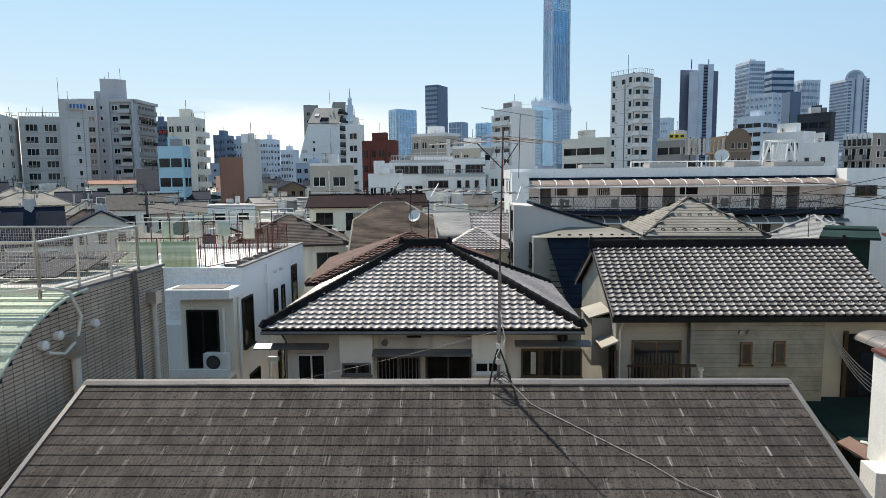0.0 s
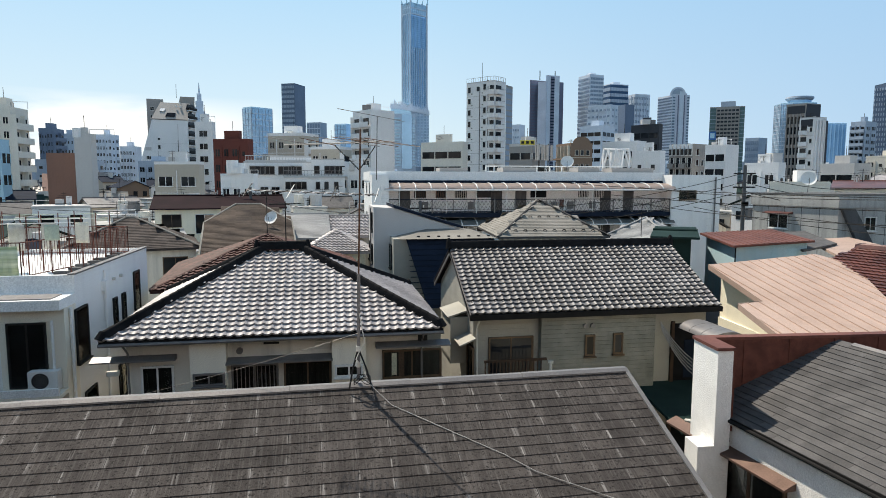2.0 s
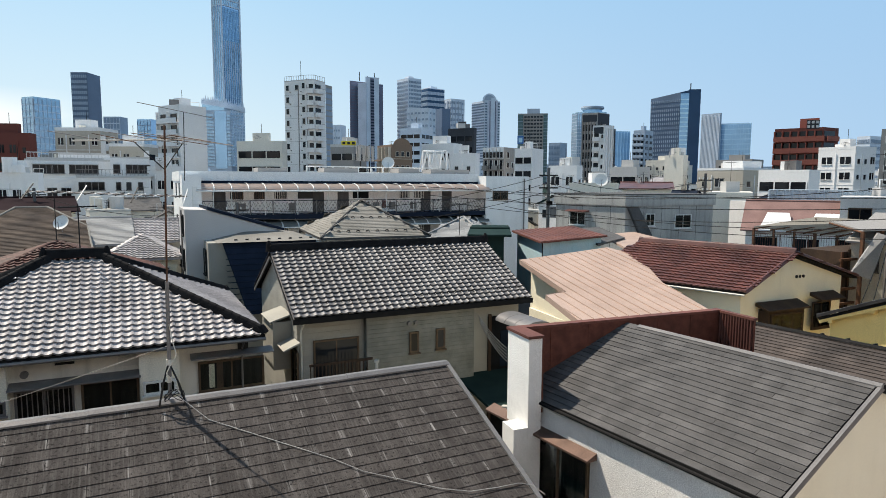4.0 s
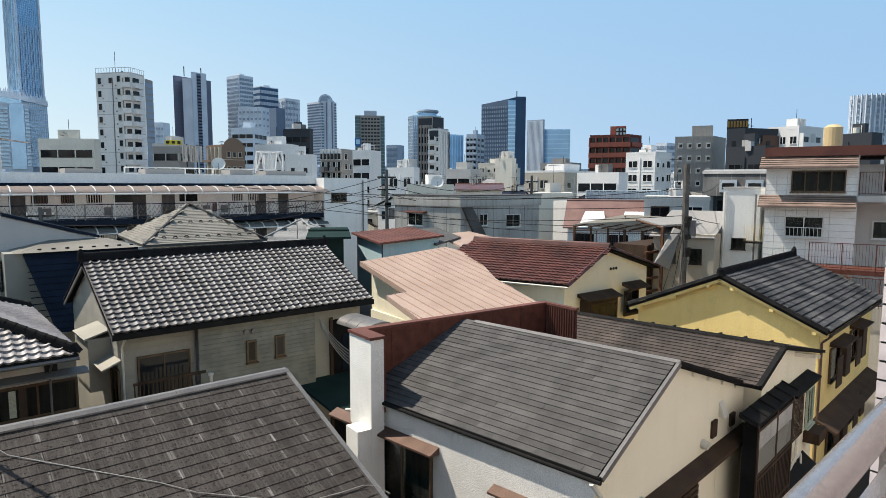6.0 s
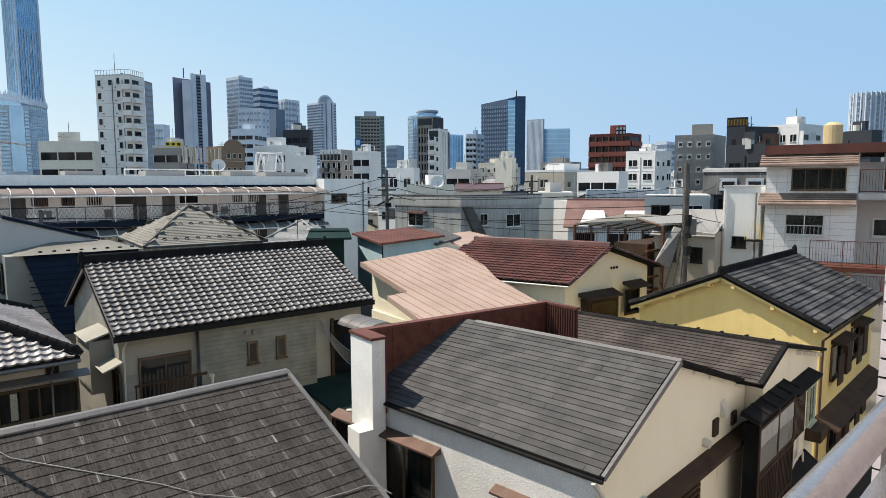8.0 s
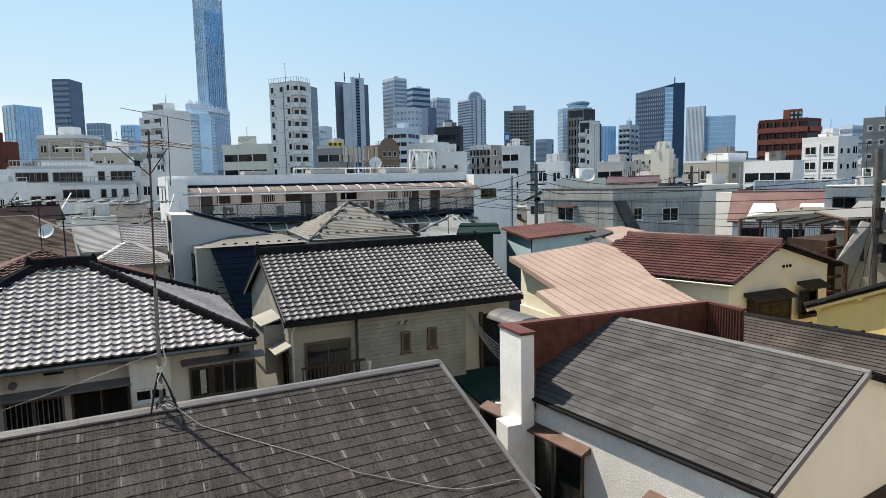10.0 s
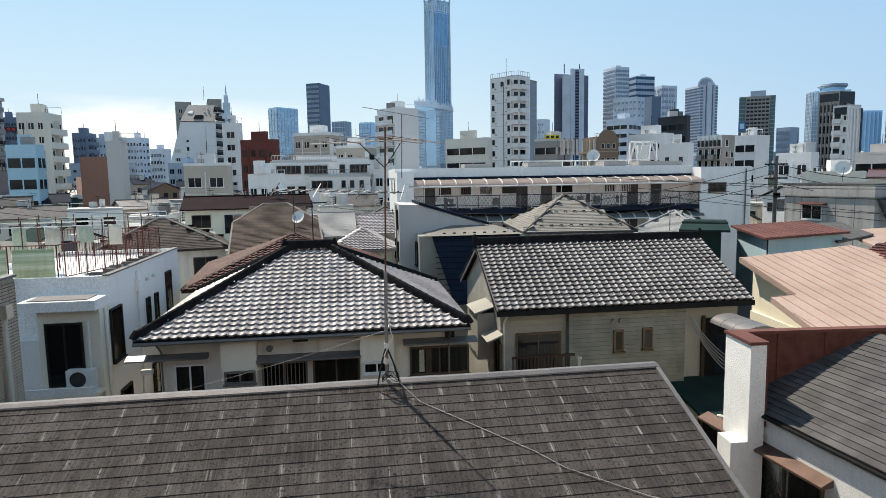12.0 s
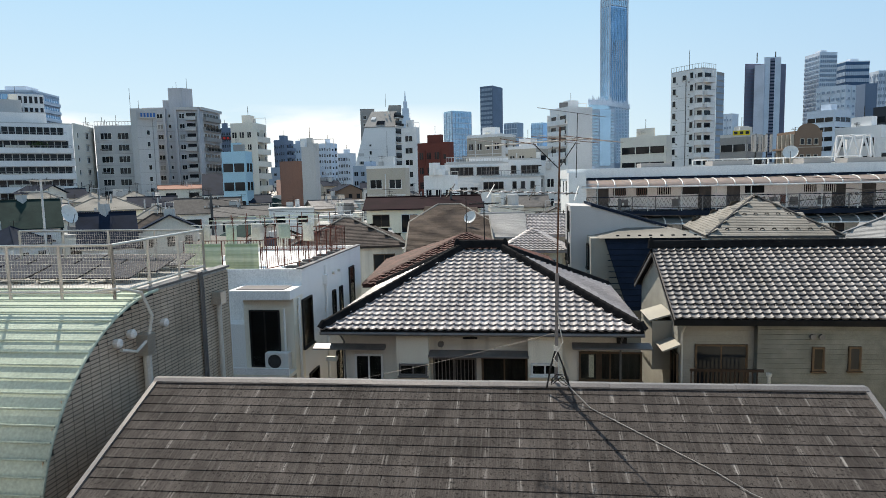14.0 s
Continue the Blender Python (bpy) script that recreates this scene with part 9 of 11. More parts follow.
def office_group():
    d = 180.0
    th, (f,) = block("office_building", "light grey office building with paired windows", [(-35.45, d + 3), (-32.4, d)], 26.6, C_LGREY, 14)
    for k in range(7):
        z = 23.4 - 2.9 * k
        for u in (0.13, 0.53):
            f.pane(f.w * u, f.w * u + 2.6, z, z + 1.5, PANE_CURTAIN if (k * 2 + int(u * 10)) % 4 == 0 else None, bars=2)
        f.pane(f.w * 0.86, f.w * 0.86 + 0.6, z + 0.1, z + 1.0, bars=0)
        f.add("extract_hood", ALU_WHITE, f.w * 0.86 + 1.0, f.w * 0.86 + 1.3, z + 0.4, z + 0.7, 0.3)
        f.add("floor_joint", C_GREY, 0, f.w, z - 0.75, z - 0.69, 0.015)
        if k in (1, 3):
            f.add("window_rail", GREY_METAL, f.w * 0.11, f.w * 0.30, z + 0.1, z + 0.5, 0.35, 0.3)
    for j in range(14):
        f.add("roof_rail", GREY_METAL, f.w * j / 14, f.w * j / 14 + 0.07, 26.8, 27.8, 0.0, -0.1)
    f.add("roof_rail", GREY_METAL, 0, f.w, 27.7, 27.8, 0.0, -0.1)
    f.done()
    for az, h in ((-34.9, 4), (-34.7, 3), (-33.9, 5)):
        mast(th, az, d + 6, 26.8, h * 0.6, 0.05)
    th, (f, f2) = block("stair_tower_block", "tall grey stair tower with a blue rooftop sign", [(-32.85, d - 2), (-32.4, d - 3), (-30.95, d - 1)], 30.5, C_LGREY, 12)
    for k in range(7):
        z = 27.2 - 2.9 * k
        if k:
            f2.pane(f2.w * 0.45, f2.w * 0.45 + 0.8, z, z + 1.1, bars=0)
        f2.add("floor_joint", C_GREY, 0, f2.w, z - 0.8, z - 0.74, 0.015)
    f2.add("conduit", C_GREY, f2.w * 0.78, f2.w * 0.78 + 0.1, 8, 29, 0.1)
    f.done(), f2.done()
    mast(th, -32.8, d, 30.5, 5.5, 0.05)
    mast(th, -32.2, d, 30.5, 2.5, 0.05)
    d = 196.0
    th, (f, f2) = block("apartment_tower", "grey apartment tower with stacked balconies and rooftop lift housing", [(-31.9, d + 2), (-27.6, d - 3), (-26.05, d + 8)], 33.0, C_SHADE, 14)
    block("", "", [(-29.95, d + 4), (-28.9, d + 3), (-28.1, d + 4)], 38.9, C_SHADE, 6, z0=33.1, th=th, piece="lift_housing")
    block("", "", [(-30.4, d + 5), (-29.95, d + 5)], 35.6, C_SHADE, 4, z0=33.1, th=th, piece="lift_annex")
    f.add("eaves_slab", C_LGREY, f.w * 0.56, f.w, 32.4, 33.2, 0.7)
    f2.add("eaves_slab", C_LGREY, 0, f2.w, 32.4, 33.2, 0.7)
    for u0, u1 in ((0.0, 0.02), (0.36, 0.40), (0.55, 0.60), (0.96, 1.0)):
        f.add("pier", C_SHADE, f.w * u0, f.w * u1, 0, 33, 0.8)
    for k in range(9):
        z = 29.6 - 2.85 * k
        f.balcony(f.w * 0.06, f.w * 0.20, z, 1.0, 0.9, C_LGREY)
        f.pane(f.w * 0.24, f.w * 0.24 + 1.5, z + 0.6, z + 1.8, PANE_CURTAIN if k % 4 == 1 else None)
        f.pane(f.w * 0.44, f.w * 0.44 + 0.6, z + 0.8, z + 1.7, bars=0)
        f.pane(f.w * 0.63, f.w * 0.63 + 1.4, z + 0.6, z + 1.8, PANE_CURTAIN if k % 5 == 2 else None)
        f.balcony(f.w * 0.74, f.w * 0.93, z, 1.0, 1.0, C_LGREY)
        f2.balcony(f2.w * 0.12, f2.w * 0.9, z, 1.05, 0.9, C_GREY, solid=k % 2 == 0)
        f.add("floor_joint", C_GREY, f.w * 0.02, f.w * 0.96, z - 0.2, z - 0.12, 0.03)
    f.done(), f2.done()
    for j, az in enumerate((-29.6, -29.3, -28.5)):
        mast(th, az, d + 5, 38.9, 1 + 1.2 * j, 0.05)


def battered_building():
    turn, d = -12.4, 240.0
    m = aim(turn)

    def at(az, sl, dy=0.0):
        a = radians(az - turn)
        return Vector((d * math.tan(a), d + dy, 11 + sl * d))
    th = thing("battered_building", m @ Vector((0, d + 8, 0)), "white building with one slanting flank and stacked balconies", "building")
    c = m @ Vector((0, d + 10, 0))
    PLACED.append((c.x, c.y, 14))
    front = [at(-15.75, -0.03), at(-11.2, -0.03), at(-11.2, 0.085), at(-13.91, 0.085)]
    part("body", Geo(m).prism(front, (0, 20, 0)), C_WHITE, th)
    # concrete slope set back above, with skylights
    lo0, lo1, hi1, hi0 = at(-13.95, 0.086, -0.4), at(-11.2, 0.086, -0.4), at(-10.95, 0.112, 6), at(-13.25, 0.112, 6)
    deep = Vector((0, 12, 0))
    part("roof_slope", Geo(m).poly([lo0, lo1, hi1, hi0, lo0 + Vector((0, 18, 0)), lo1 + Vector((0, 18, 0)), hi1 + deep, hi0 + deep],
                                   [(0, 1, 2, 3), (1, 5, 6, 2), (3, 2, 6, 7), (5, 4, 7, 6), (4, 0, 3, 7), (0, 4, 5, 1)]), C_CONCRETE, th, "weathered grey concrete roof slope")
    for u, v, w, h in ((0.36, 0.12, 0.26, 0.24), (0.9, 0.6, 0.09, 0.3), (0.12, 0.45, 0.14, 0.16)):
        a = lo0.lerp(lo1, u).lerp(hi0.lerp(hi1, u), v)
        b = lo0.lerp(lo1, u + w).lerp(hi0.lerp(hi1, u + w), v)
        e = lo0.lerp(lo1, u).lerp(hi0.lerp(hi1, u), v + h)
        q = lo0.lerp(lo1, u + w).lerp(hi0.lerp(hi1, u + w), v + h)
        off = Vector((0, -0.25, 0.1))
        part("skylight", Geo(m).prism([a + off, b + off, q + off, e + off], (0, 0.3, 0)), PANE_DARK if u != 0.12 else C_WHITE, th)
    for u, v in ((0.58, 0.72), (0.72, 0.70), (0.66, 0.92)):
        p = lo0.lerp(lo1, u).lerp(hi0.lerp(hi1, u), v) + Vector((0, -0.5, 0.3))
        part("dish", Geo(m).tube([p, p + Vector((0.1, 0.25, 0.05))], [0.42, 0.12], 12), ALU_WHITE, th)
    part("penthouse", Geo(m).prism([at(-12.0, 0.10, 8), at(-10.6, 0.10, 8), at(-10.55, 0.1225, 8), at(-11.7, 0.1225, 8)], (0, 7, 0)), C_CONCRETE, th)
    part("right_wall", Geo(m).prism([at(-11.2, -0.03, 0.3), at(-10.5, -0.03, 5), at(-10.5, 0.108, 5), at(-11.2, 0.085, 0.3)], (0, 12, 0)), C_WHITE, th)
    f = Face(th, (m @ at(-11.2, 0, 0.25)) * Vector((1, 1, 0)), (m @ at(-10.5, 0, 4.95)) * Vector((1, 1, 0)))
    for k in range(9):
        z = 35.0 - 3.0 * k
        f.add("balcony_front", IRON, -0.2, f.w * 0.9, z, z + 1.0, 0.8, 0.7)
        f.add("balcony_slab", C_WHITE, -0.2, f.w * 0.95, z - 0.25, z, 0.9)
        f.dark("balcony_door", 0.2, f.w * 0.85, z + 0.2, z + 2.0)
    f.done()
    f = Face(th, (m @ at(-15.7, 0, -0.01)) * Vector((1, 1, 0)), (m @ at(-11.2, 0, -0.01)) * Vector((1, 1, 0)))
    w = f.w
    for k in range(6):
        z = 24.5 - 3.0 * k
        f.pane(w * 0.48, w * 0.48 + 0.8, z, z + (1.3 if k % 2 else 0.7), bars=0)
        if k in (2, 4, 5):
            f.pane(w * 0.29, w * 0.29 + 1.4, z - 0.6, z + 0.5, bars=1)
        if k in (1, 2):
            f.add("flush_panel", C_LGREY, w * 0.27, w * 0.37, z - 0.6, z + 0.5, 0.03)
        f.add("floor_joint", C_LGREY, w * 0.36, w, z - 1.1, z - 1.04, 0.02)
    f.add("downpipe", C_LGREY, w * 0.82, w * 0.82 + 0.15, 0, 30, 0.15)
    f.done()
    th2, (f,) = block("battered_annex", "grey annex with windows behind the slanting white building", [(-14.25, 262.0), (-13.0, 262.0)], 40.5, C_GREY, 8)
    for k in range(5):
        f.pane(f.w * 0.2, f.w * 0.2 + 1.3, 36.5 - 3 * k, 37.9 - 3 * k)
    f.done()
    part("roof_mast", Geo().tube([spot(-12.0, 250) + Vector((0, 0, 40)), spot(-12.0, 250) + Vector((0, 0, 45))], 0.07, 5), IRON, th)


def slim_tower():
    d = 152.0
    zt = 34.0
    th, (f, f2, f3) = block("slim_white_tower", "slim white eleven-storey tower with panel joints and balconies", [(12.5, d + 4), (14.32, d), (15.0, d - 0.6), (15.95, d + 3)], zt, C_WHITE, 10)
    # balconies wrap the two right faces
    H = 2.68
    for k in range(11):
        z = zt - 2.9 - H * k
        f2.balcony(f2.w * 0.22, f2.w * 1.02, z, 0.95, 1.0, C_WHITE)
        f3.balcony(0.0, f3.w * 0.62, z, 0.95, 1.0, C_WHITE)
        for u, w in ((0.08, 0.9), (0.82, 0.85)):
            zz = z + 0.5 + (0.25 if u < 0.5 else 0.6)
            f.pane(f.w * u, f.w * u + w, zz, zz + 1.25, bars=0)
        if k in (0, 8, 9):
            f.pane(f.w * 0.50, f.w * 0.50 + 0.9, z + 0.9, z + 2.0, bars=0)
        f.add("panel_joint", C_GREY, 0, f.w, z - 0.25, z - 0.19, 0.012)
        f.add("vent_hood", GREY_METAL, f.w * 0.26, f.w * 0.26 + 0.22, z + 0.3, z + 0.52, 0.2)
        f.add("vent_hood", GREY_METAL, f.w * 0.76, f.w * 0.76 + 0.22, z + 0.3, z + 0.52, 0.2)
    f.add("downpipe", GREY_METAL, f.w * 0.64, f.w * 0.64 + 0.12, 4, zt - 1, 0.14)
    f2.add("downpipe", GREY_METAL, f2.w * 0.08, f2.w * 0.08 + 0.12, 4, zt - 1, 0.14)
    for ff in (f, f2, f3):
        for j in range(int(ff.w / 0.7) + 1):
            ff.add("roof_rail", GREY_METAL, j * 0.7, j * 0.7 + 0.05, zt + 0.2, zt + 1.2, 0.0, -0.06)
        ff.add("roof_rail", GREY_METAL, 0, ff.w, zt + 1.14, zt + 1.2, 0.0, -0.06)
        ff.done()
    th2, (g,) = block("", "", [(15.97, d + 3), (16.55, d + 6)], zt - 0.6, C_GREY, 8, th=th, piece="glazed_stair")
    for k in range(22):
        g.dark("stair_glass", 0.1, g.w - 0.1, zt - 2.1 - 1.34 * k, zt - 1.1 - 1.34 * k, G_HAZE)
    g.done()
    mast(th, 13.9, d + 4, zt, 5, 0.05)


def brick_arch_building():
    d = 112.0
    th, (f, f2) = block("arched_brick_building", "brown brick building with an arched top floor", [(20.45, d + 5), (21.7, d), (23.55, d + 2)], 17.2, C_BROWN, 10)
    a, b = spot(21.85, d + 0.2), spot(23.4, d + 1.8)
    c, r = (a + b) / 2, (b - a).length / 2
    u = (b - a).normalized()
    g = Geo().prism([c + u * r * math.cos(t) + Vector((0, 0, 17.3 + 1.25 * math.sin(t))) for t in [math.pi * i / 14 for i in range(15)]], spot(22.6, 8))
    part("arched_roof", g, C_BROWN, th)
    for k in range(5):
        z = 15.4 - 2.4 * k
        for j in range(3):
            f2.pane(f2.w * (0.2 + 0.25 * j), f2.w * (0.2 + 0.25 * j) + 0.6, z, z + 0.8, bars=0, trim=C_BEIGE)
        f2.add("string_course", C_BEIGE, 0, f2.w, z - 0.5, z - 0.4, 0.08)
        for j in range(4):
            f.dark("loggia", f.w * (0.06 + 0.24 * j), f.w * (0.22 + 0.24 * j), z - 0.3, z + 1.4)
            f.add("loggia_pier", C_BEIGE, f.w * (0.22 + 0.24 * j), f.w * (0.25 + 0.24 * j), z - 0.8, z + 1.6, 0.5)
        f.add("loggia_slab", C_BROWN, 0, f.w, z - 0.8, z - 0.5, 0.7)
    f.done(), f2.done()


def stepped_building():
    d = 138.0
    th, (f, f2) = block("stepped_grey_building", "grey-brown concrete building with stepped-back balconies", [(29.9, d + 2), (31.75, d), (33.2, d + 6)], 18.2, C_CONCRETE, 12)
    # raked glazed top on the left face
    for k in range(6):
        f.add("raked_bay", C_WHITE, f.w * (0.02 + 0.165 * k), f.w * (0.15 + 0.165 * k), 16.0, 18.4, 0.5 - 0.05 * k)
        f.dark("raked_glass", f.w * (0.04 + 0.165 * k), f.w * (0.13 + 0.165 * k), 16.2, 17.4, d1=0.6)
    for k in range(4):
        z = 13.6 - 2.3 * k
        for j in range(4):
            f.balcony(f.w * (0.01 + 0.25 * j), f.w * (0.24 + 0.25 * j), z, 0.9, 0.9, C_CONCRETE, solid=j % 2 == 0)
        for j in range(3):
            f2.pane(f2.w * (0.15 + 0.27 * j), f2.w * (0.15 + 0.27 * j) + 0.9, z + 0.5, z + 1.6, bars=0)
    f2.pane(f2.w * 0.15, f2.w * 0.15 + 0.9, 16.2, 17.4, bars=0)
    f.done(), f2.done()


def slim_pair():
    d = 210.0
    th, (f, f2) = block("brown_thin_tower", "brown and grey slim tower with tall fins", [(38.45, d), (39.8, d - 2), (40.75, d + 3)], 32.6, C_CONCRETE, 10)
    f2.dark("dark_cladding", 0, f2.w, 4, 32.6, C_DARK)
    f.dark("dark_cladding", f.w * 0.05, f.w * 0.95, 30.0, 32.2, C_DARK)
    for j in range(6):
        f.add("fin", C_GREY, f.w * (0.04 + 0.18 * j), f.w * (0.08 + 0.18 * j), 4, 30, 0.5)
    for k in range(10):
        for j in range(5):
            f.dark("window_strip", f.w * (0.10 + 0.18 * j), f.w * (0.20 + 0.18 * j), 27.2 - 2.9 * k, 29.2 - 2.9 * k)
    f.done(), f2.done()
    d = 172.0
    th, (f, f2) = block("white_thin_tower", "white slim tower with a stepped column of balconies", [(39.4, d + 1), (40.4, d), (41.2, d + 3)], 25.6, C_WHITE, 9)
    for k in range(8):
        z = 21.8 - 2.6 * k
        f.balcony(f.w * 0.05, f.w * 0.62, z, 0.9, 0.9, C_WHITE)
        f.pane(f.w * 0.72, f.w * 0.72 + 0.6, z + 0.6, z + 1.6, bars=0)
        f.add("floor_joint", C_LGREY, 0, f.w, z - 0.3, z - 0.24, 0.02)
    for j in range(4):
        f2.add("rib", C_WHITE, f2.w * (0.1 + 0.25 * j), f2.w * (0.2 + 0.25 * j), 0, 25, 0.4)
    f2.dark("dark_edge", f2.w * 0.86, f2.w, 3, 25, C_DARK, 0.45)
    f.dark("dark_top", f.w * 0.1, f.w * 0.9, 23.6, 25.3, C_DARK)
    f.done(), f2.done()


def east_blocks():
    d = 178.0
    th, (f, f2) = block("red_stepped_apartments", "red-brown apartment block with long balconies and a roof sign", [(53.6, d), (56.9, d - 2), (57.9, d + 4)], 24.0, C_BRICK, 12)
    RB = plain("brick_red_balcony", (0.30, 0.10, 0.075), streak=0.1)
    for k in range(7):
        z = 21.2 - 2.75 * k
        # Flat dark strips paint the shade inside the long balconies.
        f.dark("balcony_shade", f.w * 0.02, f.w * 0.98, z + 0.9, z + 2.2)
        f.add("balcony_front", RB, 0.0, f.w + 0.5, z - 0.2, z + 0.95, 1.3, 1.15)
        f.add("balcony_slab", RB, 0.0, f.w + 0.5, z - 0.3, z - 0.15, 1.3)
        for j in range(6):
            f.add("balcony_wall", RB, f.w * j / 6, f.w * j / 6 + 0.2, z + 0.9, z + 2.3, 1.1)
        f2.add("balcony_front", RB, 0.2, f2.w * 0.8, z - 0.2, z + 0.95, 1.0, 0.85)
        f2.dark("balcony_shade", 0.4, f2.w * 0.75, z + 0.9, z + 2.2)
    f.done(), f2.done()
    block("", "", [(55.3, d + 4), (56.6, d + 3)], 26.6, RB, 6, z0=24.1, th=th, piece="roof_house")
    d = 152.0
    th, (f, f2) = block("grey_tile_block", "grey tiled block with a grid of windows", [(60.6, d), (63.6, d), (64.5, d + 8)], 21.4, C_CONCRETE, 12)
    block("", "", [(61.9, d + 4), (63.5, d + 4)], 24.0, C_CONCRETE, 6, z0=21.6, th=th, piece="lift_housing")
    for k in range(6):
        z = 18.9 - 2.75 * k
        f.add("storey_band", C_GREY, 0, f.w, z - 0.5, z - 0.42, 0.03)
        for j in range(4):
            f.add("window_panel", C_LGREY, f.w * (0.08 + 0.24 * j), f.w * (0.20 + 0.24 * j), z - 0.1, z + 1.3, 0.05)
            f.pane(f.w * (0.11 + 0.24 * j), f.w * (0.11 + 0.24 * j) + 0.7, z + 0.3, z + 1.0, bars=0)
    f.done(), f2.done()
    d = 138.0
    th, (f, f2) = block("dark_brown_building", "dark building with brown balcony column and rooftop sign board", [(64.55, d), (65.9, d - 1), (68.3, d + 4)], 21.7, C_DARK, 10)
    BR = plain("brown_tile_balcony", (0.17, 0.10, 0.075), streak=0.1)
    f2.add("brown_wall", BR, f2.w * 0.5, f2.w, 3, 20.6, 0.25)
    for k in range(6):
        z = 18.0 - 2.6 * k
        f2.balcony(f2.w * 0.04, f2.w * 0.46, z, 0.95, 0.9, BR)
        f2.dark("window_slot", f2.w * 0.62, f2.w * 0.72, z + 0.4, z + 1.5, d1=0.32)
        f.dark("window_slot", f.w * 0.3, f.w * 0.5, z + 0.4, z + 1.5)
    f.done(), f2.done()


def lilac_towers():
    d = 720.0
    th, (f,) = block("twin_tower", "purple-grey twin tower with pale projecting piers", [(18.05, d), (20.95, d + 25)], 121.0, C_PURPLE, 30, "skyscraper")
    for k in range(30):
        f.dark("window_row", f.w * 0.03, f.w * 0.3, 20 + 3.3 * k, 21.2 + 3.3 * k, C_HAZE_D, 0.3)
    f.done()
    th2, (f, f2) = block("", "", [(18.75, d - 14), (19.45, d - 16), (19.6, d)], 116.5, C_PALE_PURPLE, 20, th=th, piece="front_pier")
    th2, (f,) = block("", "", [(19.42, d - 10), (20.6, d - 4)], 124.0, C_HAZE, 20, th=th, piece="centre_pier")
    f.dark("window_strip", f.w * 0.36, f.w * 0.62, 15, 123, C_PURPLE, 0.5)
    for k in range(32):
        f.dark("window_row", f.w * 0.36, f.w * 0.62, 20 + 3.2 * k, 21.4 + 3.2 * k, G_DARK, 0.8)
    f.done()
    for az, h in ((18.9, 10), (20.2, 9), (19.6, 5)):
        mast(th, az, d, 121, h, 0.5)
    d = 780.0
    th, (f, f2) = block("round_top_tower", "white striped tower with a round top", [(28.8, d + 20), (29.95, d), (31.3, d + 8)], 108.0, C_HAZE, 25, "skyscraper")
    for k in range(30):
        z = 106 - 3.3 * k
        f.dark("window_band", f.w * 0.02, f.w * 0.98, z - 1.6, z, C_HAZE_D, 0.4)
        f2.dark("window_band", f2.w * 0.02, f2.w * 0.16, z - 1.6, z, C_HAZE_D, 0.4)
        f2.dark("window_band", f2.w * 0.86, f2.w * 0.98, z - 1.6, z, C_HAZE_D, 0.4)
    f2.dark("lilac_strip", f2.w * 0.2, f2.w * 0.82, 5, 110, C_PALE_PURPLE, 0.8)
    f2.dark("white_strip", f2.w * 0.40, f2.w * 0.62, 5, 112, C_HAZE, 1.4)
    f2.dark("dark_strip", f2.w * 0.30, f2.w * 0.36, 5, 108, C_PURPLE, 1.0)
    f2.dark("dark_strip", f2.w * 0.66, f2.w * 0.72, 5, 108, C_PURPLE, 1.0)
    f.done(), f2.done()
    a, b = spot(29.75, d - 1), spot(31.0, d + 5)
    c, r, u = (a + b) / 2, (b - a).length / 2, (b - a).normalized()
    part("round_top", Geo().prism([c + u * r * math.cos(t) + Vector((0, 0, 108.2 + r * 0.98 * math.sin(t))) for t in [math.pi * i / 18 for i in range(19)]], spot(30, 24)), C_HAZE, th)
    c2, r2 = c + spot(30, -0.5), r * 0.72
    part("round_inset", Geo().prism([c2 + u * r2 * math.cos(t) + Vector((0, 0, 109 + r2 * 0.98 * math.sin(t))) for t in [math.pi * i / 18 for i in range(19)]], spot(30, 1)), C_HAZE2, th)


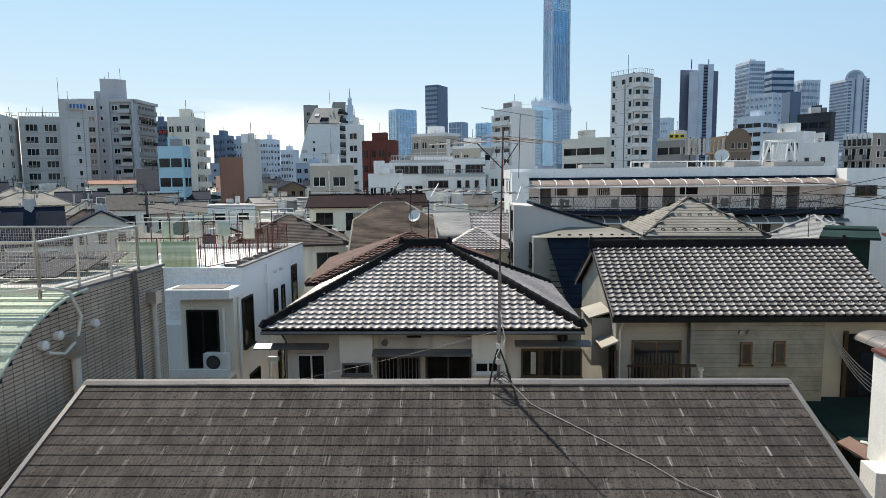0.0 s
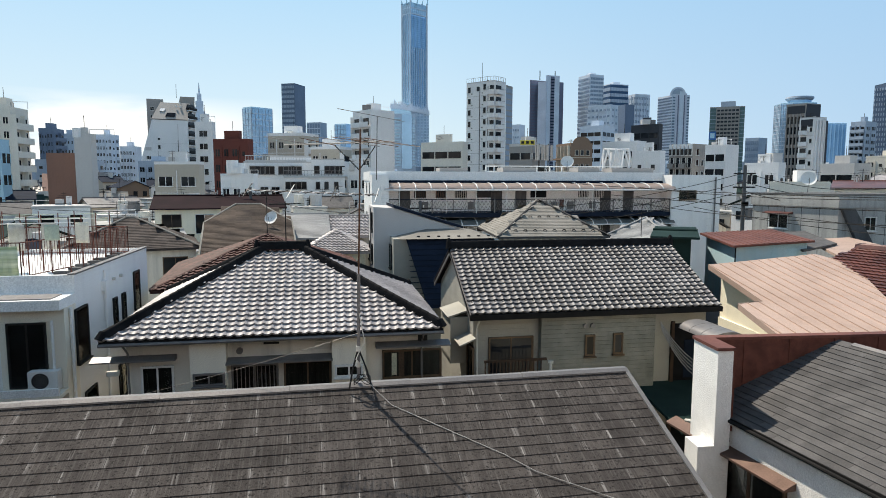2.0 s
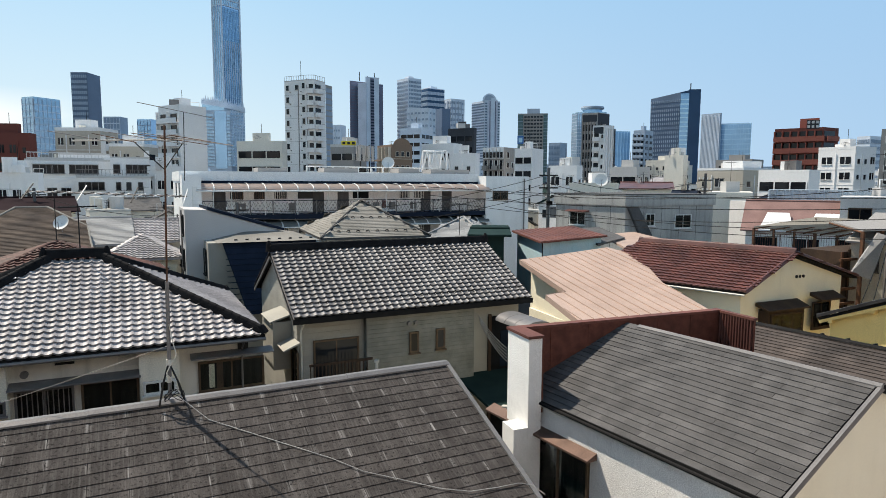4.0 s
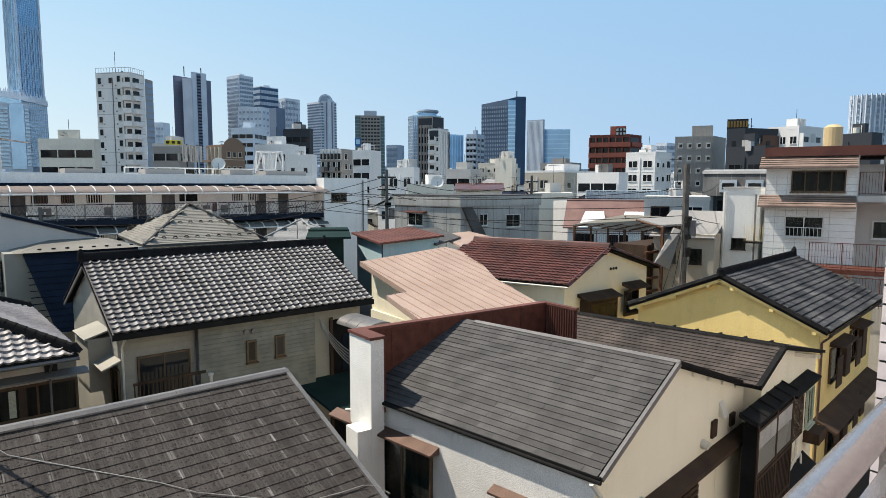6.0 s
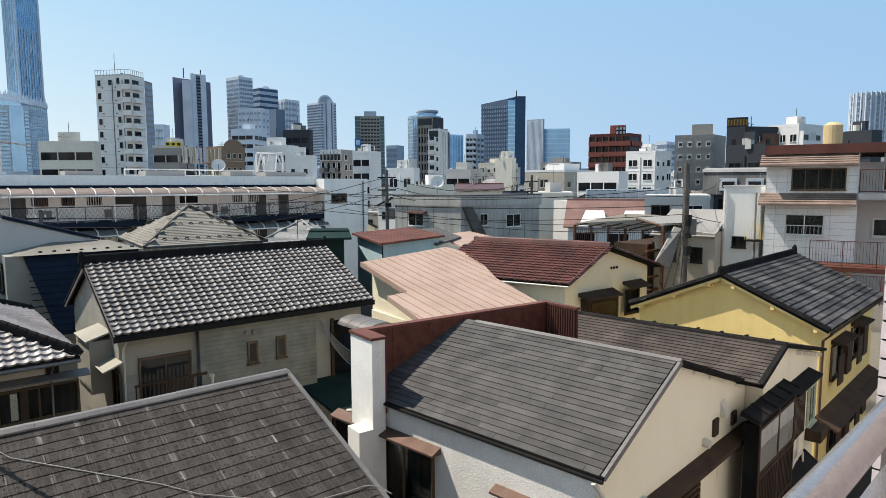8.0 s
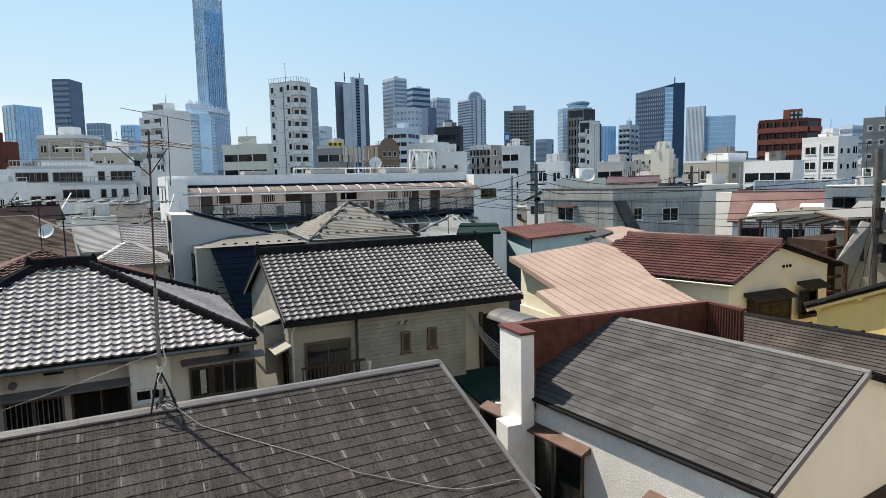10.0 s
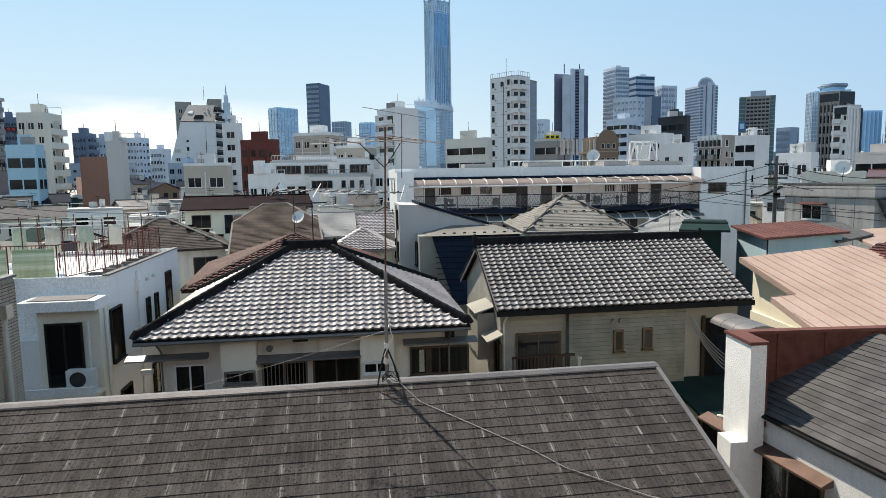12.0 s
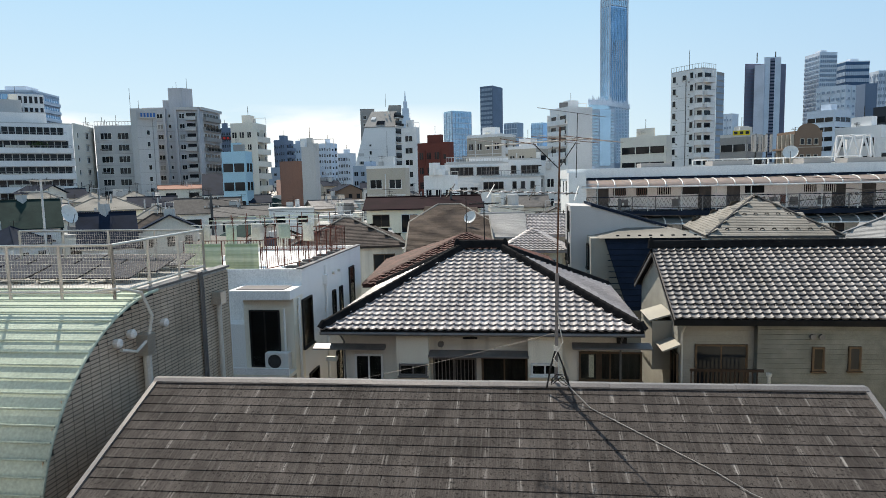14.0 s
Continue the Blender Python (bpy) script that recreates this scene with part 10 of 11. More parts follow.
def glass_towers():
    d = 520.0
    th, (f, f2, f3) = block("dark_glass_tower", "broad dark glass tower with a grid of fins", [(44.1, d + 10), (46.45, d), (47.1, d + 1), (48.0, d + 4)], 75.4, C_HAZE_D, 20, "skyscraper")
    n, rows = 15, 19
    for k in range(rows):
        z = 74 - 3.35 * k
        for j in range(n):
            f.add("fin", C_HAZE2, f.w * (j + 0.25) / n, f.w * (j + 0.55) / n, z - 2.1, z - 0.3, 0.5)
        f2.add("spandrel", C_SKY, 0, f2.w, z - 1.0, z, 0.2)
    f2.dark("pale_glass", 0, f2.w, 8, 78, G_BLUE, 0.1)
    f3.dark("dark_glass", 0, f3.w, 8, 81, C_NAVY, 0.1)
    for ff in (f, f2, f3):
        ff.done()
    # roof rises in a slant to the corner
    a, b, c, e = spot(44.1, d + 10), spot(46.45, d), spot(47.1, d + 1), spot(48.0, d + 4)
    up = lambda p, z: p + Vector((0, 0, z))
    part("slanted_crown", Geo().prism([up(a, 75.6), up(b, 75.6), up(b, 79.0), up(a, 75.9)], spot(46, 14)), C_HAZE_D, th)
    part("slanted_crown", Geo().prism([up(b, 75.6), up(c, 75.6), up(c, 80.4), up(b, 79.0)], spot(46, 14)), C_NAVY, th)
    part("slanted_crown", Geo().prism([up(c, 75.6), up(e, 75.6), up(e, 81.2), up(c, 80.8)], spot(46, 14)), C_HAZE_D, th)
    mast(th, 47.2, d + 6, 80, 6, 0.4)
    d = 560.0
    th, (f,) = block("green_tower", "brown apartment tower with green glass corners", [(32.9, d), (35.5, d)], 69.5, C_CONCRETE, 20, "skyscraper")
    GREEN = plain("green_corner_glass", (0.12, 0.19, 0.19), 0.2)
    w = f.w
    for u0, u1 in ((0.0, 0.18), (0.86, 1.0)):
        f.dark("corner_glass", w * u0, w * u1, 5, 68.8, GREEN, 0.3)
    for k in range(21):
        z = 66.0 - 2.95 * k
        # Balcony shade is a dark strip laid on the wall.
        f.dark("balcony_shade", w * 0.2, w * 0.84, z, z + 1.5, C_DARK, 0.1)
        f.add("balcony_front", C_CONCRETE, w * 0.19, w * 0.85, z - 1.2, z, 1.0)
        f.add("corner_band", C_HAZE2, 0, w * 0.18, z - 0.3, z, 0.45)
        f.add("corner_band", C_HAZE2, w * 0.86, w, z - 0.3, z, 0.45)
    for j in range(7):
        f.add("pier", C_CONCRETE, w * (0.2 + 0.64 * j / 6) - 0.3, w * (0.2 + 0.64 * j / 6) + 0.3, 5, 68, 0.9)
    f.done()
    block("", "", [(33.7, d + 4), (34.8, d + 4)], 74.0, C_HAZE2, 8, z0=69.6, th=th, piece="roof_house")
    d = 620.0
    th, (f, f2, f3) = block("glass_tower", "pale blue glass tower with a round crown", [(37.6, d + 12), (38.05, d), (38.9, d - 4), (40.5, d + 4)], 76.5, C_SKY, 25, "skyscraper")
    # Side light is put into the skin: paler glass left, deeper right.
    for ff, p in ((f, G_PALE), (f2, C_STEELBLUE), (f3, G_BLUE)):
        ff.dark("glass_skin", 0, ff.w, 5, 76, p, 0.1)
        for k in range(22):
            ff.add("floor_line", C_HAZE2, 0, ff.w, 74 - 3.3 * k, 74.7 - 3.3 * k, 0.3)
        for j in range(5):
            ff.add("mullion", C_HAZE2, ff.w * j / 5, ff.w * j / 5 + 0.35, 5, 76, 0.35)
        ff.done()
    p = spot(39.3, d + 8)
    part("crown_neck", Geo().tube([p + Vector((0, 0, 76)), p + Vector((0, 0, 80))], 9.0, 24), G_BLUE, th)
    part("round_crown", Geo().tube([p + Vector((0, 0, 79)), p + Vector((0, 0, 80.6)), p + Vector((0, 0, 82))], [9.5, 11, 10.6], 28), C_HAZE2, th)


def white_terraces():
    """A wide white building in steps, with grouped windows, roof screens and terraces."""
    d = 100.0
    th, (f,) = block("white_long_building", "wide white low building in steps with dark grouped windows", [(-6.9, d), (1.6, d)], 13.55, C_WHITE, 12)
    w = f.w
    block("", "", [(-4.7, d + 3), (-1.2, d + 3)], 14.5, C_WHITE, 7, z0=13.7, th=th, piece="roof_storey")
    block("", "", [(-3.6, d - 3), (1.7, d - 3)], 11.4, C_WHITE, 3.2, th=th, piece="lower_front")
    th2, (g,) = block("", "", [(-1.2, d - 1.5), (1.62, d - 1.5)], 14.0, C_WHITE, 6, th=th, piece="right_wing")
    for u, n in ((0.06, 3), (0.20, 2), (0.34, 3), (0.47, 2)):
        f.pane(w * u, w * u + 0.75 * n, 11.9, 13.0, bars=n - 1, trim=GREY_METAL)
        f.add("window_hood", C_LGREY, w * u - 0.1, w * u + 0.75 * n + 0.1, 13.06, 13.14, 0.35)
    for u in (0.05, 0.16, 0.27):
        f.pane(w * u, w * u + 1.1, 8.6, 9.9, bars=1, trim=GREY_METAL)
    f.add("roof_screen", C_LGREY, 0.2, w * 0.62, 13.8, 14.0, -0.6, -0.7)
    for k in range(22):
        f.add("roof_screen", C_LGREY, 0.2 + w * 0.62 * k / 22, 0.26 + w * 0.62 * k / 22, 13.75, 14.7, -0.6, -0.7)
    f.add("roof_screen", C_LGREY, 0.2, w * 0.62, 14.6, 14.72, -0.6, -0.7)
    for u, n in ((0.08, 1), (0.40, 2), (0.70, 2)):
        g.pane(g.w * u, g.w * u + 0.8 * n, 12.0, 13.1, bars=n - 1, trim=GREY_METAL)
        g.add("balcony_slab", C_LGREY, g.w * u - 0.2, g.w * u + 0.8 * n + 0.3, 11.5, 11.62, 0.9)
    lf = Face(th, spot(-3.6, d - 3), spot(1.7, d - 3))
    for u in (0.03, 0.20, 0.52, 0.66, 0.82):
        lf.pane(lf.w * u, lf.w * u + (1.5 if u < 0.3 else 0.6), 9.7, 10.7, bars=1 if u < 0.3 else 0, trim=GREY_METAL)
    lf.add("coping", C_LGREY, 0, lf.w, 11.3, 11.45, 0.1)
    for k in range(18):
        lf.add("terrace_rail", GREY_METAL, lf.w * k / 18, lf.w * k / 18 + 0.04, 11.6, 12.4, 0.05, 0.0)
    lf.add("terrace_rail", GREY_METAL, 0, lf.w, 12.36, 12.42, 0.05, 0.0)
    for ff in (f, g, lf):
        ff.done()


terrace_building()
white_terraces()
office_group()
battered_building()
slim_tower()
brick_arch_building()
stepped_building()
slim_pair()
east_blocks()
lilac_towers()
glass_towers()


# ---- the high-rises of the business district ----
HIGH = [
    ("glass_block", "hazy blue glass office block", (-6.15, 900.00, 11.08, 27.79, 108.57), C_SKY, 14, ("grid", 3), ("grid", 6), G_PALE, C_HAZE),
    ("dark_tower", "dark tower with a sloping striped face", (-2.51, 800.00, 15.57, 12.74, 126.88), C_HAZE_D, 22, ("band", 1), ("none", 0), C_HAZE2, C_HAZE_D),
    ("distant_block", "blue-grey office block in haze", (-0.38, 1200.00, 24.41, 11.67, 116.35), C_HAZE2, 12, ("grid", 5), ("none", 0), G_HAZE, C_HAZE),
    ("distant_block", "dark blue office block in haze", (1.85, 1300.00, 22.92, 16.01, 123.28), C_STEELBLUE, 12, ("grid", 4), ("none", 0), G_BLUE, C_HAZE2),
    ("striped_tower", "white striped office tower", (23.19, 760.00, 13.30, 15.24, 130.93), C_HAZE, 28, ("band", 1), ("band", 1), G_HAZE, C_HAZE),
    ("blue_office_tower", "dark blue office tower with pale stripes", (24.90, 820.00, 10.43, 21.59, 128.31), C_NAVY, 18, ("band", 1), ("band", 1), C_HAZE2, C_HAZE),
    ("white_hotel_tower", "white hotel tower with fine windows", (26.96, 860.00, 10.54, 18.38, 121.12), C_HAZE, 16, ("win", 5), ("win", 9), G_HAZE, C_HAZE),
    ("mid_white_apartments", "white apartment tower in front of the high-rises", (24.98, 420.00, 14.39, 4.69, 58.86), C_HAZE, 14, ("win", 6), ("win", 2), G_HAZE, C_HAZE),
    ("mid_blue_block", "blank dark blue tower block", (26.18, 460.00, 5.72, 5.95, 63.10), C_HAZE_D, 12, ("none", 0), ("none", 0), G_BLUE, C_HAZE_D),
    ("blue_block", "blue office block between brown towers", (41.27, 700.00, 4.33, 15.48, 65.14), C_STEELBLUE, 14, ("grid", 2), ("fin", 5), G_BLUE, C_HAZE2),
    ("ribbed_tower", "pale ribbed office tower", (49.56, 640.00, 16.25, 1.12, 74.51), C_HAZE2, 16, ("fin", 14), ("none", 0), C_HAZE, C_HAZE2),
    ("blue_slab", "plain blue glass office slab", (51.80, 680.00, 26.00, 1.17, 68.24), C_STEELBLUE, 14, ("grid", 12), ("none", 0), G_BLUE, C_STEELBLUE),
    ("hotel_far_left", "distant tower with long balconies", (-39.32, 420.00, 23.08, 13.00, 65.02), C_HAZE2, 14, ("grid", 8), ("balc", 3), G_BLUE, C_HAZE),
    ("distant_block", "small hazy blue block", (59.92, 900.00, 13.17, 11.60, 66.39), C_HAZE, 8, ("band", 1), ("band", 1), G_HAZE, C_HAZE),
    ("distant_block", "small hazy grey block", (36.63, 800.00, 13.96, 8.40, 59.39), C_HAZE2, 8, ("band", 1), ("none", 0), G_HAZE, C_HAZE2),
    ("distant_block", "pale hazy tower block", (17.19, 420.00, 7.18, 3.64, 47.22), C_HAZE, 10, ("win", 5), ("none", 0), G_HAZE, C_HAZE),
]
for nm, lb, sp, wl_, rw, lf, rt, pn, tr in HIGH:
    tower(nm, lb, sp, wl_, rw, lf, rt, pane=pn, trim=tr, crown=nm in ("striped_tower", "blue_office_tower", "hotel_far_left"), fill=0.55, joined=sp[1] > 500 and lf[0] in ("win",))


def supertall():
    turn, dist, wl, wr, zt = (7.54, 820.00, 10.60, 21.06, 230.07)
    m = aim(turn)
    th = thing("supertall_tower", m @ Vector((0, dist, 0)), "very tall blue glass tower with pale fins and flared base", "skyscraper")
    y0, y1 = dist, dist + 45
    zb = 109.32
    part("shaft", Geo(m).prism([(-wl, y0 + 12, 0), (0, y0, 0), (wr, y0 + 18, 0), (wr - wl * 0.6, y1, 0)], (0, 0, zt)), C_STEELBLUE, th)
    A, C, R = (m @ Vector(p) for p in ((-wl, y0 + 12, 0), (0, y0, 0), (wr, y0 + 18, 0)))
    # Left face gets the lighter glass; its brighter side is in the colour.
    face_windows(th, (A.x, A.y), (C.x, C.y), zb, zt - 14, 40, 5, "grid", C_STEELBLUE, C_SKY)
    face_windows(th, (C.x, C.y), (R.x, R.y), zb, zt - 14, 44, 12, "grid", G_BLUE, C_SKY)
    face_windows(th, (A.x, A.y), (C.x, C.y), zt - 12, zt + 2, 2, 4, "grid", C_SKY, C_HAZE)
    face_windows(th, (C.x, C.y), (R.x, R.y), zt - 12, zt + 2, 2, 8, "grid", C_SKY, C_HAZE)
    for k in range(6):
        x = -wl + (wl + wr) * k / 5
        part("crown_fin", Geo(m).prism([(x - 1.0, y0 + 3, zt), (x + 1.0, y0 + 3, zt), (x + (1.5 if k > 2 else -1.5), y0 + 3, zt + 7 + 5 * (k % 2))], (0, 3, 0)), C_SKY, th)
    # stepped glass podium with a frayed crest, pale blocks in front
    for nm, xa, xb, zp, dy, wall in (("podium", -25, 0, 106, -4, C_SKY), ("podium", 0, 23, 98, -2, C_HAZE2), ("podium_block", -33, 6, 92, -30, C_HAZE)):
        part(nm, Geo(m).box(xa, xb, y0 + dy, y1, 0, zp), wall, th)
    g = Geo(m)
    rnd = random.Random(4)
    for k in range(34):
        x = -25 + 48 * k / 33
        base_z = 105 - 8 * (k / 33) ** 1.5
        g.prism([(x - 0.9, y0 - 4.5, base_z - 4), (x + 0.9, y0 - 4.5, base_z - 4), (x + 0.4, y0 - 4.5, base_z + rnd.uniform(2, 8)), (x - 0.5, y0 - 4.5, base_z + rnd.uniform(1, 6))], (0, 1.2, 0))
    part("frayed_crest", g, C_HAZE, th)["kind"] = "stuff"
    g = Geo(m)
    for k in range(9):
        g.box(6.8 + k * 1.8, 7.6 + k * 1.8, y0 - 3, y0 - 2, 30, 96)
    for k in range(18):
        g.box(6.5, 22.5, y0 - 2.9, y0 - 2, 28 + k * 3.8, 29 + k * 3.8)
    part("podium_mullions", g, C_HAZE, th)["kind"] = "stuff"
    part("podium_glass", Geo(m).box(6.4, 22.6, y0 - 2.4, y0 - 2, 28, 96), G_BLUE, th)
    part("blue_glass_panel", Geo(m).box(-11, 1.5, y0 - 31, y0 - 30, 25, 91), C_STEELBLUE, th)
    g = Geo(m)
    for k in range(16):
        g.box(-22, -12.5, y0 - 30.6, y0 - 30, 28 + k * 3.8, 30 + k * 3.8)
        g.box(2.2, 5.6, y0 - 30.6, y0 - 30, 28 + k * 3.8, 30 + k * 3.8)
    part("podium_windows", g, G_PALE, th)["kind"] = "stuff"
    # wide white verticals up the shaft
    g = Geo(m)
    for k in range(1, 4):
        x = -wl + wl * k / 4
        y = y0 + 12 * (1 - k / 4)
        g.box(x - 0.5, x + 0.5, y - 1.2, y, zb, zt)
    for k in range(1, 9):
        x, y = wr * k / 9, y0 + 18 * k / 9
        g.box(x - 0.28, x + 0.28, y - 1.4, y, zb - 5, zt - 52)
    part("shaft_piers", g, C_HAZE, th)["kind"] = "stuff"


supertall()


def spire_tower():
    turn, dist, wl, wr, zt = (-10.26, 1400.00, 9.70, 10.94, 148.33)
    m = aim(turn)
    th = thing("stepped_spire_tower", m @ Vector((0, dist, 0)), "hazy stepped tower tapering to a slender spire", "skyscraper")
    w = wl + wr
    z = [0, zt, 169.33, 184.12, 206.24]
    for k, f in enumerate((1.0, 0.72, 0.42)):
        part("tier", Geo(m).box(-w * f / 2, w * f / 2, dist - w * f / 2, dist + w * f / 2, z[k], z[k + 1]), C_HAZE, th)
    part("spire", Geo(m).tube([(0, dist, z[3]), (0, dist, z[4])], [w * 0.12, w * 0.02], 6), C_HAZE, th)


spire_tower()


def round_roofs():
    turn, dist, wl, wr, zt = (74.08, 560.00, 11.38, 11.81, 75.98)
    m = aim(turn)
    r = (wl + wr) / 2
    th = thing("round_tower", m @ Vector((0, dist, 0)), "grey round tower with vertical ribs and small windows", "skyscraper")
    part("drum", Geo(m).tube([(wr - r, dist + r, 0), (wr - r, dist + r, zt)], r, 24), C_HAZE2, th)
    for k in range(12):
        t = math.pi + math.pi * (k + 0.5) / 12
        part("rib", Geo(m).tube([(wr - r + r * math.cos(t), dist + r + r * math.sin(t), 20), (wr - r + r * math.cos(t), dist + r + r * math.sin(t), zt + 1)], r * 0.055, 5), C_HAZE, th)
        if k % 2:
            for j in range(9):
                t2 = t + math.pi / 24
                mm = m @ Matrix.Translation((wr - r + r * 1.0 * math.cos(t2), dist + r + r * math.sin(t2), zt - 4 - j * 4.2))
                put("window", pane_mesh(1.6, 2.0, 0.8, G_HAZE), th, mm @ Matrix.Translation((-0.8, -0.6, 0)))
    # white frame round a water tower on the low roofs
    turn, dist, wl, wr, zt = (25.58, 88.00, 2.16, 2.11, 15.16)
    m = aim(turn)
    zb = 12.30
    th = thing("water_tower_frame", m @ Vector((0, dist, zb)), "white painted steel lattice round a rooftop water tank", "water tower")
    r = (wl + wr) / 2
    part("tank", Geo(m).tube([(0, dist, zb), (0, dist, zt - 0.4)], r * 0.4, 12), C_WHITE, th)
    for k in range(10):
        a, b = 2 * math.pi * k / 10, 2 * math.pi * (k + 1) / 10
        p = lambda t, q, z: (q * r * math.cos(t), dist + q * r * math.sin(t), z)
        part("frame_bar", Geo(m).tube([p(a, 1, zb), p((a + b) / 2, 0.8, zt)], 0.10, 5), C_WHITE, th)
        part("frame_bar", Geo(m).tube([p(b, 1, zb), p((a + b) / 2, 0.8, zt)], 0.10, 5), C_WHITE, th)
        part("frame_bar", Geo(m).tube([p((a + b) / 2, 0.8, zt), p((a + b) / 2 + 0.63, 0.8, zt)], 0.08, 5), C_WHITE, th)
    part("support", Geo(m).box(-r, r, dist - r, dist + r, 0, zb), C_GREY, th)


round_roofs()


# ---- closely packed roofs out to the skyline ----
def crowd():
    rnd = random.Random(21)
    roofs = [(SLATE_BROWN, "dark brown slate"), (SLATE_GREY, "grey slate"), (KAWARA_GREY, "grey tiled"), (NAVY_METAL, "near-black metal"), (WARM_SLATE, "warm grey shingled"), (KAWARA_DARK, "dark tiled"), (SLATE_LIGHT, "pale grey shingled"), (GREEN_METAL, "dark green metal"), (NAVY_METAL, "black metal"), (KAWARA_SILVER, "silver tiled")]
    walls = [(C_WHITE, "white"), (C_BEIGE, "beige"), (PLASTER_GREY, "grey-beige"), (C_WHITE, "white"), (C_CREAM, "cream"), (C_BROWN, "brown")]
    n = 0
    tries = 0
    while n < 215 and tries < 7000:
        tries += 1
        az, d = rnd.uniform(-42, 82), 34 + 150 * rnd.random() ** 1.25
        if abs(az) > 38 and d < 45 and az > 0:
            continue
        x, y = d * math.sin(radians(az)), d * math.cos(radians(az))
        w, dp = rnd.uniform(4.5, 8.5), rnd.uniform(4.5, 7.5)
        if any((x - a) ** 2 + (y - b) ** 2 < (r + max(w, dp) * 0.55) ** 2 for a, b, r in PLACED):
            continue
        if y < 34 or (az < -26 and d < 72):
            continue
        ze = rnd.choice((5.4, 5.8, 6.2, 6.6)) if d < 80 else rnd.choice((6.2, 6.8, 7.4, 8.0)) if d < 130 else rnd.choice((7.0, 8.0, 8.8, 9.4, 10.5))
        (rm, rn), (wm, wn_) = rnd.choice(roofs), rnd.choice(walls)
        kind = rnd.choice(("hip", "gable_x", "gable_y", "flat" if d > 55 else "hip", "gable_x", "flat" if d > 80 else "gable_y"))
        house((az, d, dp / 2, -w / 2, w / 2, ze, ze + rnd.uniform(1.1, 1.9)), kind, wm, (C_GREY if n % 2 else CONCRETE) if kind == "flat" else rm,
              f"{wn_} house with {'flat concrete' if kind == 'flat' else rn} roof", wins=rnd.choice((2, 3)), skew=rnd.choice((0, -az + 5, -az + 5, -az)), group="packed houses")
        n += 1
    m = 0
    tries = 0
    while m < 75 and tries < 3000:
        tries += 1
        az, d = rnd.uniform(-42, 82), 150 + 330 * rnd.random()
        x, y = d * math.sin(radians(az)), d * math.cos(radians(az))
        w = rnd.uniform(9, 20)
        if any((x - a) ** 2 + (y - b) ** 2 < (r + w * 0.7) ** 2 for a, b, r in PLACED):
            continue
        z = 11 + d * rnd.uniform(0.004, 0.034)
        wm = rnd.choice((C_WHITE, C_LGREY, C_CREAM, C_HAZE, C_HAZE2, C_BEIGE, C_GREY))
        wn_ = {"far_w": "white", "far_l": "light grey", "far_c": "cream", "haze_": "hazy grey", "far_b": "beige", "far_g": "grey"}[wm.name[:5]]
        f = rnd.uniform(0.5, 0.85)
        # Panes past 300 m take the colour with haze painted in.
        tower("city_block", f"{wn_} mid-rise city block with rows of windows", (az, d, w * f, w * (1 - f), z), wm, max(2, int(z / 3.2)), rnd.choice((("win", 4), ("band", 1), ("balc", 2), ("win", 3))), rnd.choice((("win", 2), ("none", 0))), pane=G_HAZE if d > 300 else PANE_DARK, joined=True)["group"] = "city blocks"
        m += 1
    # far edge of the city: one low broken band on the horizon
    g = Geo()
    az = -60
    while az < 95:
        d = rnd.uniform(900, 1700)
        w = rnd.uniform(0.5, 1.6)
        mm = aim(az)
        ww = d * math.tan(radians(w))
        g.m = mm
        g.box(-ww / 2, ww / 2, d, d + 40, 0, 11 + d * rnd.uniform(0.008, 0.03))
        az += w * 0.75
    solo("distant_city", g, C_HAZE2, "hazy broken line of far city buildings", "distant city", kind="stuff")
    # plant and tanks on flat roofs
    for ob in [o for o in scene.objects if o.type == "EMPTY" and o.get("category") in ("house", "building") and 50 < o.location.length < 330]:
        flat = [c for c in ob.children if c.name.startswith("parapet")]
        if not flat or rnd.random() < 0.2:
            continue
        c = flat[0]
        zs = max(v.co.z for v in c.data.vertices)
        xs, ys = [v.co.x for v in c.data.vertices], [v.co.y for v in c.data.vertices]
        for j in range(rnd.choice((1, 2, 3))):
            sx, sy, sz = rnd.uniform(0.6, 2.4), rnd.uniform(0.6, 2.0), rnd.uniform(0.5, 1.6)
            x, y = rnd.uniform(0.35, 0.65) * (max(xs) - min(xs)) + min(xs) + rnd.uniform(-0.9, 0.9), rnd.uniform(0.35, 0.65) * (max(ys) - min(ys)) + min(ys)
            p = ob.location + Vector((x, y, zs))
            kind = rnd.choice(("box", "tank", "rail"))
            if kind == "box":
                part("plant_box", Geo().box(p.x - sx / 2, p.x + sx / 2, p.y - sy / 2, p.y + sy / 2, p.z, p.z + sz), rnd.choice((C_LGREY, C_WHITE, C_GREY, GREY_METAL)), ob)
            elif kind == "tank":
                part("roof_tank", Geo().tube([p, p + Vector((0, 0, sz))], sx * 0.35, 10), rnd.choice((C_CREAM, C_WHITE, C_LGREY)), ob)
            else:
                part("roof_pipe", Geo().tube([p, p + Vector((0, 0, 1.2)), p + Vector((sx * 1.5, 0, 1.2)), p + Vector((sx * 1.5, 0, 0))], 0.06, 5), C_WHITE, ob)
    # pipes, masts, cowls and boxes that crowd every roof
    g, gw = Geo(), Geo()
    for ob in [o for o in scene.objects if o.type == "EMPTY" and o.get("category") in ("house", "building") and 55 < o.location.length < 240]:
        decks = [c for c in ob.children if c.name.split(".")[0] in ("parapet", "coping")] or [c for c in ob.children if c.name.split(".")[0] in ("roof_slope", "ridge_cap")]
        if not decks or ob.name.startswith(("gallery", "concrete", "balcony_terrace", "battered")):
            continue
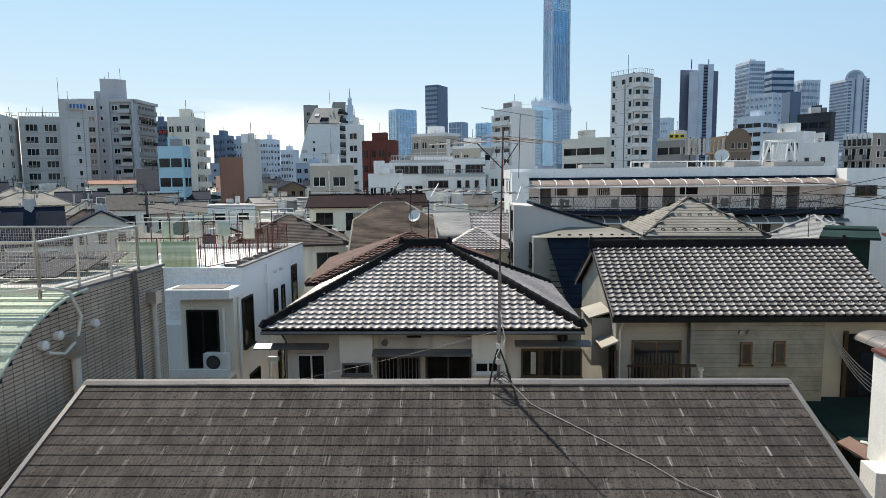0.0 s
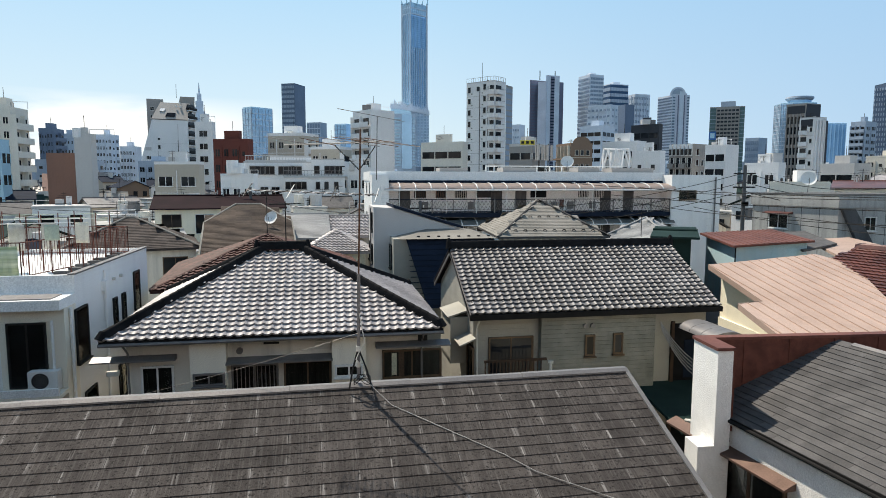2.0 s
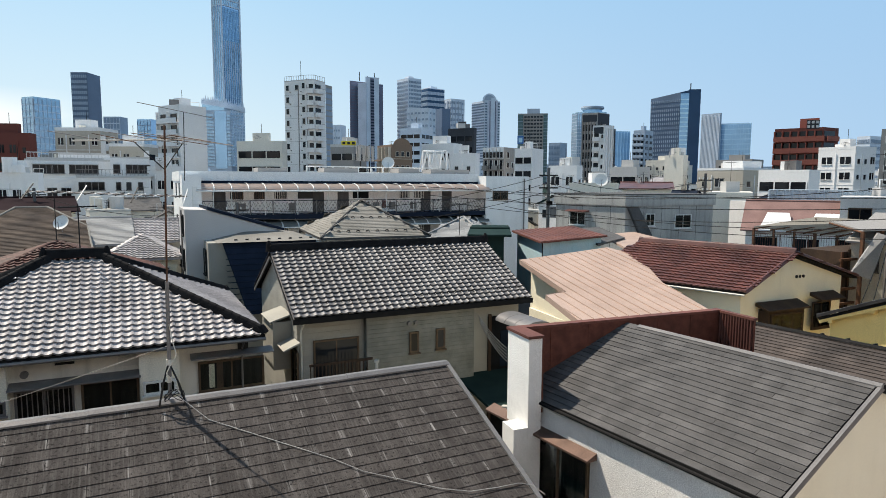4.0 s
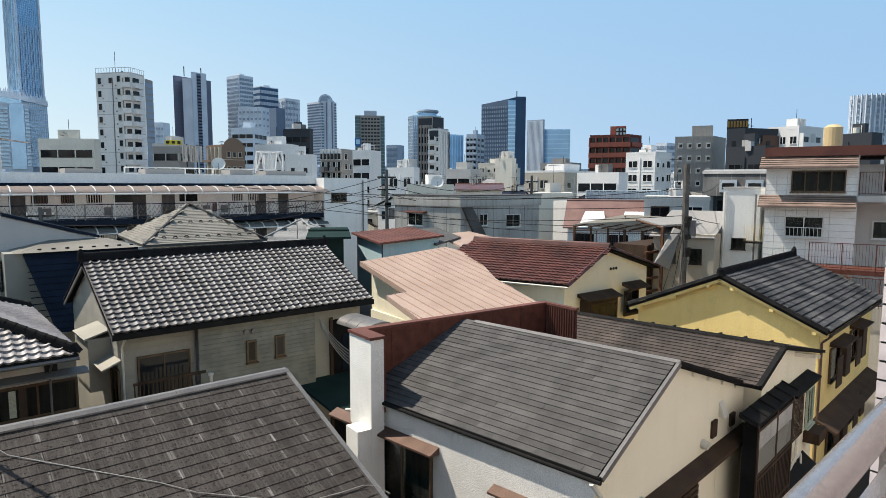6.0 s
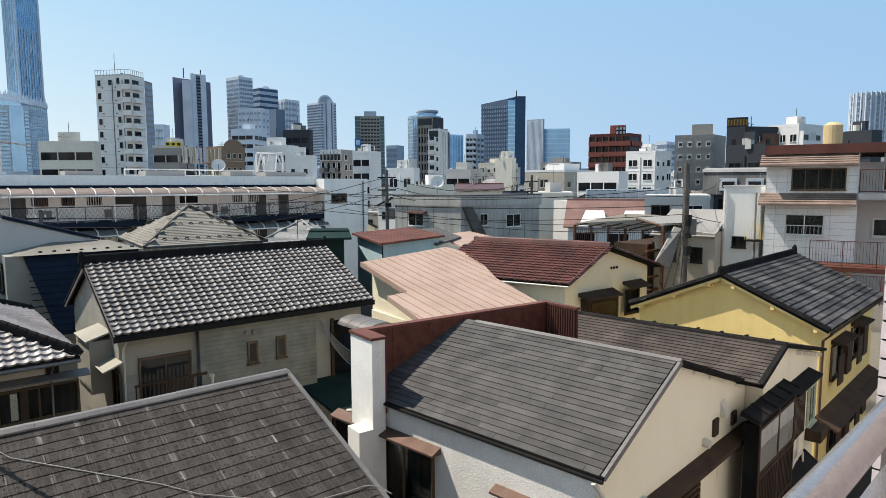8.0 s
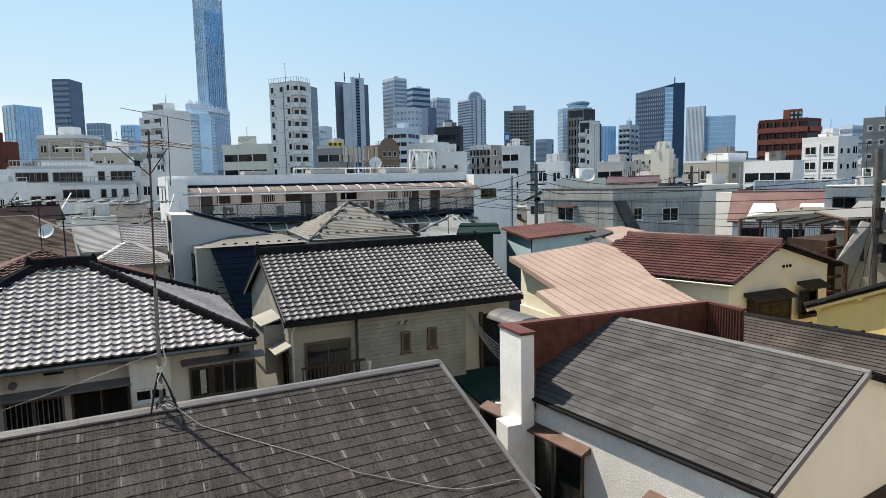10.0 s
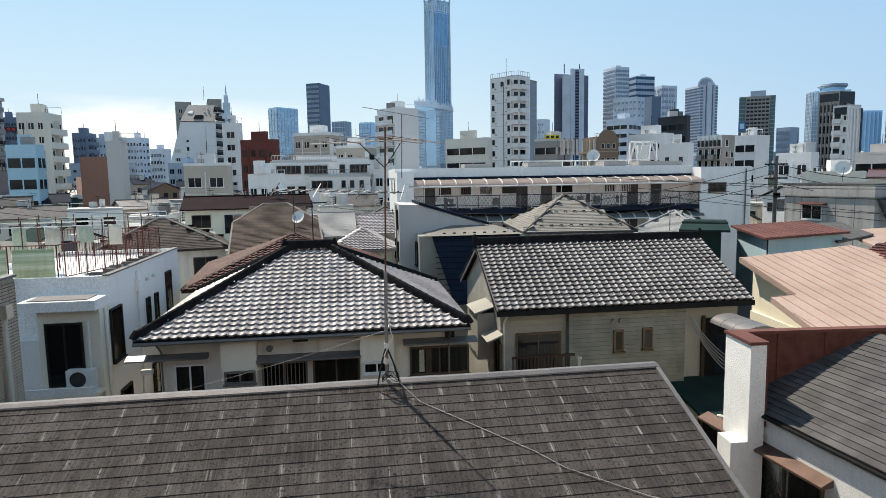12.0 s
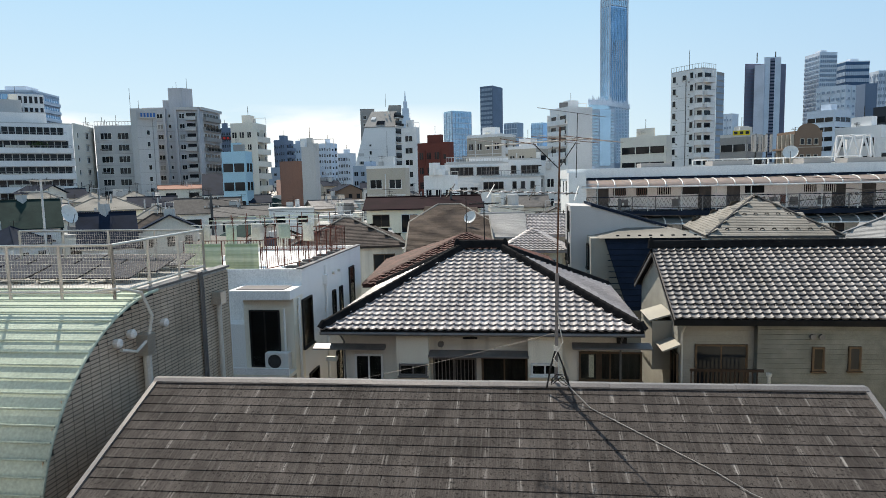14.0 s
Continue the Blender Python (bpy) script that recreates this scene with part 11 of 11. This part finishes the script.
        zs = max((c.matrix_basis.translation.z + max(v.co.z for v in c.data.vertices)) for c in decks[:1])
        far = ob.location.length
        r = 0.012 + far * 0.00016
        for j in range(rnd.choice((2, 3, 4, 5))):
            p = Vector((ob.location.x + rnd.uniform(-1.3, 1.3), ob.location.y + rnd.uniform(-0.6, 0.6), zs - 0.5))
            h = rnd.uniform(0.9, 2.0)
            kind = rnd.random()
            if kind < 0.45:
                g.tube([p, p + Vector((0, 0, h))], r, 4)
                t = rnd.uniform(0, math.pi)
                for q in range(rnd.choice((1, 2, 3))):
                    e = Vector((math.cos(t + q), math.sin(t + q), 0)) * rnd.uniform(0.3, 0.8)
                    c = p + Vector((0, 0, h - 0.15 - 0.22 * q))
                    g.tube([c - e, c + e], r * 0.8, 4)
                    for i in range(5):
                        n = Vector((-e.y, e.x, 0)).normalized() * 0.22
                        cc = c - e + e * 2 * i / 4
                        g.tube([cc - n, cc + n], r * 0.6, 3)
            elif kind < 0.7:
                gw.tube([p, p + Vector((0, 0, h * 0.5 + 0.3))], 0.07 + r, 6)
            elif kind < 0.88:
                w = rnd.uniform(0.3, 0.55)
                gw.box(p.x - w, p.x + w, p.y - 0.3, p.y + 0.3, p.z, p.z + 0.5 + rnd.uniform(0.3, 0.7))
            else:
                q = p + Vector((rnd.uniform(0.6, 1.4), 0, 0))
                gw.tube([p, p + Vector((0, 0, h * 0.6)), q + Vector((0, 0, h * 0.6)), q], r * 2, 5)
    solo("roof_masts", g, IRON, "dense dark masts and aerial rods over the packed roofs", "roof gear", kind="stuff")
    solo("roof_pipework", gw, C_LGREY, "pale pipes, cowls and housings over the packed roofs", "roof gear", kind="stuff")
    # aerials on roofs
    k = 0
    for ob in [o for o in scene.objects if o.type == "EMPTY" and o.name.startswith("house")]:
        if rnd.random() < 0.3 and k < 34:
            zs = max((c.matrix_basis.translation.z + max(v.co.z for v in c.data.vertices)) for c in ob.children if c.type == "MESH")
            yagi("television_aerial", (ob.location.x, ob.location.y, zs - 0.3), rnd.uniform(1.6, 2.8), rnd.uniform(0, 180), 1.4)
            k += 1


crowd()
for i, p in enumerate(((-1.89, 23.00, 8.52),)):
    yagi("television_aerial", (-1.4, 23.1, 8.65), 1.6, 30, 1.2)
yagi("television_aerial", (17.46, 33.00, 7.85), 1.9, 20, 1.3)
def tall_aerial(p, h, label):
    """A pale mast with three stacked combs of rods."""
    th = thing("tall_aerial", p, label, "antenna")
    p = Vector(p)
    part("mast", Geo().tube([p, p + Vector((0, 0, h))], 0.035, 8), ALU_WHITE, th)
    for z, turn, length, n in ((h - 0.10, -52, 2.6, 16), (h - 0.45, -30, 2.0, 11), (h + 0.15, 25, 1.5, 9)):
        m = pose(p.x, p.y, p.z + z, 0, 0, turn)
        part("boom", Geo(m).tube([(-length * 0.7, 0, 0), (length * 0.3, 0, 0)], 0.014, 5), STEEL, th)
        g = Geo(m)
        for i in range(n):
            x = -length * 0.7 + length * i / (n - 1)
            g.tube([(x, -0.2 - 0.012 * i, 0.02), (x, 0.2 + 0.012 * i, 0.02)], 0.009, 4)
        part("rods", g, STEEL, th)["kind"] = "stuff"
    for dx, dy in ((0.7, 0.3), (-0.6, 0.4), (0.1, -0.7)):
        part("stay", Geo().tube([p + Vector((dx, dy, 0)), p + Vector((0, 0, h * 0.55))], 0.006, 4), IRON, th)


roof_z = 6.4
solo("aerial_plinth", Geo().box(-16.5, -15.4, 18.9, 20.0, 0, roof_z), CONCRETE, "weathered concrete stair head among the roofs", "roof housing")
tall_aerial((-15.95, 19.45, roof_z), 5.0, "tall pale aerial mast with three combs of rods")
dish("satellite_dish", (-3.26, 40.00, 8.67), 0.42, (-0.5, -1, 0.6))
dish("satellite_dish", (-23.23, 30.00, 9.73), 0.5, (1.0, -0.12, 0.3), "large rusty satellite dish on a roof")
dish("satellite_dish", (35.57, 42.00, 11.16), 0.55, (-0.6, -1, 0.5))


def sign_board(spec, z0, label, board, mark, rows=1, n=5, name="rooftop_sign"):
    """A board by (turn, distance, left, right, top) with plain bars for its writing."""
    turn, dist, wl, wr, zt = spec
    m = aim(turn)
    th = thing(name, m @ Vector((0, dist, z0)), label, "sign")
    part("board", Geo(m).box(-wl, wr, dist - 0.5, dist, z0, zt), board, th)
    W, H = wl + wr, (zt - z0) / rows
    for r in range(rows):
        for k in range(n):
            x = -wl + W * (k + 0.2) / n
            part("bar", Geo(m).box(x, x + W * 0.6 / n, dist - 0.56, dist - 0.5, z0 + H * (r + 0.2), z0 + H * (r + 0.8)), mark, th)


SIGN_BLUE, SIGN_RED, SIGN_YELLOW, SIGN_DARK = plain("sign_blue", (0.05, 0.16, 0.42)), plain("sign_red", (0.6, 0.05, 0.04)), plain("sign_yellow", (0.75, 0.62, 0.05)), plain("sign_dark", (0.04, 0.04, 0.045))
sign_board((-31.6, 177.3, 1.7, 1.9, 29.9), 28.3, "row of blue bars on a grey tower top", C_LGREY, SIGN_BLUE, 1, 5)
sign_board((-25.71, 316.00, 3.04, 3.78, 34.07), 32.35, "black hotel sign with red mark", SIGN_DARK, SIGN_RED, 1, 4)
sign_board((-40.0, 179.50, 1.0, 4.2, 33.4), 28.2, "white rooftop hoarding with two rows of dark marks", C_WHITE, SIGN_DARK, 2, 5)
sign_board((17.88, 124.00, 1.26, 1.45, 18.63), 17.84, "small yellow sign among rooftop clutter", SIGN_YELLOW, SIGN_DARK, 1, 3)
sign_board((65.2, 140.00, 1.6, 2.2, 23.9), 21.9, "dark brown rooftop sign with a gold mark", SIGN_DARK, plain("dull_gold", (0.30, 0.19, 0.06)), 1, 7)
sign_board((56.14, 172.00, 1.16, 1.44, 25.55), 23.59, "dark sign board on the red block", SIGN_DARK, C_LGREY, 2, 3)
sign_board((33.15, 128.00, 0.55, 0.66, 19.99), 18.49, "bright blue wall sign panel", SIGN_BLUE, C_BLUE, 1, 1)

# pale edge fins of the tall tower
turn, dist, wl, wr, zt = (7.54, 820.00, 10.60, 21.06, 230.07)
tall = scene.objects["supertall_tower"]
for x, y in ((-wl, dist + 11), (0, dist - 1), (wr, dist + 17)):
    part("edge_fin", Geo(aim(turn)).box(x - 0.9, x + 0.9, y - 0.6, y + 0.6, 0, zt + 4), C_HAZE, tall)

# tall poles and lattice masts that stand up out of the roofs
rnd = random.Random(77)
for k, (t_, label) in enumerate(((((20.63, 60.00, 12.18)), "tall dark phone mast with panel antennas"), (((21.56, 60.00, 12.16)), "tall dark phone mast with panel antennas"))):
    p = Vector(t_)
    th = thing("phone_mast", p, label, "mast", "phone masts")
    p.z -= 2.2
    part("pole", Geo().tube([p, p + Vector((0, 0, 4.6))], 0.07, 8), IRON, th)
    for j in range(3):
        a = 2.1 * j
        q = p + Vector((0.35 * math.cos(a), 0.35 * math.sin(a), 3.0))
        part("panel", Geo().box(q.x - 0.1, q.x + 0.1, q.y - 0.06, q.y + 0.06, q.z, q.z + 1.5), C_GREY, th)
        part("bracket", Geo().tube([p + Vector((0, 0, 3.4)), q + Vector((0, 0, 0.4))], 0.03, 5), IRON, th)
    for j in range(3):
        a = 2.1 * j + 0.5
        part("stay", Geo().tube([p + Vector((1.1 * math.cos(a), 1.1 * math.sin(a), 0)), p + Vector((0, 0, 2.6))], 0.03, 5), IRON, th)
